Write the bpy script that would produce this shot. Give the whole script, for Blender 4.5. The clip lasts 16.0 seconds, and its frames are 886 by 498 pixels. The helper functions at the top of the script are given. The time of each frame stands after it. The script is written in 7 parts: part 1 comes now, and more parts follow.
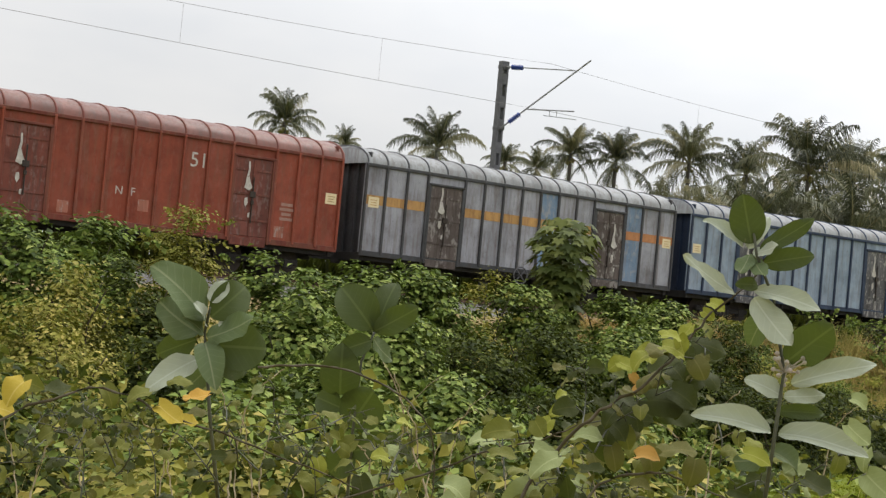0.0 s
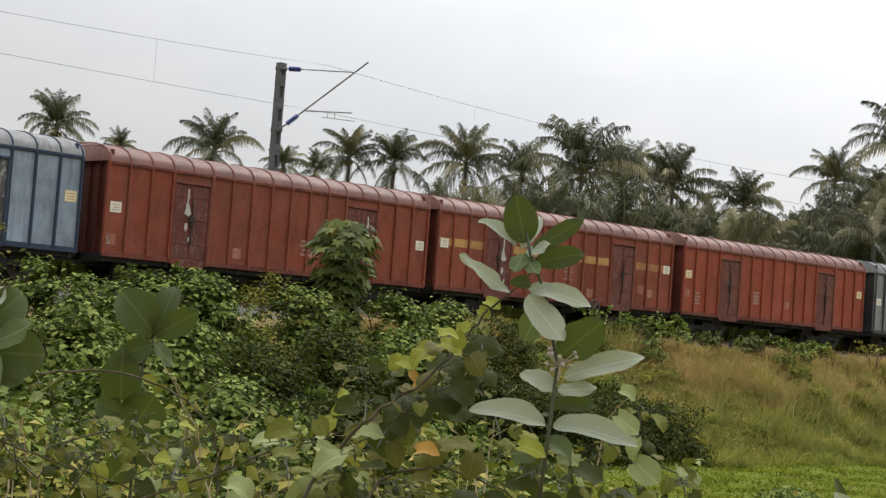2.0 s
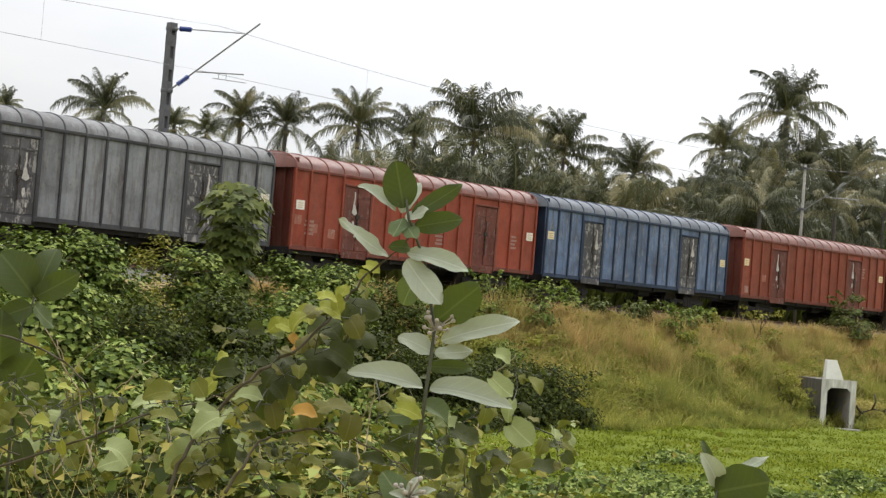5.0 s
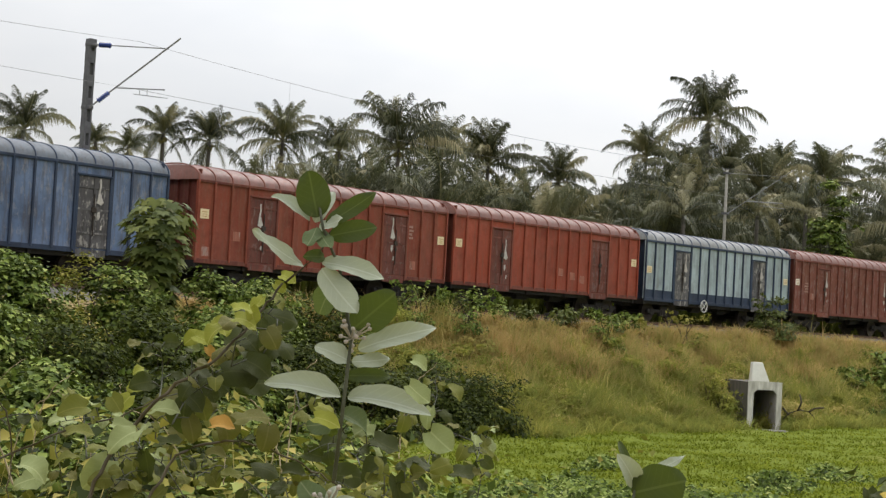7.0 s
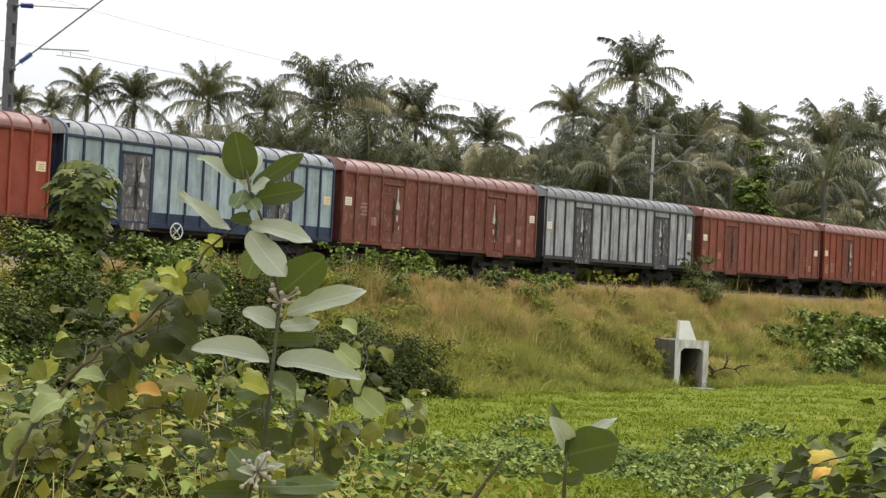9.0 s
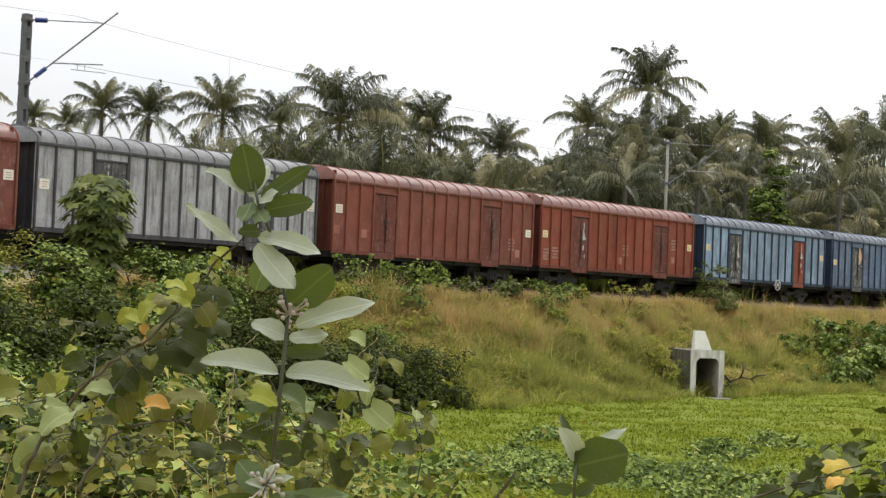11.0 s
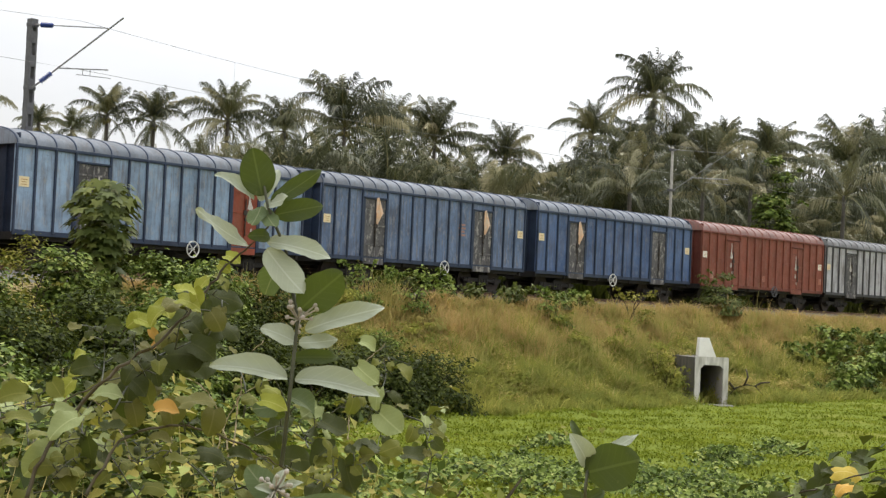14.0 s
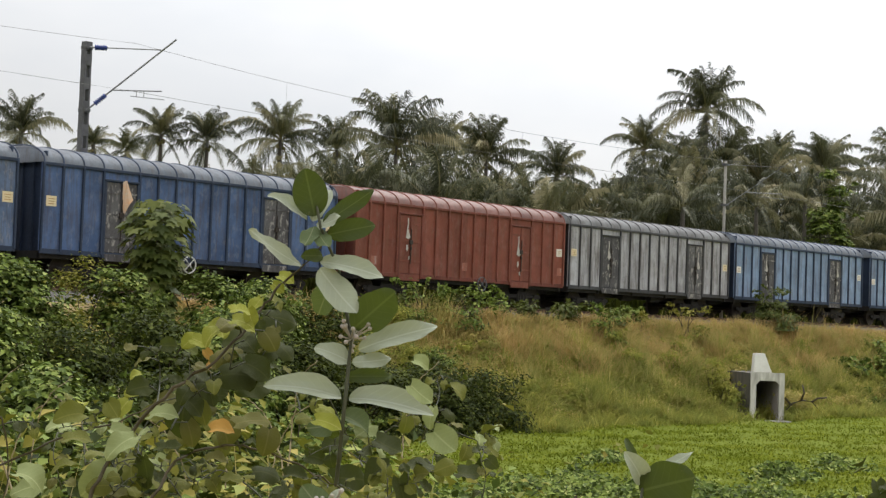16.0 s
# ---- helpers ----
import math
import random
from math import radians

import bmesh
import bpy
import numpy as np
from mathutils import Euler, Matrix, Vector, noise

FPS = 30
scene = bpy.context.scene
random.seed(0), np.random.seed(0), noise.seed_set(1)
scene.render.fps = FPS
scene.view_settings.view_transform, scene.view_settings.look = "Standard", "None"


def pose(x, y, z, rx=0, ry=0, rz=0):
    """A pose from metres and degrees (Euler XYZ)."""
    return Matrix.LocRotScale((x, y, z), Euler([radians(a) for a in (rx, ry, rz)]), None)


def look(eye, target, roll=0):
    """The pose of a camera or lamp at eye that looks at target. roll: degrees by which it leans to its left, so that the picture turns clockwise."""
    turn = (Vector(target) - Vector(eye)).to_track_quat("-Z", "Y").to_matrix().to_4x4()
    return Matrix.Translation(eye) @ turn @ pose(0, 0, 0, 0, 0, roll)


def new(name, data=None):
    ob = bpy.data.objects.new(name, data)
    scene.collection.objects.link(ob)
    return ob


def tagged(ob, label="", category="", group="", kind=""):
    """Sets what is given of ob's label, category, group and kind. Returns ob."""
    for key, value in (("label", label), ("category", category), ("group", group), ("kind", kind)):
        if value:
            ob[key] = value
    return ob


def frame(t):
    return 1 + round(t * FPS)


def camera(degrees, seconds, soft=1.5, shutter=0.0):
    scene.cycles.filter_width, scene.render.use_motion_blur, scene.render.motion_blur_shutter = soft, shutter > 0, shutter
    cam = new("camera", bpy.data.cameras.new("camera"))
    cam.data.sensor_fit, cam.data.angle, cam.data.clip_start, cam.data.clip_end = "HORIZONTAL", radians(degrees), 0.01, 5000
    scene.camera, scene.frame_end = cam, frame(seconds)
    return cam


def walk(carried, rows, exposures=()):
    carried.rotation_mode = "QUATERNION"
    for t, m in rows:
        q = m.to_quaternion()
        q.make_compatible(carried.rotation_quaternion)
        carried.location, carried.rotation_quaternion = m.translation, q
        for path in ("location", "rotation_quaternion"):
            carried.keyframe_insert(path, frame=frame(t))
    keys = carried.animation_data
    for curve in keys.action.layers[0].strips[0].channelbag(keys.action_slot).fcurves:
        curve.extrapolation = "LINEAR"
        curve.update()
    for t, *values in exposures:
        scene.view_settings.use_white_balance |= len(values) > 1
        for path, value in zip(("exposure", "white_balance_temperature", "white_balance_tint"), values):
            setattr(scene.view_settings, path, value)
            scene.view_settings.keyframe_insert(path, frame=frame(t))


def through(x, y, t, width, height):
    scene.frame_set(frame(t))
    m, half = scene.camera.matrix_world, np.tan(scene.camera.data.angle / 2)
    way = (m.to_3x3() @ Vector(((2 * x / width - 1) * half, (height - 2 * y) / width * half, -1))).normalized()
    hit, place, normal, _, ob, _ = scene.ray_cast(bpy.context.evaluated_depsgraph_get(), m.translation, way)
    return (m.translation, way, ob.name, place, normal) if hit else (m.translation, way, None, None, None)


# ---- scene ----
# ---- the camera: a phone held almost still on a bank, turning to the right ----
cam = camera(30.77, 16.0, soft=1.35)


def held(x, y, z, turn, tilt, lean):
    """The pose of a hand-held camera: degrees clockwise from +y, upwards, and leaning."""
    return pose(x, y, z, 90 + tilt, 0, -turn) @ pose(0, 0, 0, 0, 0, lean)


PATH = [
    (0.0, 0.010, 0.059, 3.803, 37.51, 2.34, 5.37),
    (0.5, -0.009, 0.044, 3.811, 40.96, 2.75, 5.27),
    (1.0, 0.004, 0.060, 3.807, 43.27, 3.53, 4.61),
    (1.5, -0.025, 0.021, 3.800, 44.48, 3.12, 4.00),
    (2.0, -0.022, 0.023, 3.801, 45.31, 3.05, 4.27),
    (2.5, -0.018, 0.029, 3.804, 46.58, 2.89, 4.22),
    (3.0, -0.012, 0.035, 3.803, 47.76, 2.01, 4.95),
    (3.5, -0.017, 0.030, 3.805, 49.88, 2.31, 5.10),
    (4.0, -0.011, 0.032, 3.804, 49.36, 1.98, 4.69),
    (4.2, -0.020, 0.022, 3.804, 49.30, 1.99, 4.86),
    (6.3, -0.038, -0.039, 3.799, 49.78, 2.54, 3.30),
    (6.5, -0.033, -0.037, 3.799, 50.50, 2.79, 3.49),
    (7.0, -0.022, -0.040, 3.797, 51.81, 2.64, 3.20),
    (7.5, -0.009, -0.036, 3.790, 53.33, 3.01, 2.99),
    (8.0, -0.002, -0.022, 3.795, 53.81, 1.89, 2.75),
    (8.5, 0.013, -0.012, 3.799, 54.56, 1.68, 2.78),
    (9.0, 0.008, -0.014, 3.800, 54.42, 1.39, 2.75),
    (9.5, 0.023, -0.002, 3.793, 54.25, 1.46, 2.44),
    (9.7, 0.016, -0.014, 3.797, 54.00, 1.43, 2.53),
    (12.0, 0.020, -0.022, 3.802, 53.72, 2.08, 2.32),
    (12.5, 0.021, -0.014, 3.804, 53.12, 1.96, 2.40),
    (13.0, 0.022, -0.011, 3.804, 53.11, 1.93, 2.63),
    (13.5, 0.019, -0.009, 3.804, 53.40, 1.85, 2.81),
    (14.0, 0.020, -0.006, 3.798, 53.72, 1.98, 2.60),
    (14.5, 0.012, -0.015, 3.800, 53.22, 2.07, 2.22),
    (15.0, 0.011, -0.014, 3.794, 52.42, 2.15, 2.39),
    (15.5, 0.004, -0.022, 3.793, 52.00, 2.40, 2.32),
    (16.0, 0.017, -0.009, 3.800, 51.82, 2.52, 2.17),
]
walk(cam, [(r[0], held(*r[1:])) for r in PATH],
     exposures=[(0.0, -0.05), (1.0, -0.32), (1.5, -0.32), (2.5, -0.15), (3.5, -0.03), (4.0, 0.2), (6.5, -0.12), (8.0, -0.05), (9.5, 0.25), (12.0, 0.05), (14.0, 0.12), (14.5, -0.04), (16.0, -0.12)])

# ---- light: a bright overcast sky with one very soft sun behind the cloud ----
world = bpy.data.worlds.new("sky")
scene.world = world
world.use_nodes = True
wn = world.node_tree
wn.nodes.clear()


def wnode(kind, **kw):
    n = wn.nodes.new(kind)
    for k, v in kw.items():
        n.inputs[k].default_value = v
    return n


SUN_EL, SUN_AZ = radians(52), radians(75)
w_out = wnode("ShaderNodeOutputWorld")
w_sky = wnode("ShaderNodeTexSky")
w_sky.sky_type = "NISHITA"
w_sky.sun_disc = False
w_sky.sun_elevation, w_sky.sun_rotation = SUN_EL, SUN_AZ
w_skybg = wnode("ShaderNodeBackground", Strength=0.08)
w_co = wnode("ShaderNodeTexCoord")
w_map = wnode("ShaderNodeMapping")
w_map.inputs["Scale"].default_value = (1.0, 1.0, 2.6)
w_n1 = wnode("ShaderNodeTexNoise", Scale=2.2, Detail=5.0, Roughness=0.55)
w_ramp = wnode("ShaderNodeValToRGB")
w_ramp.color_ramp.elements[0].position, w_ramp.color_ramp.elements[0].color = 0.34, (0.80, 0.82, 0.85, 1)
w_ramp.color_ramp.elements[1].position, w_ramp.color_ramp.elements[1].color = 0.62, (0.97, 0.96, 0.95, 1)
w_cloud = wnode("ShaderNodeBackground", Strength=1.5)
w_mix = wnode("ShaderNodeMixShader", Fac=0.93)
wl = wn.links.new
wl(w_co.outputs["Generated"], w_map.inputs["Vector"])
wl(w_map.outputs["Vector"], w_n1.inputs["Vector"])
wl(w_n1.outputs["Fac"], w_ramp.inputs["Fac"])
# the cloud is brighter round the hidden sun
w_dot = wnode("ShaderNodeVectorMath")
w_dot.operation = "DOT_PRODUCT"
w_dot.inputs[1].default_value = (math.sin(SUN_AZ) * math.cos(SUN_EL), math.cos(SUN_AZ) * math.cos(SUN_EL), math.sin(SUN_EL))
w_range = wnode("ShaderNodeMapRange")
w_range.interpolation_type = "SMOOTHSTEP"
for k, v in zip((1, 2, 3, 4), (0.50, 0.85, 0.62, 1.02)):
    w_range.inputs[k].default_value = v
w_mul = wnode("ShaderNodeVectorMath")
w_mul.operation = "MULTIPLY"
wl(w_co.outputs["Generated"], w_dot.inputs[0])
wl(w_dot.outputs["Value"], w_range.inputs[0])
wl(w_ramp.outputs["Color"], w_mul.inputs[0])
# and, as under any overcast sky, brighter overhead than at the horizon
w_sep = wnode("ShaderNodeSeparateXYZ")
w_up = wnode("ShaderNodeMath")
w_up.operation = "MULTIPLY_ADD"
w_up.inputs[1].default_value, w_up.inputs[2].default_value = 1.55, 0.80
w_both = wnode("ShaderNodeMath")
w_both.operation = "MULTIPLY"
wl(w_co.outputs["Generated"], w_sep.inputs[0])
wl(w_sep.outputs[2], w_up.inputs[0])
wl(w_range.outputs[0], w_both.inputs[0])
wl(w_up.outputs[0], w_both.inputs[1])
wl(w_both.outputs[0], w_mul.inputs[1])
wl(w_mul.outputs[0], w_cloud.inputs["Color"])
wl(w_sky.outputs["Color"], w_skybg.inputs["Color"])
wl(w_skybg.outputs["Background"], w_mix.inputs[1])
wl(w_cloud.outputs["Background"], w_mix.inputs[2])
wl(w_mix.outputs["Shader"], w_out.inputs["Surface"])

sun = new("sun", bpy.data.lights.new("sun", "SUN"))
sun.data.energy, sun.data.angle, sun.data.color = 1.2, radians(25), (1.0, 0.97, 0.92)
sun.matrix_world = look((math.sin(SUN_AZ) * 60, math.cos(SUN_AZ) * 60, 77), (0, 0, 0))

# ---- the lie of the land ----
RAD, DIST = 1020.0, 44.3          # the track's curve, and how far off it passes
RAIL = 4.45                       # top of the rails over the field


def on_track(s, off=0.0, z=0.0):
    """A place s metres along the track and off metres beyond its middle."""
    a = s / RAD
    return Vector(((RAD + off) * math.sin(a), DIST - RAD + (RAD + off) * math.cos(a), z))


def track_pose(s, off=0.0, z=0.0, turn=0.0):
    p = on_track(s, off, z)
    return pose(p.x, p.y, p.z, 0, 0, -math.degrees(s / RAD) + turn)


def smooth(a, b, v):
    u = np.clip((v - a) / (b - a), 0, 1)
    return u * u * (3 - 2 * u)


def land(x, y):
    """Height of the ground: flat field, railway bank, and the bank underfoot."""
    x, y = np.asarray(x, float), np.asarray(y, float)
    o = np.abs(np.hypot(x, y - (DIST - RAD)) - RAD)
    bank = 3.9 * np.clip((9.6 - o) / 6.2, 0, 1)
    bank = bank - 0.35 * np.sin(np.clip((9.6 - o) / 6.2, 0, 1) * math.pi)
    d = x * 0.77 + y * 0.64
    foot = 2.35 * (1 - smooth(4.5, 14.0, d))
    bumps = 0.10 * np.sin(x * 0.9 + 1.3 * np.sin(y * 0.7)) * np.sin(y * 1.1 + x * 0.23) * np.clip((o - 3.4) / 2, 0, 1)
    h = np.maximum(bank, foot) + bumps
    # a channel dug for the box culvert
    c, w = math.cos(radians(43)), math.sin(radians(43))
    u, v = (x - 64.2) * c - (y - 32.98) * w, (x - 64.2) * w + (y - 32.98) * c
    dug = (np.abs(u - 0.77) < 0.98) & (v > -0.9) & (v < 2.6)
    return np.where(dug, np.minimum(h, -0.12), h)


# ---- materials ----
def material(name):
    m = bpy.data.materials.new(name)
    m.use_nodes = True
    nt = m.node_tree
    return m, nt, nt.nodes["Principled BSDF"]


def node(nt, kind, **kw):
    n = nt.nodes.new(kind)
    for k, v in kw.items():
        n.inputs[k].default_value = v
    return n


def ramp(nt, fac, stops):
    n = nt.nodes.new("ShaderNodeValToRGB")
    els = n.color_ramp.elements
    while len(els) < len(stops):
        els.new(0.5)
    for e, (p, c) in zip(els, stops):
        e.position, e.color = p, (*c, 1)
    nt.links.new(fac, n.inputs["Fac"])
    return n.outputs["Color"]


def blend(nt, fac, a, b, how="MIX"):
    n = nt.nodes.new("ShaderNodeMix")
    n.data_type, n.blend_type = "RGBA", how
    for sock, v in ((n.inputs["Factor"], fac), (n.inputs["A"], a), (n.inputs["B"], b)):
        if isinstance(v, bpy.types.NodeSocket):
            nt.links.new(v, sock)
        elif isinstance(v, (tuple, list)):
            sock.default_value = (*v, 1)
        else:
            sock.default_value = v
    return n.outputs["Result"]


def calc(nt, op, a, b=0.0):
    n = nt.nodes.new("ShaderNodeMath")
    n.operation = op
    for sock, v in zip(n.inputs, (a, b)):
        if isinstance(v, bpy.types.NodeSocket):
            nt.links.new(v, sock)
        else:
            sock.default_value = v
    return n.outputs[0]


def noise_of(nt, scale, detail=4.0, rough=0.55, stretch=(1, 1, 1), coords="Object", shift=False):
    co = nt.nodes.new("ShaderNodeTexCoord")
    mp = node(nt, "ShaderNodeMapping", Scale=stretch)
    nt.links.new(co.outputs[coords], mp.inputs["Vector"])
    if shift:
        info = nt.nodes.new("ShaderNodeObjectInfo")
        cv = nt.nodes.new("ShaderNodeCombineXYZ")
        nt.links.new(calc(nt, "MULTIPLY", info.outputs["Random"], 40.0), cv.inputs[0])
        nt.links.new(calc(nt, "MULTIPLY", info.outputs["Random"], 17.0), cv.inputs[1])
        nt.links.new(cv.outputs[0], mp.inputs["Location"])
    n = node(nt, "ShaderNodeTexNoise", Scale=scale, Detail=detail, Roughness=rough)
    nt.links.new(mp.outputs["Vector"], n.inputs["Vector"])
    return n.outputs["Fac"]


def bump(nt, bsdf, height, strength=0.3, distance=0.02):
    n = node(nt, "ShaderNodeBump", Strength=strength, Distance=distance)
    nt.links.new(height, n.inputs["Height"])
    nt.links.new(n.outputs["Normal"], bsdf.inputs["Normal"])


def leaf_material(name, stops, rough=0.5, back=None, island=True, through=0.14, spec=0.35, lit=(0.30, 0.36, 0.04), sward=None):
    """Foliage: the colour goes from leaf to leaf, with mottling on each and light coming through."""
    m, nt, b = material(name)
    if island:
        fac = nt.nodes.new("ShaderNodeNewGeometry").outputs["Random Per Island"]
    else:
        fac = nt.nodes.new("ShaderNodeObjectInfo").outputs["Random"]
    col = ramp(nt, fac, [(p, (min(1, r * 1.06), g, b_ * 0.82)) for p, (r, g, b_) in stops])
    big = noise_of(nt, 0.45, 4)
    col = blend(nt, ramp(nt, big, [(0.38, (0, 0, 0)), (0.62, (0.9, 0.9, 0.9))]), col, (0.50, 0.56, 0.42), "MULTIPLY")
    if sward:        # greener and drier patches of a metre or so
        col = blend(nt, ramp(nt, noise_of(nt, 0.9, 5, 0.65), [(0.42, (0, 0, 0)), (0.60, (0.85, 0.85, 0.85))]), col, sward)
    fine = noise_of(nt, 40.0 if not island else 9.0, 3)
    col = blend(nt, calc(nt, "MULTIPLY", fine, 0.35), col, (0.6, 0.62, 0.45), "MULTIPLY")
    nt.links.new(col, b.inputs["Base Color"])
    b.inputs["Roughness"].default_value = rough
    b.inputs["Specular IOR Level"].default_value = spec
    tr = nt.nodes.new("ShaderNodeBsdfTranslucent")
    nt.links.new(blend(nt, 0.5, col, lit), tr.inputs["Color"])
    mx = node(nt, "ShaderNodeMixShader", Fac=through)
    out = nt.nodes["Material Output"]
    nt.links.new(b.outputs[0], mx.inputs[1])
    nt.links.new(tr.outputs[0], mx.inputs[2])
    nt.links.new(mx.outputs[0], out.inputs["Surface"])
    return m


def solid(name, colour, colour2=None, rough=0.7, metal=0.0, scale=6.0, relief=0.15, stretch=(1, 1, 1), coords="Object", shift=True, dirt=0.35):
    """A surface of two mixed tones with fine grain, dirt and relief."""
    m, nt, b = material(name)
    c2 = colour2 or tuple(c * 0.72 for c in colour)
    n1 = noise_of(nt, scale, 6, 0.6, stretch, coords, shift)
    n2 = noise_of(nt, scale * 7, 4, 0.6, stretch, coords, shift)
    col = ramp(nt, n1, [(0.35, c2), (0.65, colour)])
    col = blend(nt, calc(nt, "MULTIPLY", n2, dirt), col, tuple(c * 0.45 for c in colour))
    nt.links.new(col, b.inputs["Base Color"])
    b.inputs["Roughness"].default_value, b.inputs["Metallic"].default_value = rough, metal
    bump(nt, b, n2, relief)
    return m


def paint(name, colour, worn=0.35, rust=(0.16, 0.075, 0.045), chalk=0.15, rough=0.62, peel=0.0, spec=0.3):
    """Wagon paint: panels faded by different amounts, blotchy grime, rain streaks, rust, scuffs and chalky dust."""
    m, nt, b = material(name)
    co = nt.nodes.new("ShaderNodeTexCoord")
    sep = nt.nodes.new("ShaderNodeSeparateXYZ")
    nt.links.new(co.outputs["Object"], sep.inputs[0])
    wn_ = nt.nodes.new("ShaderNodeTexWhiteNoise")
    wn_.noise_dimensions = "2D"
    cv = nt.nodes.new("ShaderNodeCombineXYZ")
    nt.links.new(calc(nt, "FLOOR", calc(nt, "DIVIDE", sep.outputs[0], 0.88)), cv.inputs[0])
    nt.links.new(nt.nodes.new("ShaderNodeObjectInfo").outputs["Random"], cv.inputs[1])
    nt.links.new(cv.outputs[0], wn_.inputs["Vector"])
    big = noise_of(nt, 0.55, 4, 0.55, shift=True)
    blot = noise_of(nt, 1.7, 6, 0.65, (1, 1, 0.8), shift=True)
    streak = noise_of(nt, 2.6, 5, 0.7, (2.4, 2.4, 0.22), shift=True)
    fine = noise_of(nt, 11.0, 6, 0.75, shift=True)
    col = blend(nt, wn_.outputs["Value"], tuple(min(1, c * 1.14) for c in colour), tuple(c * 0.80 for c in colour))
    pale = tuple(min(1, c * 1.22 + 0.035) for c in colour)
    col = blend(nt, calc(nt, "MULTIPLY", ramp(nt, big, [(0.40, (0, 0, 0)), (0.66, (1, 1, 1))]), chalk * 3.0), col, pale)
    col = blend(nt, calc(nt, "MULTIPLY", ramp(nt, blot, [(0.44, (0, 0, 0)), (0.70, (1, 1, 1))]), 0.40 + worn * 0.5), col, (0.50, 0.47, 0.45), "MULTIPLY")
    edge = ramp(nt, streak, [(0.47, (0, 0, 0)), (0.63, (1, 1, 1))])
    col = blend(nt, calc(nt, "MULTIPLY", edge, worn), col, rust)
    spots = ramp(nt, fine, [(0.58, (0, 0, 0)), (0.70, (1, 1, 1))])
    col = blend(nt, calc(nt, "MULTIPLY", spots, worn * 0.9), col, tuple(c * 0.5 for c in rust))
    if peel:
        flakes = ramp(nt, noise_of(nt, 3.4, 6, 0.7, (1.6, 1.6, 0.7), shift=True), [(0.54, (0, 0, 0)), (0.60, (1, 1, 1))])
        col = blend(nt, calc(nt, "MULTIPLY", flakes, peel), col, (0.36, 0.34, 0.32))
    nt.links.new(col, b.inputs["Base Color"])
    nt.links.new(ramp(nt, fine, [(0.3, (rough - 0.12,) * 3), (0.7, (rough + 0.2,) * 3)]), b.inputs["Roughness"])
    b.inputs["Specular IOR Level"].default_value = spec
    bump(nt, b, calc(nt, "ADD", big, calc(nt, "MULTIPLY", fine, 0.12)), 0.45, 0.06)
    return m


RED = paint("red_oxide_paint", (0.230, 0.049, 0.025), 0.46, chalk=0.11, peel=0.05)
RED_BRIGHT = paint("fresh_red_oxide_paint", (0.275, 0.050, 0.024), 0.34, peel=0.03)
RED_BROWN = paint("brown_red_paint", (0.200, 0.054, 0.034), 0.48, chalk=0.14, peel=0.06)
RED_DARK = paint("worn_dark_red_paint", (0.145, 0.034, 0.022), 0.5, chalk=0.12)
RED_ROOF = paint("dusty_red_roof", (0.150, 0.050, 0.034), 0.55, (0.10, 0.055, 0.042), chalk=0.22, rough=0.45, spec=0.4)
GREY = paint("weathered_grey_paint", (0.30, 0.305, 0.345), 0.55, (0.12, 0.09, 0.08), 0.2, peel=0.1)
GREY_DARK = paint("dull_grey_paint", (0.215, 0.225, 0.24), 0.6, (0.10, 0.08, 0.075), 0.16, peel=0.22)
GREY_ROOF = paint("dusty_grey_roof", (0.235, 0.245, 0.25), 0.5, (0.13, 0.11, 0.10), 0.2)
GREY_ROOF_DARK = paint("sooty_grey_roof", (0.155, 0.16, 0.165), 0.55, (0.09, 0.075, 0.07), 0.2)
BLUE_GREY = paint("faded_blue_grey_paint", (0.235, 0.295, 0.375), 0.38, (0.12, 0.10, 0.09), 0.28, peel=0.15)
BLUE_ROOF = paint("dusty_blue_grey_roof", (0.125, 0.145, 0.175), 0.5, (0.10, 0.09, 0.09), 0.2)
BLUE = paint("dull_blue_paint", (0.062, 0.110, 0.235), 0.52, (0.075, 0.062, 0.058), 0.25, peel=0.14)
BLUE_LIGHT = paint("pale_blue_paint", (0.215, 0.305, 0.435), 0.6, (0.11, 0.095, 0.09), 0.3, peel=0.32)
BLUE_MID = paint("mid_blue_paint", (0.105, 0.155, 0.265), 0.62, (0.085, 0.072, 0.068), 0.28, peel=0.26)
BLUE_PALE = paint("light_blue_paint", (0.205, 0.290, 0.440), 0.5, (0.12, 0.10, 0.09), 0.28, peel=0.16)
SILVER = paint("silvery_grey_paint", (0.40, 0.40, 0.43), 0.75, (0.11, 0.095, 0.09), 0.2, peel=0.3)
RED_PEEL = paint("peeling_dark_red_paint", (0.160, 0.042, 0.028), 0.52, chalk=0.16, peel=0.2)
SEA_GREEN = paint("pale_sea_green_paint", (0.345, 0.420, 0.455), 0.36, (0.13, 0.11, 0.09), 0.2)
NAVY = paint("navy_paint", (0.026, 0.042, 0.080), 0.2, (0.05, 0.04, 0.04), 0.08)
STRIPE = paint("ochre_stripe_paint", (0.46, 0.26, 0.09), 0.4)
STRIPE_RED = paint("orange_stripe_paint", (0.46, 0.20, 0.08), 0.35)
PATCH_BLUE = paint("bright_blue_patch_paint", (0.15, 0.22, 0.32), 0.5, (0.22, 0.22, 0.24), 0.3, peel=0.55)
PATCH_PINK = paint("pale_patch_paint", (0.34, 0.13, 0.09), 0.4, peel=0.5)
DOOR_GREY = paint("scuffed_door_grey", (0.085, 0.082, 0.088), 0.6, (0.03, 0.025, 0.024), 0.3, peel=0.75)
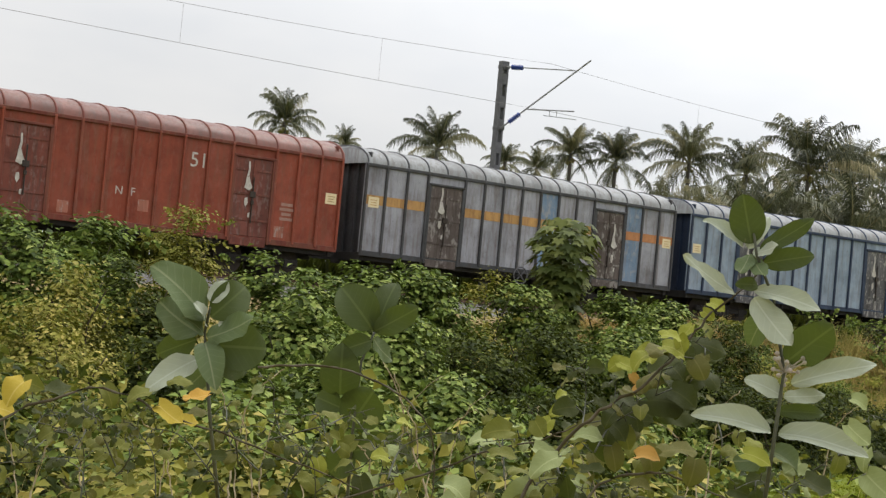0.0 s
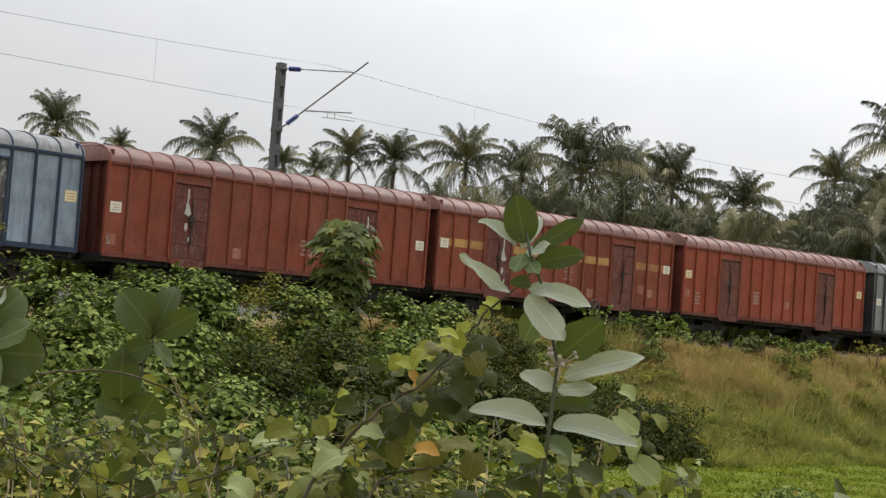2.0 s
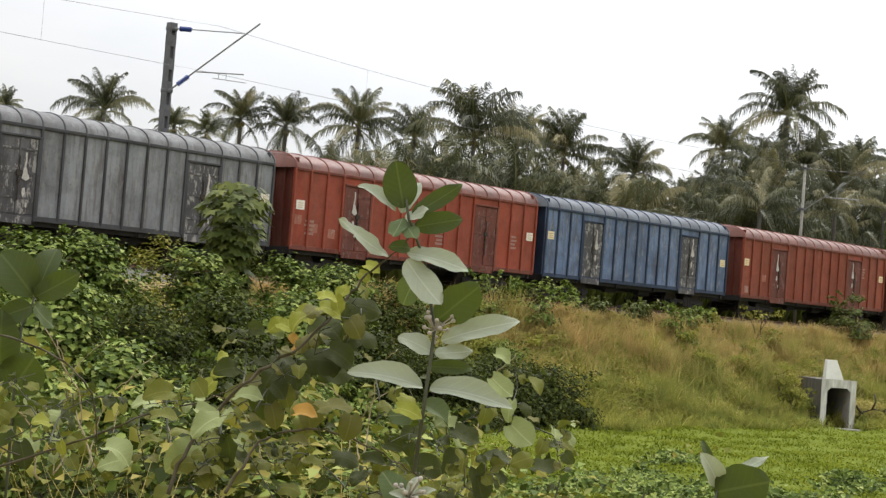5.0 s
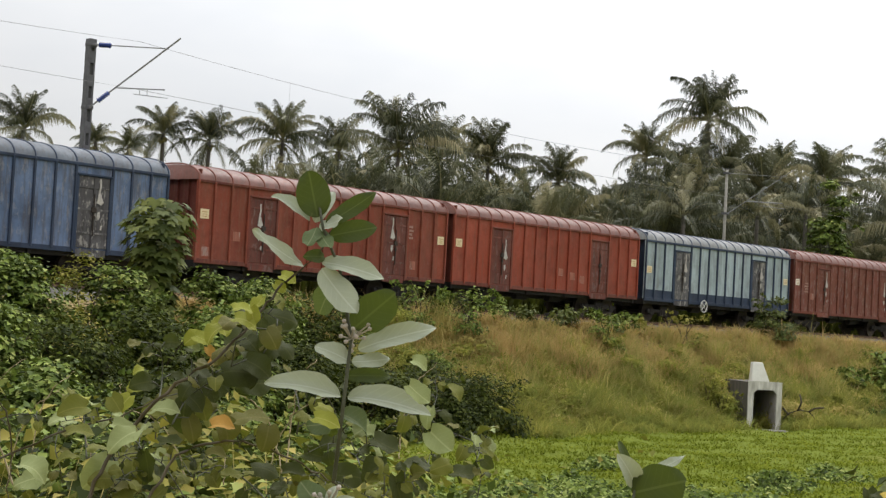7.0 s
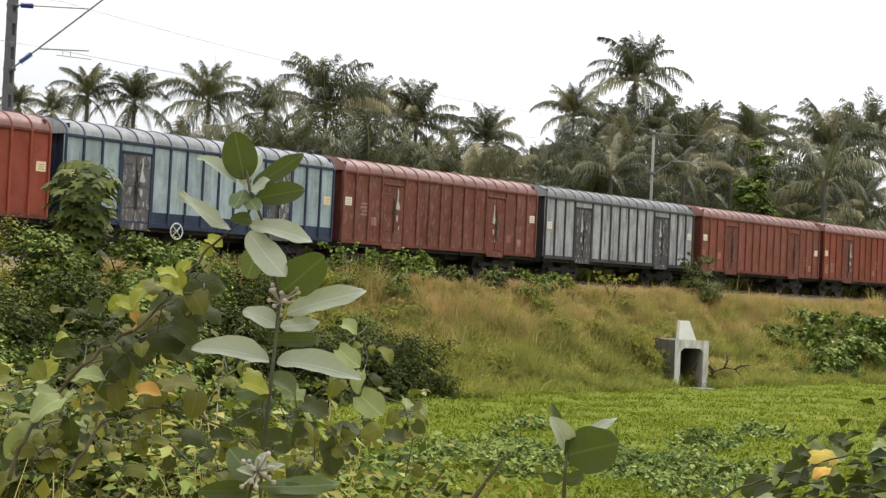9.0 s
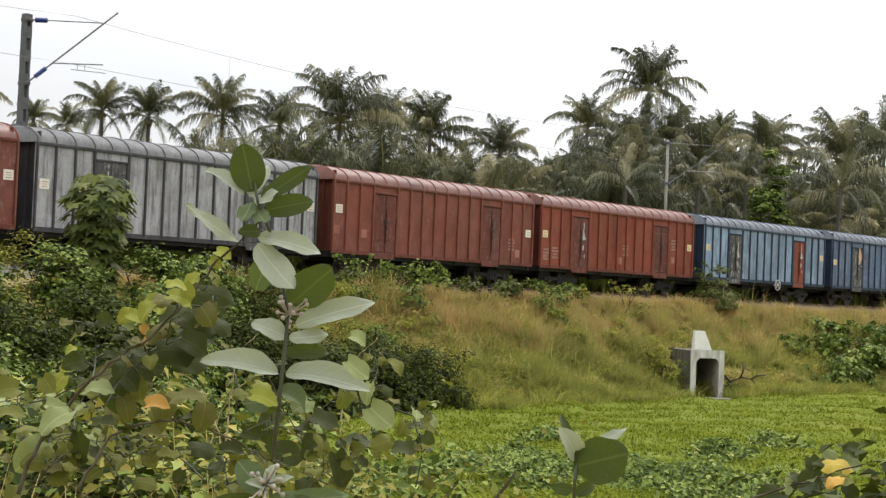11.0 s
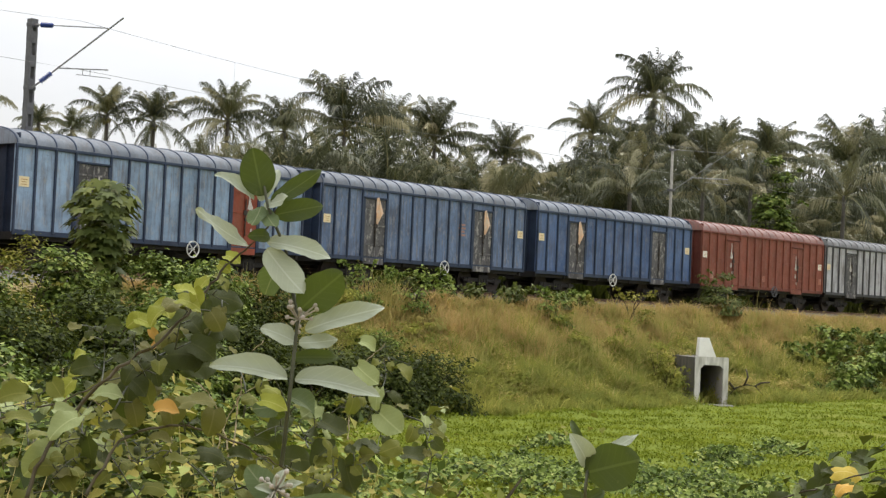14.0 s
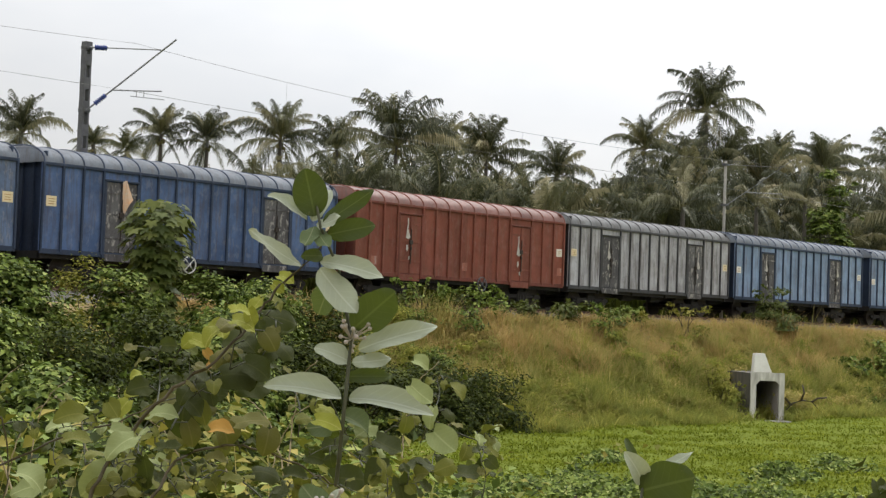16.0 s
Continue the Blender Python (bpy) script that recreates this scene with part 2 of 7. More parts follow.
DOOR_BROWN = paint("scuffed_door_brown", (0.085, 0.065, 0.058), 0.6, (0.035, 0.024, 0.02), 0.3, peel=0.5)
DOOR_RED = paint("worn_red_door", (0.150, 0.040, 0.027), 0.6, (0.08, 0.045, 0.036), 0.15, peel=0.16)
UNDER = solid("black_underframe_dust", (0.030, 0.026, 0.023), (0.018, 0.016, 0.015), 0.85)
WHEEL_IRON = solid("rusty_wheel_iron", (0.07, 0.055, 0.045), (0.04, 0.032, 0.03), 0.6, 0.6)
CARD = solid("cream_card", (0.78, 0.66, 0.42), (0.70, 0.58, 0.36), 0.8, relief=0.02, dirt=0.12)
CARD_WHITE = solid("white_card", (0.80, 0.77, 0.70), (0.7, 0.66, 0.58), 0.8, relief=0.02, dirt=0.12)
CHALK = solid("chalk_white_scuff", (0.62, 0.59, 0.55), (0.4, 0.37, 0.34), 0.9, scale=12)
INK = solid("faded_lettering", (0.36, 0.22, 0.18), (0.28, 0.15, 0.12), 0.8)
WHITE_IRON = solid("white_painted_iron", (0.72, 0.72, 0.70), (0.5, 0.49, 0.46), 0.6)
FLAG = solid("faded_orange_cloth", (0.70, 0.42, 0.25), (0.62, 0.52, 0.42), 0.9)
GALV = solid("weathered_galvanised_steel", (0.135, 0.135, 0.145), (0.085, 0.085, 0.095), 0.6, 0.3)
TUBE = solid("galvanised_tube", (0.34, 0.345, 0.35), (0.24, 0.24, 0.25), 0.5, 0.5)
POLE = solid("weathered_pole", (0.30, 0.285, 0.25), (0.20, 0.19, 0.165), 0.8)
WIRE = solid("dull_copper_wire", (0.24, 0.235, 0.23), (0.18, 0.18, 0.18), 0.6, 0.3)
INSUL = solid("glossy_blue_insulator", (0.025, 0.06, 0.27), (0.02, 0.04, 0.18), 0.25, relief=0.0)
CONCRETE = solid("stained_concrete", (0.34, 0.325, 0.295), (0.15, 0.14, 0.125), 0.85, scale=1.6, stretch=(1, 1, 0.4))
LIMEWASH = solid("limewashed_concrete", (0.86, 0.845, 0.81), (0.76, 0.74, 0.70), 0.85, scale=2.0)
STAINED = solid("dark_stained_concrete", (0.17, 0.155, 0.13), (0.07, 0.065, 0.055), 0.9, scale=1.8, stretch=(1, 1, 0.35))
BALLAST = solid("grey_ballast_stone", (0.26, 0.245, 0.23), (0.15, 0.14, 0.13), 0.95, scale=14, relief=0.8, coords="Object", shift=False)
RAIL_STEEL = solid("rusty_rail_steel", (0.17, 0.10, 0.07), (0.11, 0.07, 0.05), 0.5, 0.7)
SLEEPER = solid("concrete_sleeper", (0.33, 0.31, 0.28), (0.24, 0.22, 0.2), 0.9)
BARK = solid("grey_palm_bark", (0.13, 0.115, 0.095), (0.08, 0.07, 0.06), 0.9, scale=3, stretch=(1, 1, 3), relief=0.5)
TWIG = solid("brown_twig_bark", (0.085, 0.068, 0.036), (0.045, 0.038, 0.020), 0.85, scale=9)
STEM_GREEN = solid("green_stem", (0.070, 0.075, 0.038), (0.040, 0.045, 0.024), 0.6, scale=20)
DRY_STEM = solid("dry_straw_stem", (0.40, 0.34, 0.21), (0.28, 0.22, 0.13), 0.85, scale=20)

PALM_LEAF = leaf_material("coconut_frond", [(0.0, (0.036, 0.042, 0.030)), (0.40, (0.084, 0.093, 0.066)), (0.75, (0.200, 0.205, 0.155)), (1.0, (0.42, 0.38, 0.28))], 0.5, island=False, through=0.10, spec=0.35, lit=(0.22, 0.26, 0.08))
BUSH_LEAF = leaf_material("creeper_leaf", [(0.0, (0.030, 0.050, 0.012)), (0.40, (0.120, 0.178, 0.044)), (0.80, (0.248, 0.325, 0.090)), (1.0, (0.36, 0.40, 0.16))], 0.6, spec=0.08, through=0.10, lit=(0.24, 0.33, 0.06))
# darkened below the leaf's own green, to paint the shade deep in foliage
DARK_LEAF = leaf_material("shade_dark_shrub_leaf", [(0.0, (0.014, 0.023, 0.006)), (0.6, (0.044, 0.062, 0.015)), (1.0, (0.122, 0.148, 0.038))], 0.6, spec=0.05, through=0.08)
YELLOW_LEAF = leaf_material("yellowing_shrub_leaf", [(0.0, (0.145, 0.155, 0.032)), (0.6, (0.290, 0.285, 0.075)), (1.0, (0.43, 0.365, 0.135))], 0.65, spec=0.1)
GRASS_GREEN = leaf_material("field_grass", [(0.0, (0.150, 0.188, 0.026)), (0.6, (0.182, 0.220, 0.034)), (1.0, (0.215, 0.245, 0.046))], 0.9, spec=0.0, through=0.15)
GRASS_BANK = leaf_material("bank_grass", [(0.0, (0.34, 0.30, 0.115)), (0.5, (0.52, 0.44, 0.195)), (1.0, (0.66, 0.54, 0.315))], 0.9, spec=0.0, through=0.38, lit=(0.52, 0.47, 0.16), sward=(0.29, 0.285, 0.095))
GRASS_TAN = leaf_material("seeding_bank_grass", [(0.0, (0.42, 0.315, 0.17)), (0.5, (0.59, 0.43, 0.245)), (1.0, (0.70, 0.52, 0.34))], 0.9, spec=0.0, through=0.38, lit=(0.60, 0.47, 0.19), sward=(0.48, 0.35, 0.155))
BANK_GREEN = leaf_material("bank_foot_grass", [(0.0, (0.185, 0.200, 0.048)), (0.6, (0.330, 0.340, 0.090)), (1.0, (0.490, 0.455, 0.165))], 0.9, spec=0.0, through=0.34, lit=(0.48, 0.46, 0.13), sward=(0.178, 0.220, 0.056))
TREE_LEAF = leaf_material("lobed_tree_leaf", [(0.0, (0.045, 0.065, 0.018)), (0.5, (0.095, 0.126, 0.036)), (1.0, (0.190, 0.215, 0.075))], 0.6, spec=0.2)
# near-black: the shade seen under the wagons is put into this colour
SCRUB = leaf_material("gap_shade_scrub", [(0.0, (0.02, 0.026, 0.01)), (1.0, (0.06, 0.07, 0.025))], 0.8, spec=0.1)

# ---- mesh helpers ----
def link_mesh(name, me, parent=None, label="", m=None):
    ob = new(name, me)
    if parent:
        ob.parent = parent
    if m is not None:
        ob.matrix_basis = m
    if label:
        ob["label"] = label
    return ob


def mesh_of(name, bm, mat, soft=False):
    me = bpy.data.meshes.new(name)
    bm.to_mesh(me)
    bm.free()
    me.materials.append(mat)
    if soft:
        me.polygons.foreach_set("use_smooth", [True] * len(me.polygons))
    return me


def part(name, bm, mat, parent=None, label="", m=None, soft=False):
    return link_mesh(name, mesh_of(name, bm, mat, soft), parent, label, m)


def mesh_np(name, verts, faces, mat, soft=False):
    """A mesh from arrays: verts n x 3, faces n x k."""
    verts, faces = np.asarray(verts, np.float32), np.asarray(faces, np.int32)
    me = bpy.data.meshes.new(name)
    n, k = faces.shape
    me.vertices.add(len(verts))
    me.vertices.foreach_set("co", verts.ravel())
    me.loops.add(n * k)
    me.loops.foreach_set("vertex_index", faces.ravel())
    me.polygons.add(n)
    me.polygons.foreach_set("loop_start", np.arange(0, n * k, k, dtype=np.int32))
    if soft:
        me.polygons.foreach_set("use_smooth", np.ones(n, bool))
    me.update(calc_edges=True)
    me.materials.append(mat)
    return me


def box(bm, x0, x1, y0, y1, z0, z1, bev=0.0):
    r = bmesh.ops.create_cube(bm, size=1, matrix=Matrix.LocRotScale(((x0 + x1) / 2, (y0 + y1) / 2, (z0 + z1) / 2), None, (x1 - x0, y1 - y0, z1 - z0)))
    if bev:
        es = list({e for v in r["verts"] for e in v.link_edges})
        bmesh.ops.bevel(bm, geom=es, offset=bev, segments=1, affect="EDGES")
    return r


def rod(bm, a, b, r, r2=None, n=8):
    a, b = Vector(a), Vector(b)
    d = b - a
    m = Matrix.Translation((a + b) / 2) @ d.to_track_quat("Z", "Y").to_matrix().to_4x4()
    return bmesh.ops.create_cone(bm, cap_ends=True, segments=n, radius1=r, radius2=r if r2 is None else r2, depth=d.length, matrix=m)


def tube(bm, pts, radii, n=6):
    """A tapering tube through points."""
    rings = []
    for i, p in enumerate(pts):
        p = Vector(p)
        d = (Vector(pts[min(i + 1, len(pts) - 1)]) - Vector(pts[max(i - 1, 0)])).normalized()
        u = d.orthogonal().normalized()
        w = d.cross(u)
        rings.append([bm.verts.new(p + (u * math.cos(2 * math.pi * k / n) + w * math.sin(2 * math.pi * k / n)) * radii[i]) for k in range(n)])
    for a, b in zip(rings, rings[1:]):
        # match the start of the next ring to this one
        s = min(range(n), key=lambda q: (a[0].co - b[q].co).length)
        for k in range(n):
            bm.faces.new((a[k], a[(k + 1) % n], b[(k + 1 + s) % n], b[(k + s) % n]))
    bm.faces.new(rings[0][::-1])
    bm.faces.new(rings[-1])
    bmesh.ops.recalc_face_normals(bm, faces=bm.faces)


def thing(name, m, label, category, group="", kind=""):
    ob = new(name)
    ob.empty_display_size = 0.2
    ob.matrix_basis = m
    return tagged(ob, label, category, group, kind)


rng = np.random.default_rng(7)
rnd = random.Random(5)

# ---- ground: one sheet out to the horizon ----
gx = np.concatenate([-np.geomspace(2600, 26, 26), np.arange(-24, 170, 0.75), np.geomspace(172, 2800, 26)])
gy = np.concatenate([-np.geomspace(2400, 12, 22), np.arange(-11, 64, 0.6), np.geomspace(66, 3000, 24)])
GX, GY = np.meshgrid(gx, gy)
GZ = land(GX, GY)
nx, ny = len(gx), len(gy)
idx = np.arange(nx * ny).reshape(ny, nx)
quads = np.stack([idx[:-1, :-1], idx[:-1, 1:], idx[1:, 1:], idx[1:, :-1]], -1).reshape(-1, 4)
m_ground, nt, b = material("grassy_soil")
n_big, n_fine = noise_of(nt, 0.16, 5), noise_of(nt, 2.6, 6, 0.7)
sepg = nt.nodes.new("ShaderNodeSeparateXYZ")
nt.links.new(nt.nodes.new("ShaderNodeTexCoord").outputs["Object"], sepg.inputs[0])
hgt = calc(nt, "ADD", calc(nt, "DIVIDE", sepg.outputs[2], 4.0), calc(nt, "MULTIPLY", calc(nt, "SUBTRACT", n_big, 0.5), 0.9))
c = ramp(nt, hgt, [(0.05, (0.17, 0.21, 0.038)), (0.35, (0.30, 0.275, 0.078)), (0.75, (0.46, 0.345, 0.16)), (1.0, (0.40, 0.30, 0.17))])
c = blend(nt, calc(nt, "MULTIPLY", n_fine, 0.6), c, (0.07, 0.075, 0.025))
nt.links.new(c, b.inputs["Base Color"])
b.inputs["Roughness"].default_value = 0.95
b.inputs["Specular IOR Level"].default_value = 0.0
bump(nt, b, n_fine, 0.7, 0.15)
ground = link_mesh("ground", mesh_np("ground", np.stack([GX.ravel(), GY.ravel(), GZ.ravel()], -1), quads, m_ground, True))
tagged(ground, "green field with a grassy railway bank across it", "ground", kind="structure")

# ---- the railway: ballast, sleepers, rails ----
S0, S1 = -250.0, 420.0
ss = np.arange(S0, S1 + 1, 2.0)
prof = [(-2.9, 3.78), (-1.75, 4.22), (1.75, 4.22), (2.9, 3.78)]
bv, bf = [], []
for i, s in enumerate(ss):
    for o, z in prof:
        p = on_track(s, o, z)
        bv.append((p.x, p.y, z))
for i in range(len(ss) - 1):
    for k in range(3):
        a = i * 4 + k
        bf.append((a, a + 4, a + 5, a + 1))
ballast = link_mesh("ballast", mesh_np("ballast", bv, bf, BALLAST))
tagged(ballast, "grey stone ballast bed along the top of the bank", "ballast", kind="structure")
for o in (-0.838, 0.838):
    rv, rf = [], []
    sect = [(-0.07, 0.0), (-0.07, 0.02), (-0.012, 0.04), (-0.012, 0.13), (-0.036, 0.14), (-0.036, 0.172), (0.036, 0.172), (0.036, 0.14), (0.012, 0.13), (0.012, 0.04), (0.07, 0.02), (0.07, 0.0)]
    for s in ss:
        for q, z in sect:
            p = on_track(s, o + q, RAIL - 0.172 + z)
            rv.append(tuple(p))
    k = len(sect)
    for i in range(len(ss) - 1):
        for j in range(k):
            rf.append((i * k + j, (i + 1) * k + j, (i + 1) * k + (j + 1) % k, i * k + (j + 1) % k))
    tagged(link_mesh("rail", mesh_np("rail", rv, rf, RAIL_STEEL)), "rusty steel rail on concrete sleepers", "rail", "rails of the track", "structure")
bm = bmesh.new()
box(bm, -0.12, 0.12, -1.3, 1.3, 0, 0.16, 0.02)
me_sleeper = mesh_of("sleeper", bm, SLEEPER)
for i in range(220):
    link_mesh("sleeper", me_sleeper, ballast, "", track_pose(-10 + i * 0.65, 0, RAIL - 0.172 - 0.155))

# ---- overhead line masts and wires ----
def mast(s, full=True):
    """A built-up steel mast beyond the track with its bracket reaching out over it."""
    base = 3.45
    m = track_pose(s, 2.85, base)
    t = thing("overhead_line_mast", m, "grey battened steel railway mast with a bracket arm" if full else "slender pale grey railway pole with a bracket arm", "mast", "overhead line masts")
    H = 13.42 - base
    if full:
        for x in (-0.15, 0.07):
            bm = bmesh.new()
            box(bm, x, x + 0.08, -0.13, 0.13, 0, H, 0.01)
            part("channel", bm, GALV, t)
        z = 0.5
        while z < H:
            bm = bmesh.new()
            box(bm, -0.146, 0.146, -0.138, 0.138, min(z, H - 0.3), min(z + 0.42, H + 0.01), 0.004)
            part("batten_plate", bm, GALV, t)
            z += 0.86
    else:
        bm = bmesh.new()
        rod(bm, (0, 0, -0.2), (0, 0, H), 0.10, 0.075, 12)
        part("pole", bm, POLE, t, soft=True)
    bm = bmesh.new()
    box(bm, -0.4, 0.4, -0.4, 0.4, -0.5, 0.35, 0.03)
    part("footing", bm, CONCRETE, t)
    zt, zb_ = 13.22 - base, 10.92 - base
    tip = Vector((1.25, -3.5, 13.42 - base))
    end = Vector((1.02, -2.95, 13.05 - base))
    root = Vector((0.0, -0.15, zb_))
    top = Vector((0.0, -0.15, zt))

    def insulator(a, b, name):
        bm = bmesh.new()
        rod(bm, a, b, 0.035)
        core = part(name, bm, INSUL, t, "blue ribbed insulator")
        for i in range(6):
            bm = bmesh.new()
            rod(bm, a.lerp(b, (i + 0.3) / 6), a.lerp(b, (i + 0.8) / 6), 0.105, 0.06, 12)
            part("insulator_disc", bm, INSUL, core)
    d1, d2 = (end - top).normalized(), (tip - root).normalized()
    slim = 1.0 if full else 0.55
    if full:
        insulator(top + d1 * 0.25, top + d1 * 0.75, "insulator")
        insulator(root + d2 * 0.40, root + d2 * 0.95, "insulator")
    bm = bmesh.new()
    rod(bm, top, top + d1 * 0.26, 0.03 * slim)
    rod(bm, top + d1 * (0.74 if full else 0.25), end, 0.022 * slim)
    part("stay_tube", bm, TUBE, t)
    bm = bmesh.new()
    rod(bm, root, root + d2 * 0.41, 0.035 * slim)
    rod(bm, root + d2 * (0.94 if full else 0.4), tip, 0.032 * slim)
    part("bracket_tube", bm, TUBE, t)
    bm = bmesh.new()
    a, bb = root + d2 * 1.25, Vector((1.0, -3.1, 11.55 - base))
    rod(bm, a, bb, 0.024)
    rod(bm, bb + (a - bb) * 0.35, bb + (a - bb) * 0.35 + Vector((0, 0, -0.22)), 0.012)
    rod(bm, bb + (a - bb) * 0.5, bb + (a - bb) * 0.5 + Vector((0, 0, -0.22)), 0.012)
    rod(bm, bb + (a - bb) * 0.62 + Vector((0, 0, -0.2)), bb + Vector((0.05, -0.1, -0.3)), 0.014)
    part("register_arm", bm, TUBE, t)
    for z in (zt, zb_):
        bm = bmesh.new()
        box(bm, -0.165, 0.165, -0.17, 0.15, z - 0.06, z + 0.06, 0.008)
        part("clamp", bm, GALV, t)
    return t


MASTS = [-50.5, -6.5, 37.58, 81.4, 125.0]
for s in MASTS:
    mast(s, s < 60)


def line_height(s, low, sag, high):
    for a, b in zip(MASTS, MASTS[1:]):
        if a <= s <= b:
            u = (s - a) / (b - a)
            return low + (high - low) * (2 * u - 1) ** 2
    return high


for name, lo, hi, r in (("catenary_wire", 12.45, 13.12, 0.0075), ("contact_wire", 11.28, 11.42, 0.0075)):
    bm = bmesh.new()
    pts = [on_track(s, -0.2 + 0.15 * math.cos((s - 37.4) / 44 * math.pi), line_height(s, lo, 0, hi)) for s in np.arange(MASTS[0], MASTS[-1] + 0.1, 2.2)]
    tube(bm, pts, [r] * len(pts), 5)
    tagged(part(name, bm, WIRE), "thin dark overhead wire above the track", "overhead wire", "overhead wires")
for a, b in zip(MASTS, MASTS[1:]):
    for k in range(1, 6):
        s = a + (b - a) * k / 6
        o = -0.2 + 0.15 * math.cos((s - 37.4) / 44 * math.pi)
        bm = bmesh.new()
        rod(bm, on_track(s, o, line_height(s, 11.28, 0, 11.42)), on_track(s, o, line_height(s, 12.45, 0, 13.12)), 0.005, n=4)
        tagged(part("dropper_wire", bm, WIRE), "thin dropper wire between the overhead wires", "overhead wire", "droppers")

# ---- box culvert in the toe of the bank ----
cul = thing("box_culvert", pose(64.2, 32.98, -0.10, 0, 0, -43), "stained concrete box culvert with a white marker block on top", "culvert")
CW, CH = 1.54, 2.12
bm = bmesh.new()
for x0, x1, z0, z1 in ((0, 0.24, -0.4, CH), (CW - 0.24, CW, -0.4, CH), (0.24, CW - 0.24, CH - 0.36, CH), (0.24, CW - 0.24, -0.5, 0.04)):
    box(bm, x0, x1, 0, 0.12, z0, z1)
for x, sx in ((0.24, 1), (CW - 0.24, -1)):     # chamfered upper corners of the opening
    v = [bm.verts.new(p) for p in ((x, 0, CH - 0.36), (x + sx * 0.16, 0, CH - 0.36), (x, 0, CH - 0.52), (x, 0.12, CH - 0.36), (x + sx * 0.16, 0.12, CH - 0.36), (x, 0.12, CH - 0.52))]
    for f in ((0, 1, 2), (5, 4, 3), (1, 4, 5, 2)):
        bm.faces.new([v[q] for q in f])
bmesh.ops.recalc_face_normals(bm, faces=bm.faces)
part("head_wall", bm, solid("weathered_limewash", (0.74, 0.72, 0.68), (0.34, 0.32, 0.28), 0.9, scale=2.4, stretch=(1.6, 1.6, 0.3)), cul, "limewashed concrete frame of the opening")
bm = bmesh.new()
for x0, x1, z0, z1 in ((0.02, 0.24, -0.4, CH - 0.04), (CW - 0.24, CW - 0.02, -0.4, CH - 0.04), (0.24, CW - 0.24, CH - 0.36, CH - 0.04), (0.24, CW - 0.24, -0.5, 0.02)):
    box(bm, x0, x1, 0.122, 7.0, z0, z1)
box(bm, 0.24, CW - 0.24, 3.2, 3.4, 0.02, CH - 0.36)
part("barrel", bm, STAINED, cul, "dark-stained concrete side of the culvert")
# plate added over the right inner wall, its paler grey painting the light there
bm = bmesh.new()
box(bm, CW - 0.262, CW - 0.244, 0.13, 3.19, 0.03, CH - 0.37)
part("lining", bm, solid("lit_inner_wall_grey", (0.48, 0.44, 0.42), (0.36, 0.32, 0.30), 0.9, scale=2.0, stretch=(1, 1, 0.4)), cul, "pale plate coloured as the lit inner wall")
bm = bmesh.new()
box(bm, 0.12, 0.95, 0.02, 0.42, CH + 0.002, CH + 0.84)
for v in bm.verts:
    if v.co.z > CH + 0.5:
        v.co.x = 0.16 if v.co.x < 0.5 else 0.62
        v.co.y = 0.08 if v.co.y < 0.2 else 0.36
bmesh.ops.bevel(bm, geom=bm.edges[:], offset=0.015, segments=1, affect="EDGES")
part("marker_block", bm, LIMEWASH, cul, "white tapered concrete block")
bm = bmesh.new()
box(bm, -0.1, CW + 0.1, -0.7, -0.004, -0.4, 0.05, 0.02)
part("apron", bm, CONCRETE, cul)

bm = bmesh.new()
rod(bm, (0, 0, -0.3), (0, 0, 0.55), 0.09, 0.08, 8)
rod(bm, (0, 0, 0.55), (0, 0, 0.6), 0.11, 0.10, 8)
pp = on_track(57.7, -3.35)
post = part("marker_post", bm, solid("tarred_post", (0.03, 0.027, 0.025), None, 0.8), None, "", pose(pp.x, pp.y, float(land(pp.x, pp.y))))
tagged(post, "short black post at the edge of the ballast", "post")

# ---- covered goods wagons ----
HALF, SIDE, BASE, EAVE, RISE = 6.815, 1.56, 1.10, 3.96, 0.60
DOOR_W = 1.52
PANEL = (2 * HALF - 2 * DOOR_W) / 13
DOOR_X = (-HALF + 3 * PANEL, -HALF + 10 * PANEL + DOOR_W)     # left edges of the two doors
RIBS = [-HALF + k * PANEL for k in range(1, 4)] + [-HALF + DOOR_W + k * PANEL for k in range(3, 11)] + [-HALF + 2 * DOOR_W + k * PANEL for k in range(10, 13)]
MESHES = {}
RIB_DARK = paint("grimy_rib_paint", (0.048, 0.050, 0.056), 0.5, (0.05, 0.04, 0.035), 0.2)


def cached(key, mat, make, soft=False):
    k = (key, mat.name)
    if k not in MESHES:
        bm = bmesh.new()
        make(bm)
        MESHES[k] = mesh_of(key, bm, mat, soft)
    return MESHES[k]


def arch(y, grow=0.0):
    """The roof's cross-section."""
    u = min(1.0, abs(y) / SIDE)
    return EAVE + (RISE + grow) * (1 - u ** 2.6) ** 0.5 if u < 1 else EAVE


def make_side(bm):
    box(bm, -HALF, HALF, 0.0, 0.05, BASE, EAVE)


def make_end(bm):
    """The end wall stands a little in from the sides, with stiffeners."""
    box(bm, 0, 0.05, -SIDE + 0.05, SIDE - 0.05, BASE, EAVE + 0.38)
    for y in (-0.9, -0.3, 0.3, 0.9):
        box(bm, 0.05, 0.12, y - 0.04, y + 0.04, BASE, EAVE + 0.3)


def make_floor(bm):
    box(bm, -HALF + 0.30, HALF - 0.30, -SIDE + 0.05, SIDE - 0.05, BASE, BASE + 0.1)


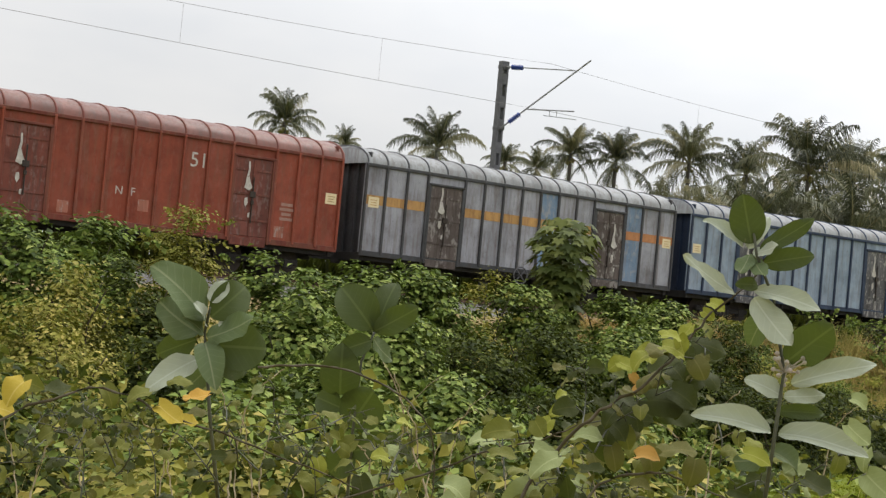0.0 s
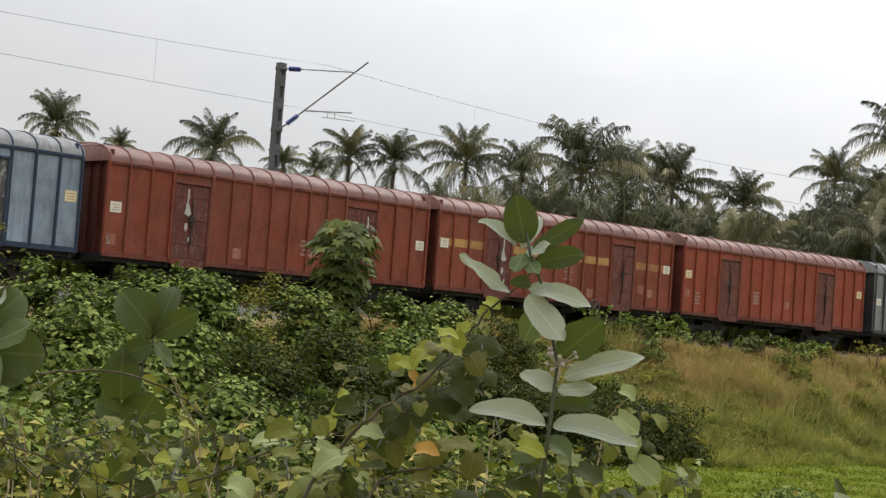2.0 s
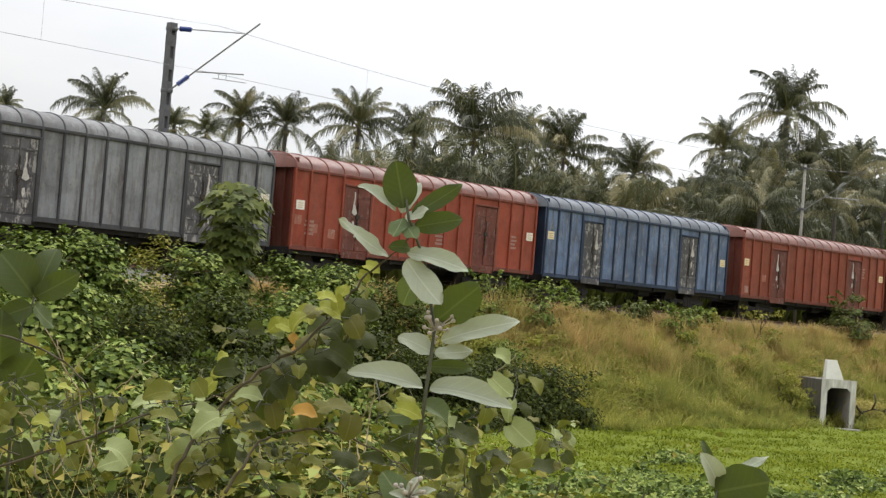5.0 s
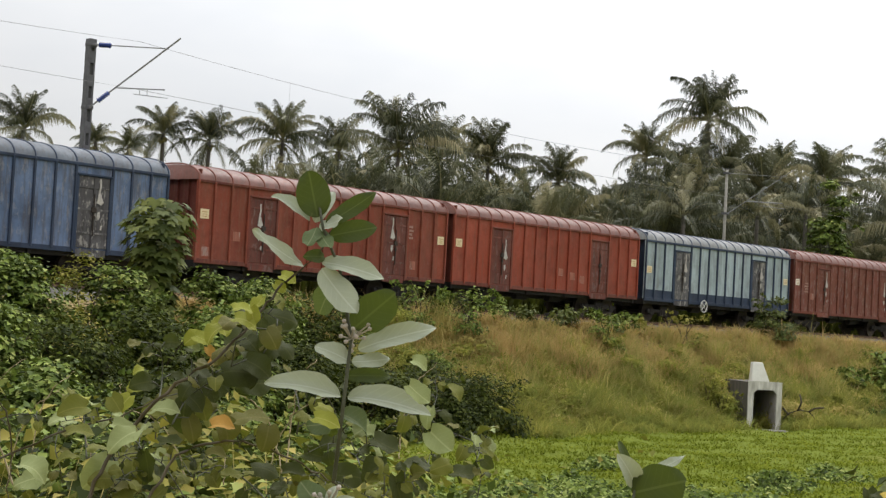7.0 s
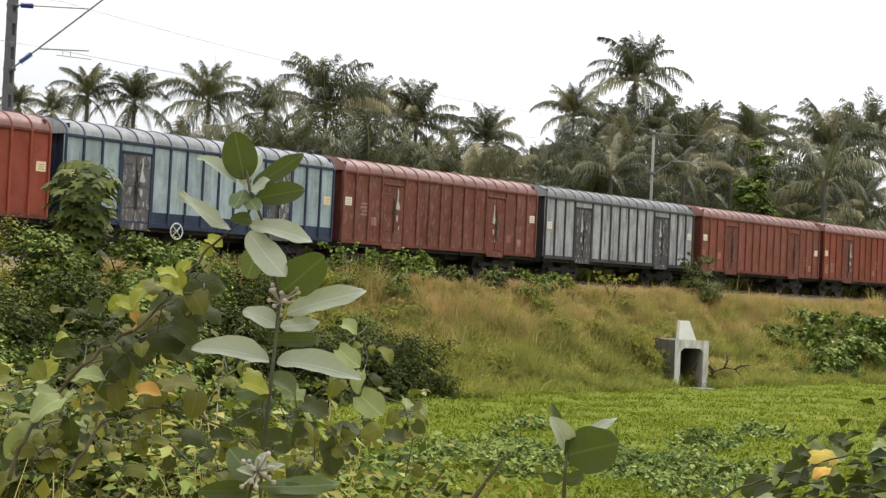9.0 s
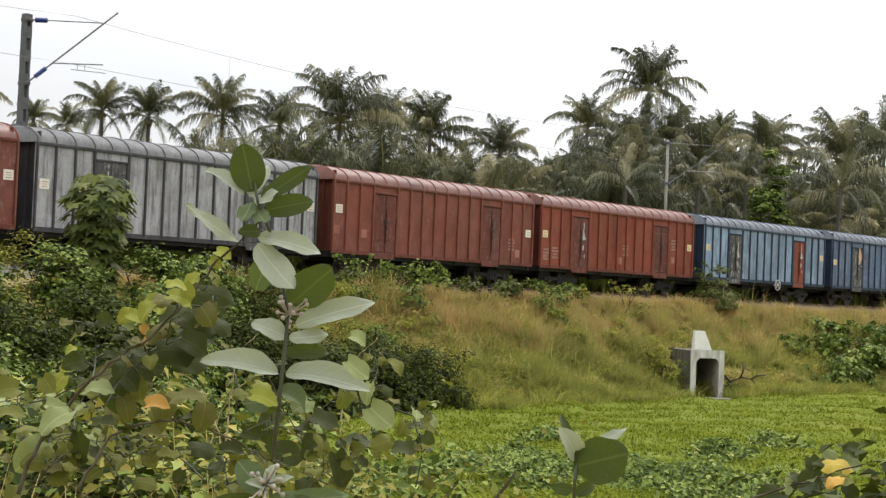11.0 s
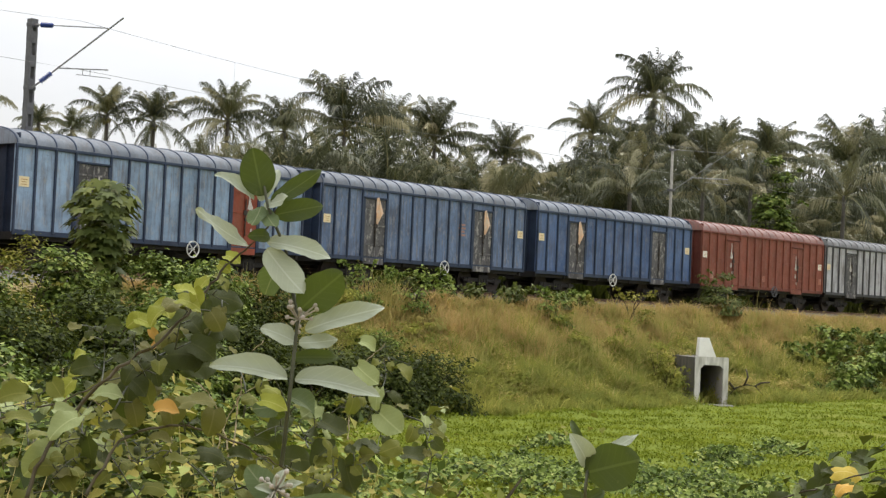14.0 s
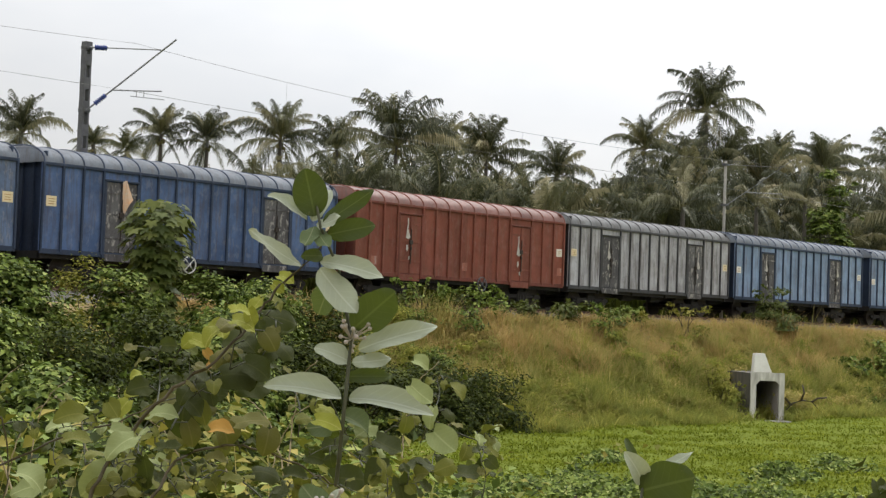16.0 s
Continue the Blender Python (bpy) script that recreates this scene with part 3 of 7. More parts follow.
def make_roof(bm):
    n, k = 16, 14
    ys = [-math.cos(math.pi * i / k) * (SIDE + 0.04) for i in range(k + 1)]
    rings = []
    for x in (-HALF - 0.02, -HALF + 0.16, HALF - 0.16, HALF + 0.02):
        drop = 0.10 if abs(x) > HALF - 0.01 else 0.0
        rings.append([bm.verts.new((x, y, arch(y * SIDE / (SIDE + 0.04)) - drop * (1 - abs(y / SIDE) ** 2))) for y in ys])
    for a, b in zip(rings, rings[1:]):
        for i in range(k):
            bm.faces.new((a[i], b[i], b[i + 1], a[i + 1]))
    for ring in (rings[0], rings[-1]):
        bm.faces.new(ring)
    bmesh.ops.recalc_face_normals(bm, faces=bm.faces)


def make_hoop(bm):
    k = 14
    ys = [-math.cos(math.pi * i / k) * (SIDE + 0.05) for i in range(k + 1)]
    rows = []
    for x, g in ((-0.035, -0.01), (-0.022, 0.03), (0.022, 0.03), (0.035, -0.01)):
        rows.append([bm.verts.new((x, y, arch(y * SIDE / (SIDE + 0.05)) + g)) for y in ys])
    for a, b in zip(rows, rows[1:]):
        for i in range(k):
            bm.faces.new((a[i], b[i], b[i + 1], a[i + 1]))
    bmesh.ops.recalc_face_normals(bm, faces=bm.faces)


def make_rib(bm):
    box(bm, -0.042, 0.042, -0.075, 0.0, BASE - 0.02, EAVE - 0.02, 0.014)


def make_rail(bm):
    box(bm, -HALF, HALF, -0.06, 0.0, EAVE - 0.09, EAVE + 0.02, 0.012)


def make_sill(bm):
    box(bm, -HALF, HALF, -0.05, 0.0, BASE - 0.1, BASE + 0.07, 0.012)


def make_door(bm):
    box(bm, 0, DOOR_W - 0.16, -0.045, 0, BASE + 0.08, EAVE - 0.42, 0.01)


def make_doorbar(bm):
    w = DOOR_W - 0.16
    box(bm, w / 2 - 0.03, w / 2 + 0.03, -0.075, -0.046, BASE + 0.1, EAVE - 0.46)


def make_batten(bm):
    box(bm, 0.03, DOOR_W - 0.19, -0.066, -0.046, 0, 0.06)


def make_doorhead(bm):
    box(bm, -0.05, DOOR_W - 0.11, -0.10, 0.0, EAVE - 0.40, EAVE - 0.33, 0.01)


def make_doorpost(bm):
    box(bm, -0.05, 0.05, -0.085, 0.0, BASE - 0.12, EAVE - 0.405, 0.01)


def make_doorsill(bm):
    box(bm, 0.055, DOOR_W - 0.215, -0.055, 0.0, BASE - 0.22, BASE + 0.03, 0.01)


def make_latch(bm):
    rod(bm, (0, -0.10, -0.9), (0, -0.10, 0.5), 0.022, n=6)
    box(bm, -0.10, 0.10, -0.12, -0.075, -0.12, 0.06, 0.01)
    box(bm, -0.05, 0.05, -0.13, -0.08, -0.34, -0.22, 0.01)


def make_card(bm):
    box(bm, -0.20, 0.20, -0.012, 0, -0.17, 0.17)


def make_bars(bm):
    for i, w in enumerate((0.26, 0.20, 0.24)):
        box(bm, -w / 2, w / 2, -0.017, -0.0125, 0.06 - i * 0.08, 0.08 - i * 0.08)


def make_sidebars(bm):
    for i, w in enumerate((0.42, 0.5, 0.34, 0.46)):
        box(bm, -w / 2, w / 2, -0.006, 0, 0.24 - i * 0.15, 0.33 - i * 0.15)


def make_frame(bm):
    box(bm, -HALF + 0.1, HALF - 0.1, -0.26, 0.26, 0.72, BASE, 0.02)
    for x in (-HALF + 0.1, -4.4, -1.6, 1.2, 4.2, HALF - 0.24):
        box(bm, x, x + 0.14, -SIDE + 0.06, SIDE - 0.06, 0.84, BASE - 0.002, 0.01)
    for x in (-1.5, 0.9):
        rod(bm, (x, -0.7, 0.78), (x + 0.8, -0.7, 0.78), 0.17, n=12)
    for y in (-1.42, 1.34):
        box(bm, -HALF + 0.1, HALF - 0.1, y, y + 0.08, 0.86, BASE - 0.003)


def make_bogie(bm):
    for y in (-1.13, 1.01):
        box(bm, -1.35, 1.35, y, y + 0.12, 0.44, 0.62, 0.03)
        box(bm, -0.36, 0.36, y - 0.04, y + 0.16, 0.30, 0.76, 0.04)
        for x in (-1.0, 1.0):
            box(bm, x - 0.16, x + 0.16, y - 0.03, y + 0.15, 0.34, 0.64, 0.03)
        for x in (-0.2, 0.0, 0.2):
            rod(bm, (x, y - 0.02, 0.34), (x, y - 0.02, 0.6), 0.06, n=8)
    box(bm, -0.22, 0.22, -1.1, 1.1, 0.52, 0.84, 0.03)


def make_wheelset(bm):
    for y in (-0.86, 0.74):
        rod(bm, (0, y, 0), (0, y + 0.12, 0), 0.50, n=24)
        rod(bm, (0, y + 0.06 + 0.06 * (1 if y < 0 else -1), 0), (0, y + 0.06 + 0.1 * (1 if y < 0 else -1), 0), 0.53, n=24)
    rod(bm, (0, -1.1, 0), (0, 1.1, 0), 0.085, n=10)


def make_coupler(bm):
    box(bm, 0, 0.36, -0.11, 0.11, 0.92, 1.16, 0.03)
    box(bm, 0.22, 0.39, -0.17, 0.17, 0.90, 1.18, 0.04)


def make_brakewheel(bm):
    n = 20
    ring = [Vector((0.29 * math.cos(2 * math.pi * i / n), 0, 0.29 * math.sin(2 * math.pi * i / n))) for i in range(n)]
    for a, b in zip(ring, ring[1:] + ring[:1]):
        rod(bm, a, b, 0.026, n=6)
    for i in range(4):
        a = math.pi / 4 + i * math.pi / 2
        rod(bm, (0, 0, 0), (0.29 * math.cos(a), 0, 0.29 * math.sin(a)), 0.022, n=6)
    rod(bm, (0, -0.05, 0), (0, 0.35, 0), 0.04, n=8)


def make_scuff(bm):
    """A torn pale strip hanging down the door, with a tag at its end."""
    for pts in ([(-0.02, 0.75), (0.04, 0.76), (0.06, 0.50), (0.03, 0.30), (-0.04, 0.31), (0.0, 0.52)], [(-0.05, 0.296), (0.05, 0.296), (0.10, 0.14), (0.19, -0.02), (0.07, -0.12), (-0.10, -0.05), (-0.06, 0.12)],
                [(-0.05, -0.36), (0.04, -0.33), (0.07, -0.50), (0.0, -0.62), (-0.06, -0.52)], [(0.10, -0.80), (0.17, -0.78), (0.15, -0.95), (0.09, -0.92)]):
        a = [bm.verts.new((x, -0.006, z)) for x, z in pts]
        c = [bm.verts.new((x, 0.0, z)) for x, z in pts]
        bm.faces.new(a)
        for i in range(len(a)):
            bm.faces.new((a[i], c[i], c[(i + 1) % len(a)], a[(i + 1) % len(a)]))
    bmesh.ops.recalc_face_normals(bm, faces=bm.faces)


def make_square(bm):
    box(bm, -0.17, 0.17, -0.004, 0, -0.17, 0.17)


def make_flag(bm):
    pts = [(-0.16, 0.72), (0.04, 0.78), (0.36, 0.14), (0.14, -0.03), (0.0, -0.40), (-0.08, -0.06)]
    a = [bm.verts.new((x, -0.13 - 0.05 * math.sin(x * 9 + z * 4), z)) for x, z in pts]
    bm.faces.new(a)
    r = bmesh.ops.extrude_face_region(bm, geom=bm.faces[:])
    for v in r["geom"]:
        if isinstance(v, bmesh.types.BMVert):
            v.co.y += 0.012
    bmesh.ops.recalc_face_normals(bm, faces=bm.faces)


def make_strip(w):
    def f(bm):
        box(bm, 0.05, w - 0.05, -0.004, 0, -0.15, 0.15)
    return f


def make_patch(w):
    def f(bm):
        box(bm, 0.046, w - 0.046, -0.003, 0, BASE + 0.08, EAVE - 0.1)
    return f


def make_band(bm):
    box(bm, -HALF + 0.002, HALF - 0.002, -0.004, 0, BASE + 0.07, BASE + 0.46)


def place(name, me, parent, x=0.0, y=0.0, z=0.0, rz=0.0, label=""):
    return link_mesh(name, me, parent, label, pose(x, y, z, 0, 0, rz))


def wagon(label, body, roof, rib, door, card=CARD, scuffs=(), flags=(), stripe=None, stripe_panels=(), patches=(), wheel_x=None, wheel=None, band=None, doors=None, bars=(), rails=None, seed=0):
    r = random.Random(seed)
    w = thing("goods_wagon", pose(0, 0, 0), label, "goods wagon", "wagons of the goods train")
    for side, rz in ((-1, 0), (1, 180)):
        place("side_wall", cached("side_wall", body, make_side), w, 0, side * SIDE, 0, rz)
        place("end_wall", cached("end_wall", rib, make_end), w, side * (HALF - 0.23), 0, 0, 0 if side > 0 else 180)
    place("floor", cached("wagon_floor", UNDER, make_floor), w)
    place("roof", cached("roof", roof, make_roof, True), w, label="ribbed curved sheet-metal roof")
    for i, x in enumerate([-HALF + 0.05] + RIBS + [-HALF + 3 * PANEL + DOOR_W / 2, -HALF + 10 * PANEL + 1.5 * DOOR_W, HALF - 0.05]):
        place("roof_hoop", cached("roof_hoop", rib, make_hoop, True), w, x)
    rail_mat = rails or rib
    stiff = body if body in (RED, RED_BRIGHT, RED_BROWN, RED_PEEL) else rib
    for side, rz in ((-1, 0), (1, 180)):
        y = side * SIDE
        for x in RIBS + [-HALF + 0.044, HALF - 0.044]:
            place("rib", cached("rib", stiff, make_rib), w, x, y, 0, rz)
        place("eave_rail", cached("eave_rail", rail_mat, make_rail), w, 0, y - side * 0.0, 0, rz)
        place("sole_bar", cached("sole_bar", rail_mat, make_sill), w, 0, y, 0, rz)
        for k, x in enumerate(DOOR_X):
            dm = (doors[k] if doors else door)
            xx = x + 0.08 if side < 0 else x + DOOR_W - 0.08
            d = place("door", cached("door", dm, make_door), w, xx, y, 0, rz, "scuffed flap door with a latch bar")
            if side > 0:
                continue
            place("door_bar", cached("door_bar", dm, make_doorbar), d)
            for z in (BASE + 0.55, (BASE + EAVE) / 2 - 0.1, EAVE - 0.8):
                place("door_batten", cached("door_batten", dm, make_batten), d, 0, 0, z)
            place("door_head", cached("door_head", rib, make_doorhead), d)
            for px in (-0.005, DOOR_W - 0.155):
                place("door_post", cached("door_post", rib, make_doorpost), d, px)
            place("door_sill", cached("door_sill", dm, make_doorsill), d)
            place("latch", cached("latch", WHEEL_IRON, make_latch), d, (DOOR_W - 0.16) / 2, 0, (BASE + EAVE) / 2 - 0.05)
            if k in scuffs:
                place("paint_scuff", cached("paint_scuff", CHALK, make_scuff), d, (DOOR_W - 0.16) / 2 + r.choice((-0.20, 0.22)), -0.068, EAVE - 1.15 - r.uniform(0, 0.5), 0, "flaking pale scuff")
            if k in flags:
                place("cloth_scrap", cached("cloth_scrap", FLAG, make_flag), d, (DOOR_W - 0.16) / 2 + 0.1, 0.0, EAVE - 1.1, 0, "faded orange cloth scrap")
        for x in (-HALF + 0.43 * PANEL + 0.05, HALF - 0.43 * PANEL):
            zc = BASE + (EAVE - BASE) * r.uniform(0.5, 0.6)
            c = place("placard", cached("placard", card, make_card), w, x, y - 0.001 * (1 if side < 0 else -1), zc, rz, "cream paper placard")
            place("print_bar", cached("print_bar", STRIPE, make_bars), c)
        for x, z in bars:
            place("stencil_bars", cached("stencil_bars", INK, make_sidebars), w, x, y - 0.001 * (1 if side < 0 else -1), z, rz, "faded stencilled lettering")
        if body in (RED, RED_BRIGHT, RED_BROWN, RED_PEEL) and side < 0:
            for q in r.sample(range(13), 3):
                e2 = sorted(RIBS + [-HALF, HALF])
                cc = [(e2[k] + e2[k + 1]) / 2 for k in range(len(e2) - 1) if e2[k + 1] - e2[k] < PANEL * 1.2]
                place("touched_up_patch", cached("touched_up_patch", PATCH_PINK, make_square), w, cc[q] + r.uniform(-0.12, 0.12), y - 0.001, BASE + r.uniform(0.3, 1.0), 0, "pale touched-up square")
        if band:
            place("lower_band", cached("lower_band", band, make_band), w, 0, y, 0, rz, "dark band along the bottom")
    edges = sorted(RIBS + [-HALF, HALF])
    cells = [(a, b) for a, b in zip(edges, edges[1:]) if b - a < PANEL * 1.2]
    for i in stripe_panels:
        a, b = cells[i]
        place("stripe", cached("stripe%d" % round((b - a) * 100), stripe if i < 10 else STRIPE_RED, make_strip(b - a)), w, a, -SIDE - 0.004, BASE + (EAVE - BASE) * 0.60, 0, "worn painted stripe").name = "stripe"
    for i in patches:
        a, b = cells[i]
        place("repainted_panel", cached("patch%d" % round((b - a) * 100), PATCH_BLUE, make_patch(b - a)), w, a, -SIDE, 0, 0, "bright blue repainted panel")
    place("underframe", cached("underframe", UNDER, make_frame), w)
    for x in (-4.4, 4.4):
        g = place("bogie", cached("bogie", UNDER, make_bogie), w, x)
        for q in (-1.0, 1.0):
            place("wheelset", cached("wheelset", WHEEL_IRON, make_wheelset), g, q, 0, 0.5)
    for x, rz in ((HALF, 0), (-HALF, 180)):
        place("coupler", cached("coupler", UNDER, make_coupler), w, x, 0, 0, rz)
    wheel = wheel or GALV
    if wheel_x is not None:
        place("brake_wheel", cached("brake_wheel", wheel, make_brakewheel), w, wheel_x, -SIDE - 0.16, BASE - 0.16, 0, "hand brake wheel")
    return w


D_RED, D_GREY, D_BLUE = DOOR_RED, DOOR_GREY, DOOR_GREY
red = "red-oxide covered goods wagon with ribbed sides"
TRAIN = [
    wagon("dull red-oxide covered goods wagon with chalk scuffs", RED, RED_ROOF, RED_DARK, D_RED, scuffs=(0, 1), bars=((4.9, 2.0),), seed=1),
    wagon("weathered grey covered goods wagon with an ochre stripe and blue panels", GREY, GREY_ROOF, RIB_DARK, DOOR_BROWN, scuffs=(0, 1), stripe=STRIPE, stripe_panels=(0, 1, 2, 3, 4, 5, 6, 7, 8, 9, 10, 11, 12), patches=(7, 10), wheel_x=-0.3, seed=2),
    wagon("faded blue-grey covered goods wagon with dark ribs", BLUE_GREY, GREY_ROOF, NAVY, D_GREY, scuffs=(0, 1), wheel_x=-2.9, wheel=WHITE_IRON, seed=3),
    wagon(red, RED, RED_ROOF, RED_DARK, D_RED, card=CARD_WHITE, scuffs=(0, 1), bars=((1.2, 1.9),), seed=4),
    wagon("red-oxide covered goods wagon with a broken ochre stripe", RED, RED_ROOF, RED_DARK, D_RED, card=CARD_WHITE, scuffs=(0,), stripe=STRIPE, stripe_panels=(0, 1, 2, 3, 4, 5, 6, 7, 8, 9, 10, 11, 12), bars=((0.4, 2.1),), wheel_x=1.9, seed=5),
    wagon(red, RED_BRIGHT, RED_ROOF, RED_DARK, D_RED, card=CARD, scuffs=(), bars=((-5.8, 1.7), (-1.6, 2.0)), seed=6),
    wagon("dull grey covered goods wagon with dark ribs", GREY_DARK, GREY_ROOF_DARK, RIB_DARK, D_GREY, card=CARD_WHITE, scuffs=(0, 1), seed=7),
    wagon(red, RED_BRIGHT, RED_ROOF, RED_DARK, D_RED, card=CARD_WHITE, scuffs=(0,), bars=((-5.9, 1.8), (1.0, 2.0), (5.4, 2.2)), seed=8),
    wagon("dull blue covered goods wagon with grey doors", BLUE_MID, BLUE_ROOF, NAVY, D_GREY, scuffs=(0, 1), seed=9),
    wagon(red, RED, RED_ROOF, RED_DARK, D_RED, scuffs=(0, 1), bars=((4.5, 2.9),), seed=10),
    wagon("fresh red-oxide covered goods wagon", RED_BRIGHT, RED_ROOF, RED_DARK, D_RED, scuffs=(0,), seed=11),
    wagon("pale sea-green covered goods wagon with a navy lower band", SEA_GREEN, GREY_ROOF, NAVY, D_GREY, card=CARD, scuffs=(0, 1), band=NAVY, wheel_x=-1.7, wheel=WHITE_IRON, seed=12),
    wagon("dark worn red covered goods wagon with peeling patches", RED_PEEL, RED_ROOF, RED_DARK, RED_PEEL, card=CARD_WHITE, scuffs=(0, 1), bars=((-5.4, 2.4),), seed=13),
    wagon("silvery grey covered goods wagon with dark ribs", SILVER, GREY_ROOF_DARK, RIB_DARK, D_GREY, card=CARD_WHITE, scuffs=(0, 1), seed=14),
    wagon(red, RED_BROWN, RED_ROOF, RED_DARK, D_RED, card=CARD_WHITE, bars=((5.2, 1.9),), seed=15),
    wagon(red, RED, RED_ROOF, RED_DARK, D_RED, card=CARD, scuffs=(0,), bars=((-6.3, 1.6), (-5.6, 1.7), (0.4, 2.1), (4.9, 2.6)), seed=16),
    wagon("pale blue covered goods wagon with one red door", BLUE_LIGHT, BLUE_ROOF, NAVY, D_GREY, doors=(DOOR_GREY, RED), scuffs=(0, 1), wheel=WHITE_IRON, wheel_x=1.0, seed=17),
    wagon("dull blue covered goods wagon with cloth scraps on its door", BLUE_MID, BLUE_ROOF, NAVY, D_GREY, flags=(0, 1), wheel=WHITE_IRON, wheel_x=0.9, bars=((2.2, 2.6),), seed=18),
    wagon("deep blue covered goods wagon with a cloth scrap on its door", BLUE, BLUE_ROOF, NAVY, D_GREY, flags=(0,), wheel=WHITE_IRON, wheel_x=-0.6, seed=19),
    wagon("brownish red covered goods wagon", RED_BROWN, RED_ROOF, RED_DARK, RED_BROWN, card=CARD_WHITE, scuffs=(0, 1), wheel_x=0.9, seed=20),
    wagon("silvery grey covered goods wagon with dark doors", SILVER, GREY_ROOF_DARK, RIB_DARK, D_GREY, card=CARD, scuffs=(0, 1), seed=21),
    wagon("light blue covered goods wagon", BLUE_PALE, BLUE_ROOF, NAVY, D_GREY, card=CARD_WHITE, scuffs=(0, 1), seed=22),
    wagon("light blue covered goods wagon with grey roof", BLUE_PALE, BLUE_ROOF, NAVY, D_GREY, card=CARD_WHITE, scuffs=(0,), seed=23),
]
PITCH = 14.45


def lettering(w, words, x, z, size):
    """Faded painted letters on the near side."""
    c = bpy.data.curves.new("painted_letters", "FONT")
    c.body, c.size, c.extrude, c.align_x = words, size, 0.002, "CENTER"
    c.materials.append(CHALK)
    ob = new("painted_letters", c)
    ob.parent = w
    ob.matrix_basis = pose(x, -SIDE - 0.004, z, 90)
    ob["label"] = "faded white painted letters"


lettering(TRAIN[0], "N", -0.72, 1.95, 0.34)
lettering(TRAIN[0], "F", -0.28, 1.95, 0.34)
lettering(TRAIN[0], "51", 1.75, 3.05, 0.62)

# ---- coconut palms beyond the railway ----
RACHIS = solid("frond_midrib", (0.20, 0.21, 0.09), (0.26, 0.22, 0.11), 0.5)


def frond_mesh(name, e0, e1, seed, n=52, bow=1.5, curtain=1.0):
    """One feathery frond 1 m long: it leaves at e0 degrees and bends to e1; its narrow leaflets hang from the midrib."""
    r = random.Random(seed)
    steps = 12
    p, path = Vector((0, 0, 0)), [Vector((0, 0, 0))]
    sway = r.uniform(-0.16, 0.16)
    for i in range(steps):
        u = (i + 0.5) / steps
        a = radians(e0 + (e1 - e0) * u ** bow)
        p = p + Vector((math.cos(a), sway * u, math.sin(a))) / steps
        path.append(p.copy())
    V, Fq = [], []

    def quad(a, b, c, d):
        k = len(V)
        V.extend([tuple(a), tuple(b), tuple(c), tuple(d)])
        Fq.append((k, k + 1, k + 2, k + 3))

    for i in range(steps):        # rachis
        w0, w1 = 0.015 * (1 - i / steps) + 0.003, 0.015 * (1 - (i + 1) / steps) + 0.003
        a, b = path[i], path[i + 1]
        for u in (Vector((0, 1, 0)), Vector((0, 0.3, 1))):
            quad(a - u * w0, b - u * w1, b + u * w1, a + u * w0)
    for side in (-1, 1):
        gap = r.uniform(0.3, 0.9)
        for k in range(n):
            s = 0.13 + 0.87 * (k + r.random()) / n
            if abs(s - gap) < 0.018:       # torn away
                continue
            f = min(s * steps, steps - 1e-3)
            i = int(f)
            a = path[i].lerp(path[i + 1], f - i)
            t = (path[i + 1] - path[i]).normalized()
            up = Vector((-t.z, 0, t.x))
            ln = 0.26 * (math.sin(math.pi * min(1, s * 0.72 + 0.22)) ** 0.6) * r.uniform(0.7, 1.15) + 0.02
            d = (Vector((0, side, 0)) * r.uniform(0.45, 0.85) + t * (0.45 + 0.55 * s) + up * r.uniform(0.0, 0.35)).normalized()
            mid = a + d * ln * 0.36
            tip = mid + (d * r.uniform(0.25, 0.6) + Vector((0, 0, -curtain * r.uniform(0.6, 1.3)))).normalized() * ln * 0.70
            w = t * 0.0062
            quad(a - w * 0.8, mid - w * 1.3, mid + w * 1.3, a + w * 0.8)
            quad(mid - w * 1.3, tip - w * 0.15, tip + w * 0.15, mid + w * 1.3)
    me = mesh_np(name, V, Fq, PALM_LEAF)
    me.materials.append(RACHIS)
    for f in me.polygons[:2 * steps]:
        f.material_index = 1
    return me


# from the upright spear leaves to the hanging skirt
FRONDS = [frond_mesh("frond", 88, 66, 1, curtain=0.3), frond_mesh("frond", 76, 30, 2, bow=2.0, curtain=0.7), frond_mesh("frond", 60, -10, 3, bow=1.9), frond_mesh("frond", 40, -48, 4, bow=1.6),
          frond_mesh("frond", 12, -72, 5, bow=1.2), frond_mesh("frond", -30, -86, 6, bow=0.8, curtain=0.8)]
NUT = solid("green_coconut", (0.16, 0.17, 0.05), (0.20, 0.13, 0.05), 0.5)


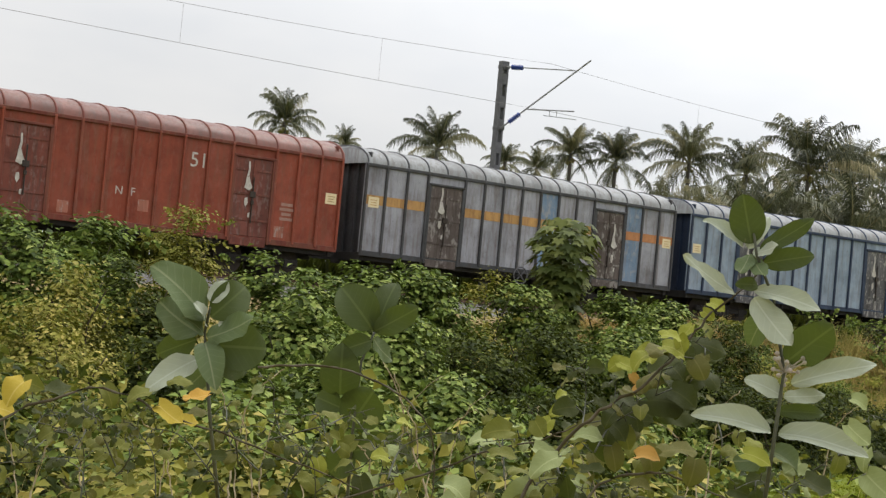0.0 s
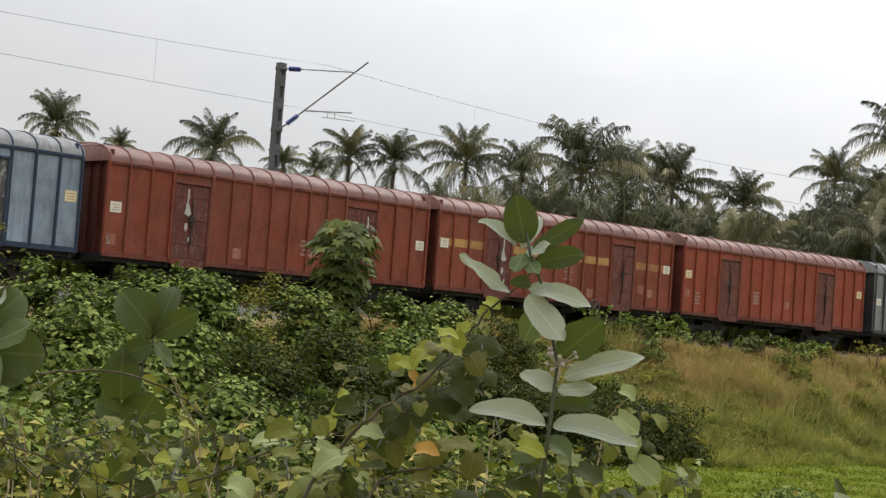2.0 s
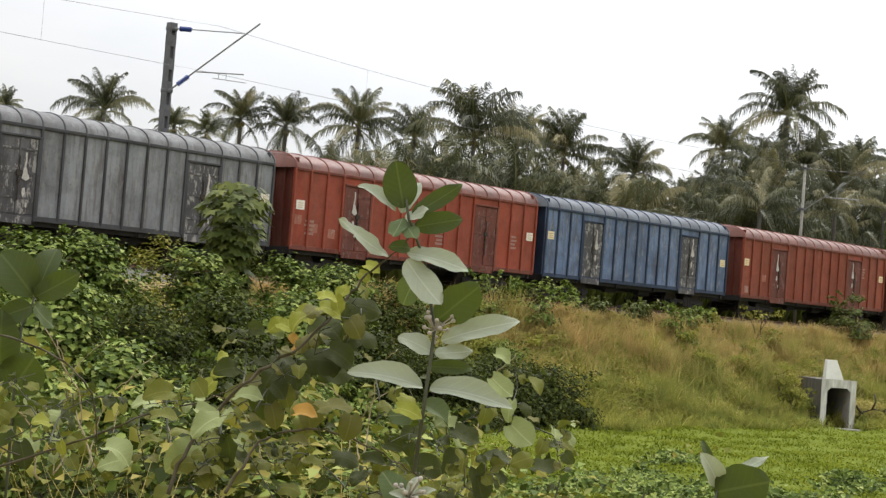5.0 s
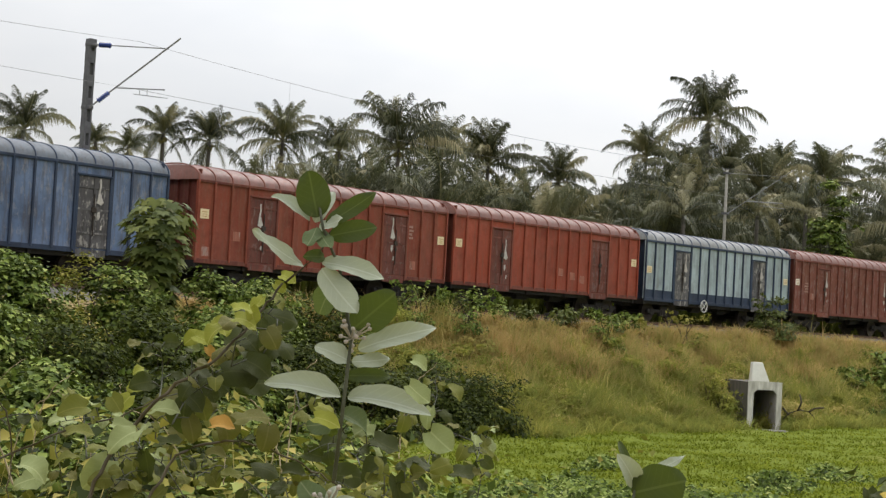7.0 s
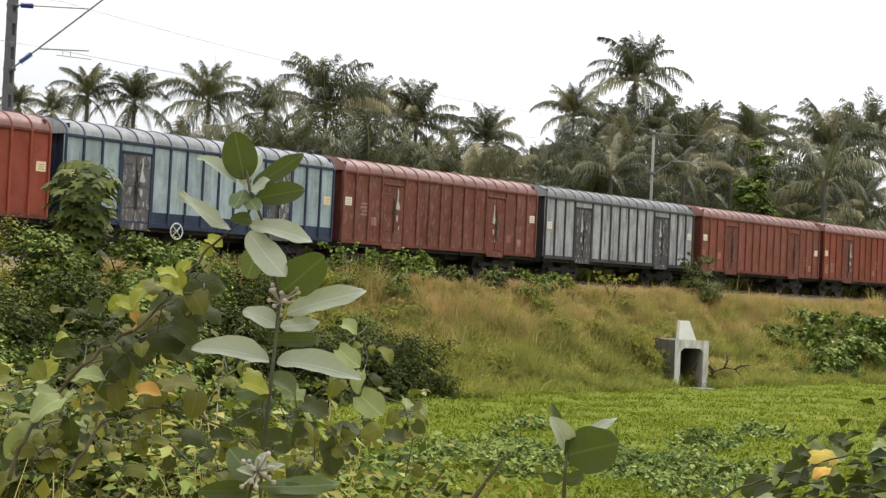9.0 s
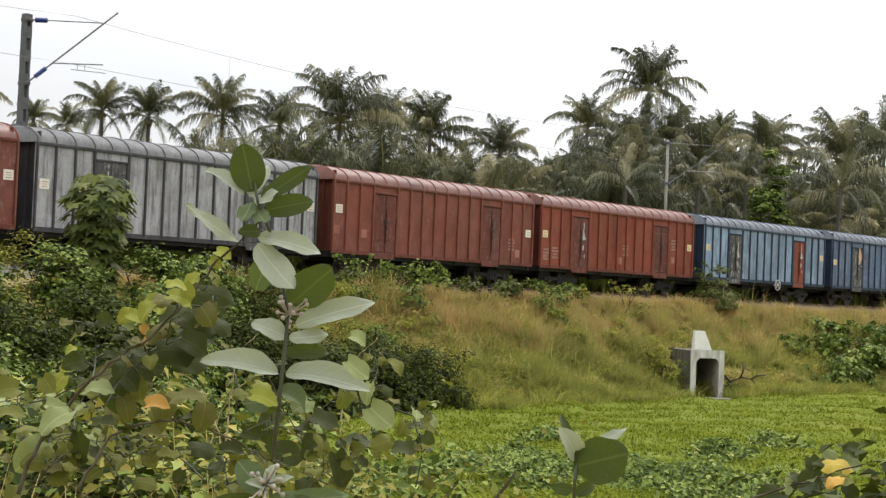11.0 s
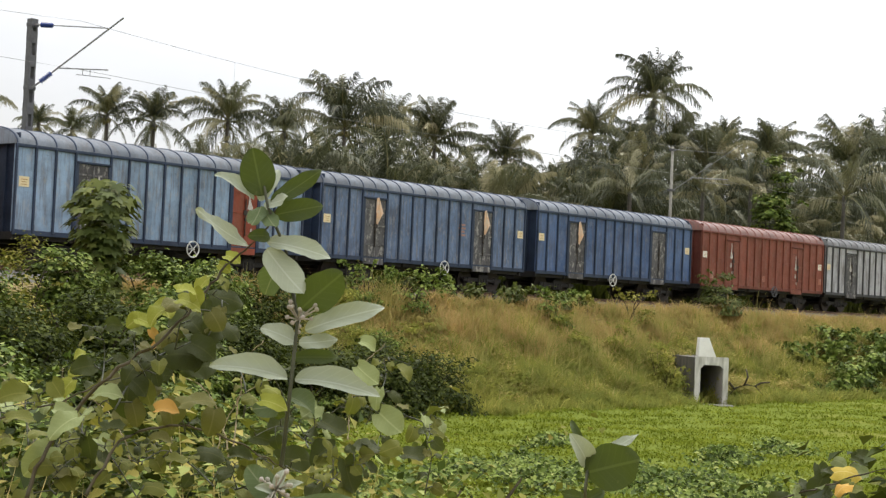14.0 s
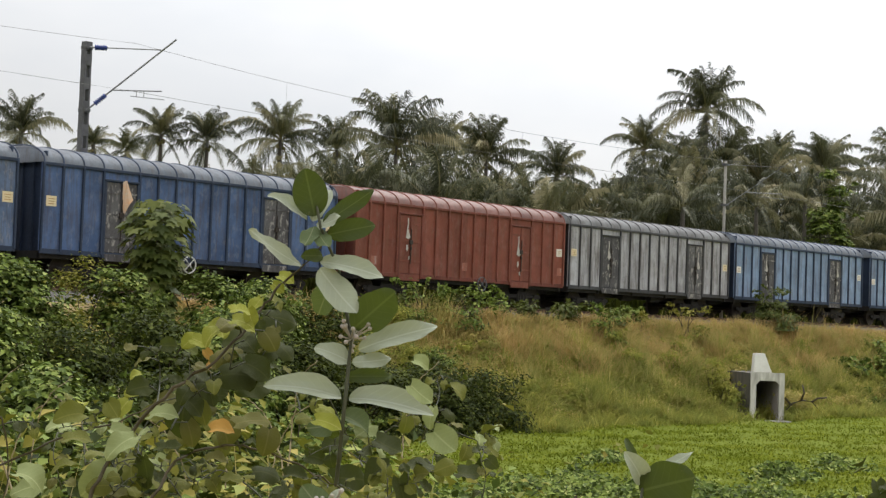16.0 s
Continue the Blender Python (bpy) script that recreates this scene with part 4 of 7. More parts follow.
def palm(x, y, z, size, seed, lean=None, low=False, weeping=False):
    r = random.Random(seed)
    g = float(land(x, y))
    t = thing("coconut_palm", pose(x, y, g), "tall coconut palm with arching green fronds" if not low else "young coconut palm with long drooping fronds", "palm tree", "palms behind the railway")
    h = z - (0.15 if weeping else 0.40 if low else 0.16) * size - g
    lx, ly = lean or (r.uniform(-0.9, 0.9), r.uniform(-0.6, 0.6))
    pts = [(lx * ((1 - k / 9) ** 2) * 1.5, ly * ((1 - k / 9) ** 2), h * k / 9 - (0.3 if k == 0 else 0)) for k in range(10)]
    bm = bmesh.new()
    tube(bm, pts, [0.24 - 0.11 * k / 9 + (0.1 if k == 0 else 0) for k in range(10)], 9)
    part("trunk", bm, BARK, t, soft=True)
    n = 33 if not low else 15 if weeping else 21
    for k in range(n):
        u = (k + 0.5) / n
        v = 0.30 + 0.55 * u if weeping else u * (0.88 if low else 1.0)
        kind = FRONDS[0] if v < 0.12 else FRONDS[1] if v < 0.34 else FRONDS[2] if v < 0.55 else FRONDS[3] if v < 0.74 else FRONDS[4] if v < 0.89 else FRONDS[5]
        az = k * 137.5 + r.uniform(-24, 24)
        f = link_mesh("frond", kind, t, "", pose(0, 0, h - 0.25 * u, r.uniform(-24, 24), r.uniform(-12, 12), az))
        ln = size * r.uniform(0.98, 1.28) * (0.78 if kind is FRONDS[0] else 0.92 if kind is FRONDS[1] else 1.0 if kind is FRONDS[2] else 1.14) * (1.08 if low else 1.0)
        f.scale = (ln, ln * r.uniform(0.8, 1.1), ln)
    for k in range(7 if not low else 0):
        bm = bmesh.new()
        a = r.uniform(0, 6.28)
        bmesh.ops.create_icosphere(bm, subdivisions=1, radius=0.14, matrix=pose(0.26 * math.cos(a), 0.26 * math.sin(a), h - 0.45 - r.uniform(0, 0.3)))
        part("coconut", bm, NUT, t)
    return t


PALMS_A = [
    (53.8, 87.9, 15.5, 2.19), (68.0, 102.2, 16.3, 1.52), (63.5, 84.4, 15.2, 2.61), (79.2, 96.4, 16.4, 1.67), (78.2, 91.4, 15.7, 1.70),
    (77.1, 86.5, 16.6, 2.25), (79.5, 84.3, 16.4, 2.45), (81.6, 79.1, 16.6, 3.01), (94.2, 85.1, 17.5, 2.91), (87.8, 73.6, 16.8, 4.05),
    (102.3, 81.4, 17.9, 4.15), (97.5, 72.8, 16.7, 3.65), (105.9, 72.0, 16.1, 2.94), (126.9, 76.7, 20.8, 3.14), (124.2, 68.9, 23.7, 4.28),
]
PALMS_B = [
    (123.8, 62.9, 16.9, 4.41), (150.9, 75.5, 21.8, 3.28), (156.8, 72.6, 21.9, 3.66),
    (153.2, 71.1, 21.4, 3.58), (142.7, 58.5, 19.2, 5.17), (154.3, 58.9, 21.0, 5.25),
]
PALMS_C = [(124.6, 67.2, 18.8, 3.9), (118.6, 68.0, 17.6, 3.3)]
for i, (x, y, z, r) in enumerate(PALMS_A + PALMS_B + PALMS_C):
    palm(x, y, z, r, 100 + i)
for i, (x, y, z, r) in enumerate([(110.4, 62.4, 15.4, 4.4), (120.6, 57.3, 12.6, 3.6), (129.7, 53.2, 13.6, 4.9), (110.9, 60.4, 12.4, 3.6), (99.0, 66.0, 11.5, 3.4), (91.0, 70.5, 10.8, 3.2), (140.0, 57.0, 12.5, 3.8)]):
    palm(x, y, z, r, 200 + i, low=True)

FILL_A = [
    (65.6, 82.3, 11.6, 2.74),
    (53.3, 64.9, 9.7, 2.75),
    (58.8, 69.6, 10.1, 3.04),
    (71.1, 81.9, 12.6, 3.10),
    (62.1, 69.5, 10.8, 3.59),
    (75.1, 81.6, 12.4, 2.86),
    (70.9, 74.9, 12.5, 3.17),
    (79.3, 81.3, 12.7, 3.40),
    (64.6, 64.3, 10.9, 3.69),
    (83.6, 81.0, 14.2, 2.72),
    (73.1, 68.7, 13.0, 3.36),
    (75.1, 68.6, 12.9, 3.24),
    (71.9, 63.8, 13.1, 3.19),
    (79.3, 68.3, 14.2, 2.76),
    (95.8, 80.0, 14.9, 3.40),
    (90.6, 73.4, 14.3, 3.21),
    (101.1, 79.5, 15.1, 2.75),
    (82.7, 63.0, 12.8, 3.18),
    (98.4, 72.7, 14.9, 3.64),
    (93.8, 67.1, 13.1, 2.94),
    (104.0, 72.2, 14.4, 3.16),
    (99.1, 66.6, 13.9, 2.98),
]
FILL_B = [
    (110.0, 71.5, 13.3, 2.98),
    (122.3, 77.2, 17.6, 2.88),
    (125.7, 76.8, 18.7, 2.79),
    (110.6, 65.4, 16.9, 3.63),
    (106.5, 60.8, 15.5, 2.82),
    (126.2, 69.7, 17.4, 2.73),
    (140.4, 75.0, 18.3, 2.98),
    (144.3, 74.4, 19.8, 3.60),
    (148.3, 73.9, 20.1, 3.05),
    (122.9, 59.0, 17.2, 2.92),
    (126.5, 58.6, 17.4, 3.33),
    (149.5, 66.6, 18.3, 2.77),
    (165.9, 71.2, 19.5, 3.38),
    (138.2, 57.1, 16.8, 2.81),
    (114.1, 60.0, 12.3, 3.46),
    (128.6, 64.4, 14.3, 3.36),
    (123.9, 58.9, 14.6, 3.00),
    (120.5, 54.3, 13.0, 3.07),
    (145.7, 62.1, 15.6, 3.21),
    (140.8, 56.7, 16.0, 3.53),
    (158.4, 60.3, 18.3, 3.27),
    (143.5, 51.3, 14.9, 3.46),
]
FILL_C = [
    (172.4, 58.0, 19.5, 3.54),
]
for i, (x, y, z, r) in enumerate(FILL_A + FILL_B + FILL_C):
    palm(x, y, z - (1.9 if x > 118 else 1.6 if x > 70 else 0.5), r, 400 + i, low=True)

UNDER_PALMS = [
    (70.2, 64.9, 11.0, 3.65),
    (67.0, 60.1, 10.6, 3.83),
    (69.0, 60.0, 10.5, 3.66),
    (71.0, 59.9, 10.7, 4.10),
    (78.8, 64.3, 11.0, 3.87),
    (70.6, 55.9, 10.9, 3.37),
    (77.6, 59.4, 10.6, 3.78),
    (86.0, 63.8, 11.1, 4.09),
    (82.2, 59.0, 11.4, 3.42),
    (79.5, 55.2, 10.4, 3.54),
    (93.9, 63.1, 11.6, 3.61),
    (96.7, 62.8, 11.5, 3.73),
    (99.5, 62.5, 12.4, 3.91),
    (95.4, 57.9, 11.4, 3.68),
    (92.3, 54.2, 11.5, 3.70),
    (95.2, 53.9, 11.4, 3.39),
    (104.4, 57.0, 11.7, 3.33),
    (115.6, 60.9, 12.0, 3.30),
    (119.1, 60.5, 12.4, 3.46),
    (122.7, 60.1, 12.7, 3.74),
    (111.2, 52.3, 10.4, 3.68),
    (114.6, 51.9, 11.2, 3.85),
    (118.3, 51.5, 11.4, 4.13),
    (129.4, 54.2, 12.4, 3.99),
]
UNDER_PALMS_B = [
    (142.9, 57.5, 13.3, 3.96),
    (117.1, 51.6, 10.1, 3.97),
    (123.1, 50.9, 11.8, 3.68),
    (129.6, 50.1, 12.3, 3.59),
    (144.7, 52.2, 12.0, 3.88),
    (152.3, 51.1, 12.9, 3.54),
]
for i, (x, y, z, r) in enumerate(UNDER_PALMS + UNDER_PALMS_B):
    palm(x, y, z, r, 700 + i, low=True)

# young palms close behind the track, their fronds hanging over
for i, (x, y, z, r) in enumerate([(114.3, 47.0, 13.9, 4.14), (90.0, 51.4, 12.0, 2.64), (109.7, 52.4, 14.0, 3.09), (99.3, 51.0, 12.7, 2.51)]):
    palm(x, y, z, r, 820 + i, low=True, weeping=True)


# ---- leafy masses ----
def leaf_cards(centres, normals, size, r, fold=0.25, lengthen=1.5):
    """Small pointed leaves, each two facets folded along the middle."""
    n = len(centres)
    a = r.normal(size=(n, 3))
    t = a - (a * normals).sum(1, keepdims=True) * normals
    t /= np.linalg.norm(t, axis=1, keepdims=True) + 1e-9
    s = np.cross(normals, t)
    w = (size * r.uniform(0.6, 1.3, n))[:, None]
    tip, base = centres + t * w * lengthen * 0.5, centres - t * w * lengthen * 0.5
    lift = normals * w * fold
    lft, rgt = centres + s * w * 0.5 + lift, centres - s * w * 0.5 + lift
    V = np.stack([base, rgt, tip, lft], 1).reshape(-1, 3)
    k = np.arange(n)[:, None] * 4
    Fq = np.concatenate([k + [0, 1, 2], k + [0, 2, 3]], 1).reshape(-1, 3)
    return V, Fq


def stem_mesh(seed):
    """A crooked stem of unit height and reach."""
    q = random.Random(seed)
    bm = bmesh.new()
    pts = [(0, 0, 0), (0.10, q.uniform(-0.1, 0.1), 0.3), (0.28, q.uniform(-0.15, 0.15), 0.6), (0.5, q.uniform(-0.1, 0.1), 0.82), (0.75, 0, 1.0)]
    tube(bm, pts, [0.035, 0.03, 0.022, 0.015, 0.006], 5)
    return mesh_of("stem", bm, TWIG)


STEMS = [stem_mesh(k) for k in (1, 2, 3)]


def bush(name, label, x, y, rx, ry, h, mat, leaves=3500, size=0.12, seed=0, sprigs=10, category="bush", group="", z0=None):
    """A shrub: crooked stems and a lumpy crown of separate leaves with gaps and stray shoots."""
    r = np.random.default_rng(seed)
    q = random.Random(seed)
    g = float(land(x, y)) if z0 is None else z0
    t = thing(name, pose(x, y, g), label, category, group)
    for k in range(5):
        st = link_mesh("stem", STEMS[k % 3], t, "", pose(q.uniform(-0.15, 0.15), q.uniform(-0.15, 0.15), -0.15, 0, 0, k * 72 + q.uniform(-25, 25)))
        st.scale = (min(rx, ry) * 0.9, min(rx, ry) * 0.9, h * q.uniform(0.7, 0.95))
    # clumps on the shell
    nc = max(12, int(leaves / 130))
    d = r.normal(size=(nc, 3))
    d[:, 2] = np.abs(d[:, 2]) * 1.0 - 0.12
    d /= np.linalg.norm(d, axis=1, keepdims=True)
    rad = (r.uniform(0.2, 1.0, nc) ** 0.5 * 0.66 + 0.36)[:, None]
    C = d * rad * [rx, ry, h]
    C[:, 2] = np.maximum(C[:, 2], 0.05)
    per = leaves // nc
    cl = np.repeat(C, per, 0)
    dd = np.repeat(d, per, 0)
    spread = 0.085 * min(rx, ry, h) + 0.09
    off = r.normal(size=cl.shape) * spread * [1.25, 1.25, 0.62]
    P = cl + off
    P[:, 2] = np.maximum(P[:, 2], 0.03)
    N = off / (np.linalg.norm(off, axis=1, keepdims=True) + 1e-6) * 0.6 + dd * 0.55 + r.normal(size=P.shape) * 0.25 + [0, 0, 0.7]
    N /= np.linalg.norm(N, axis=1, keepdims=True)
    parts_v, parts_n = [P], [N]
    for k in range(sprigs):      # trailing shoots
        a = q.uniform(0, 6.28)
        s0 = Vector((rx * 0.8 * math.cos(a), ry * 0.8 * math.sin(a), h * q.uniform(0.6, 0.95)))
        dirn = Vector((math.cos(a) * 0.6, math.sin(a) * 0.6, q.uniform(0.1, 0.9))).normalized()
        L = q.uniform(0.3, 0.75)
        u = np.linspace(0, 1, 14)[:, None]
        pts = np.array(s0) + np.array(dirn) * u * L + np.array([0, 0, -0.5 * L]) * u ** 2
        parts_v.append(pts + r.normal(size=pts.shape) * 0.04)
        nn = r.normal(size=pts.shape) + [0, 0, 0.8]
        parts_n.append(nn / np.linalg.norm(nn, axis=1, keepdims=True))
    V, Fq = leaf_cards(np.concatenate(parts_v), np.concatenate(parts_n), size, r)
    link_mesh("crown", mesh_np("crown", V, Fq, mat), t)
    return t



def lobed_tree(x, y, h, seed):
    """A slender tree with a shaggy column of big lobed leaves that hang."""
    r = np.random.default_rng(seed)
    g = float(land(x, y))
    t = thing("creeper_draped_tree", pose(x, y, g), "slender small tree with large drooping lobed leaves", "tree")
    bm = bmesh.new()
    tube(bm, [(0, 0, -0.3), (0.1, 0, h * 0.35), (-0.05, 0.05, h * 0.7), (0.05, 0, h * 0.95)], [0.09, 0.07, 0.05, 0.02], 7)
    part("trunk", bm, TWIG, t, soft=True)
    n = 860
    z = h * (1 - 0.88 * r.random(n) ** 1.0)
    top = (z / h)
    rad = (0.50 + 0.45 * np.clip((0.45 - top) * 2.5, 0, 1) + 0.48 * np.clip((top - 0.55) * 3, 0, 1) - 0.55 * np.clip((top - 0.9) * 6, 0, 1)) * np.sqrt(r.random(n)) * 1.15
    a = r.uniform(0, 2 * math.pi, n)
    C = np.stack([np.cos(a) * rad, np.sin(a) * rad, z], -1)
    V, Fq = [], []
    for c, ang in zip(C, a):
        out = Vector((math.cos(ang), math.sin(ang), 0))
        droop = (out * r.uniform(0.3, 0.9) + Vector((0, 0, -r.uniform(0.3, 1.0)))).normalized()
        side = droop.cross(Vector((0, 0, 1)) + out * 0.3).normalized()
        nrm = side.cross(droop).normalized()
        L = r.uniform(0.22, 0.42)
        k = len(V)
        V.append(tuple(c))
        m = 11
        for i in range(m):
            th = (i / (m - 1) - 0.5) * 4.4
            rr = L * (1.0 if i % 2 == 1 else 0.55) * (1 - 0.12 * abs(th))
            q = Vector(c) + droop * (math.cos(th) * rr) + side * (math.sin(th) * rr) - nrm * (0.10 * rr * abs(math.sin(th * 2.5)))
            V.append(tuple(q))
        for i in range(m - 1):
            Fq.append((k, k + 1 + i, k + 2 + i))
    link_mesh("crown", mesh_np("crown", V, Fq, TREE_LEAF), t)
    return t
# ---- the thicket at the foot of the bank ----
KINDS = {
    "BUSH": ("creeper_covered_bush", "green bush overgrown with leafy creeper", BUSH_LEAF, 0.115, 4600),
    # stands for the thicket's shaded hollows through its dark colour
    "DARK": ("dark_bush", "dense bush in the thicket, coloured dark for shaded hollows", DARK_LEAF, 0.09, 5000),
    "YEL": ("weedy_bush", "yellow-green weedy bush on the bank", YELLOW_LEAF, 0.07, 4600),
    "YELB": ("feathery_shrub", "feathery yellow-green shrub above the thicket", YELLOW_LEAF, 0.075, 5000),
    "DRY": ("dry_bush", "half-dry brownish bush in the thicket", YELLOW_LEAF, 0.07, 3000),
    "MOUND": ("creeper_mound", "low mound of broad-leaved green creeper on the bank", BUSH_LEAF, 0.21, 1100),
    "SHRUB": ("bank_shrub", "round green shrub on top of the bank", TREE_LEAF, 0.12, 2200),
    "SHRUBS": ("bank_weed", "small pale green weed beside the ballast", BUSH_LEAF, 0.12, 500),
    "YELS": ("bank_weed", "small yellow-green weed on the bank", YELLOW_LEAF, 0.10, 500),
}
BUSHES_A = [
    ("BUSH", 13.5, 32.2, 1.60, 5.02),
    ("BUSH", 15.7, 33.2, 1.16, 4.99),
    ("YEL", 13.3, 29.2, 1.35, 3.97),
    ("YELB", 17.9, 33.1, 0.99, 5.49),
    ("DARK", 15.4, 30.2, 1.07, 4.24),
    ("BUSH", 20.7, 34.1, 0.98, 4.47),
    ("BUSH", 20.3, 31.1, 1.04, 4.34),
    ("BUSH", 22.8, 33.0, 1.27, 4.84),
    ("BUSH", 24.9, 33.0, 1.31, 4.82),
    ("YEL", 28.4, 34.9, 1.11, 4.47),
    ("BUSH", 29.8, 34.9, 1.29, 4.36),
    ("BUSH", 33.7, 35.2, 1.28, 4.42),
    ("BUSH", 36.8, 36.1, 1.27, 3.55),
    ("BUSH", 16.6, 26.2, 1.31, 3.51),
    ("BUSH", 19.7, 27.1, 1.41, 3.57),
    ("DARK", 22.7, 28.0, 1.39, 3.60),
    ("DARK", 26.7, 29.9, 1.55, 3.47),
    ("BUSH", 30.6, 31.8, 1.55, 3.60),
]
BUSHES_B = [
    ("BUSH", 15.3, 22.2, 1.33, 2.70),
    ("BUSH", 19.0, 24.1, 1.51, 2.41),
    ("DARK", 23.0, 26.0, 1.59, 2.29),
    ("DRY", 11.5, 25.2, 1.17, 2.81),
    ("DARK", 8.9, 20.3, 1.09, 2.09),
    ("DARK", 13.3, 25.2, 1.20, 2.73),
    ("BUSH", 14.3, 24.2, 1.09, 2.67),
    ("YEL", 10.8, 20.2, 1.29, 2.00),
    ("BUSH", 12.8, 20.2, 1.35, 1.91),
    ("BUSH", 36.4, 36.1, 1.44, 3.66),
    ("DARK", 39.8, 36.5, 1.33, 3.0),
    ("DARK", 35.3, 33.7, 1.88, 3.06),
    ("DARK", 38.3, 33.1, 1.95, 2.46),
    ("DARK", 42.4, 33.6, 1.71, 2.40),
    ("DARK", 44.8, 33.3, 1.47, 2.07),
    ("BUSH", 27.8, 27.9, 1.66, 1.51),
]
BUSHES_C = [
    ("BUSH", 32.7, 29.8, 1.71, 1.03),
    ("SHRUB", 76.8, 38.1, 0.95, 2.30),
    ("SHRUBS", 60.3, 38.0, 0.70, 1.86),
    ("SHRUBS", 51.1, 39.0, 1.02, 1.38),
    ("YELS", 67.1, 37.9, 0.81, 1.78),
    ("MOUND", 77.8, 32.4, 1.04, 0.94),
    ("MOUND", 80.2, 32.4, 1.42, 1.58),
    ("MOUND", 82.8, 33.0, 1.52, 1.80),
    ("MOUND", 86.0, 33.0, 1.80, 2.16),
    ("MOUND", 81.0, 34.6, 1.04, 1.01),
    ("MOUND", 84.3, 35.2, 1.23, 1.22),
    ("MOUND", 89.0, 33.6, 1.99, 2.16),
    ("MOUND", 79.0, 34.9, 0.80, 0.90),
    ("SHRUBS", 48.9, 39.4, 0.88, 1.84),
    ("SHRUBS", 51.7, 39.3, 1.03, 1.53),
]
for i, (k, x, y, w, h) in enumerate(BUSHES_A + BUSHES_B + BUSHES_C):
    h = h * (1.06 if x < 40 else 1.0)
    nm, lb, mt, sz, nl = KINDS[k]
    bush(nm, lb, x, y, w * 1.1, max(w, 0.5), h, mt, int(1.5 * nl * max(0.5, min(2.2, w * h / 3))), sz, 300 + i, group="thicket and bushes on the bank")

# the small tree at the edge of the thicket
lobed_tree(32.0, 35.8, 6.2, 77)
# ---- grass and low weeds ----
def tufts(n, place_fn, mat, name, label, hmin, hmax, width, blades, seed, spread=0.12, bend=0.5, group="", patchy=True):
    """Blades of grass: each a narrow bent strip, in tufts."""
    r = np.random.default_rng(seed)
    X, Y = place_fn(n, r)
    clear = np.hypot(X - 63.7, Y - 31.85) > 1.75      # trodden ground before the culvert
    X, Y = X[clear], Y[clear]
    Z = land(X, Y)
    n = len(X)
    rw = np.random.default_rng(5)
    patch = np.full(n, 0.72)
    for k in range(14):
        th, wl_ = rw.uniform(0, math.pi), rw.uniform(0.7, 4.0)
        patch += 0.13 * np.sin((X * math.cos(th) + Y * math.sin(th)) * 6.283 / wl_ + rw.uniform(0, 6.28))
    patch = np.clip(patch, 0.25, 1.6)
    h = r.uniform(hmin, hmax, n) * (patch if patchy else 1.0)
    x, y, z, h = (np.repeat(q, blades) for q in (X, Y, Z, h))
    m = len(x)
    x, y = x + r.normal(size=m) * spread, y + r.normal(size=m) * spread
    a = r.uniform(0, 2 * math.pi, m)
    hh = h * r.uniform(0.55, 1.1, m)
    lean = r.uniform(0.1, bend, m) * hh
    dx, dy = np.cos(a), np.sin(a)
    w = width * r.uniform(0.6, 1.3, m)
    px, py = -dy * w, dx * w
    base = np.stack([x, y, z - 0.03], -1)
    mid = np.stack([x + dx * lean * 0.35, y + dy * lean * 0.35, z + hh * 0.6], -1)
    tip = np.stack([x + dx * lean, y + dy * lean, z + hh], -1)
    wv = np.stack([px, py, np.zeros(m)], -1)
    V = np.stack([base - wv, base + wv, mid + wv * 0.8, mid - wv * 0.8, tip], 1).reshape(-1, 3)
    k = np.arange(m)[:, None] * 5
    Fq = np.concatenate([k + [0, 1, 2], k + [0, 2, 3], k + [3, 2, 4]], 1).reshape(-1, 3)
    ob = link_mesh(name, mesh_np(name, V, Fq, mat))
    return tagged(ob, label, "grass", group, "stuff")


def bank_area(o0, o1, s0=36, s1=118):
    def f(n, r):
        s, o = r.uniform(s0, s1, n), r.uniform(o0, o1, n)
        a = s / RAD
        return (RAD + o) * np.sin(a), DIST - RAD + (RAD + o) * np.cos(a)
    return f


def field_area(n, r):
    """More of it close by, thinning with distance."""
    d = 20 + 75 * r.random(n) ** 1.35
    a = np.radians(r.uniform(36, 71, n))
    x, y = d * np.sin(a), d * np.cos(a)
    o = np.hypot(x, y - (DIST - RAD)) - RAD
    keep = o < -8.8
    return x[keep], y[keep]


tufts(15000, bank_area(-11.0, -5.6), BANK_GREEN, "bank_grass_low", "tall green grass along the foot of the bank", 0.35, 0.75, 0.019, 6, 1, 0.22, 2.5)
tufts(11500, bank_area(-9.2, -3.4), GRASS_BANK, "bank_grass", "yellow-green grass covering the bank", 0.3, 0.65, 0.018, 6, 2, 0.22, 2.6)
tufts(12000, bank_area(-6.2, -3.0), GRASS_TAN, "seeding_grass", "tan seeding grass near the top of the bank", 0.3, 0.65, 0.015, 6, 3, 0.22, 2.4)
tufts(3600, bank_area(-3.5, -2.5), GRASS_TAN, "shoulder_grass", "tan dry grass along the edge of the ballast", 0.2, 0.5, 0.010, 7, 14, 0.2, 1.0)
tufts(21000, field_area, GRASS_GREEN, "field_grass", "short bright green field grass", 0.06, 0.17, 0.020, 5, 4, 0.16, 3.0)


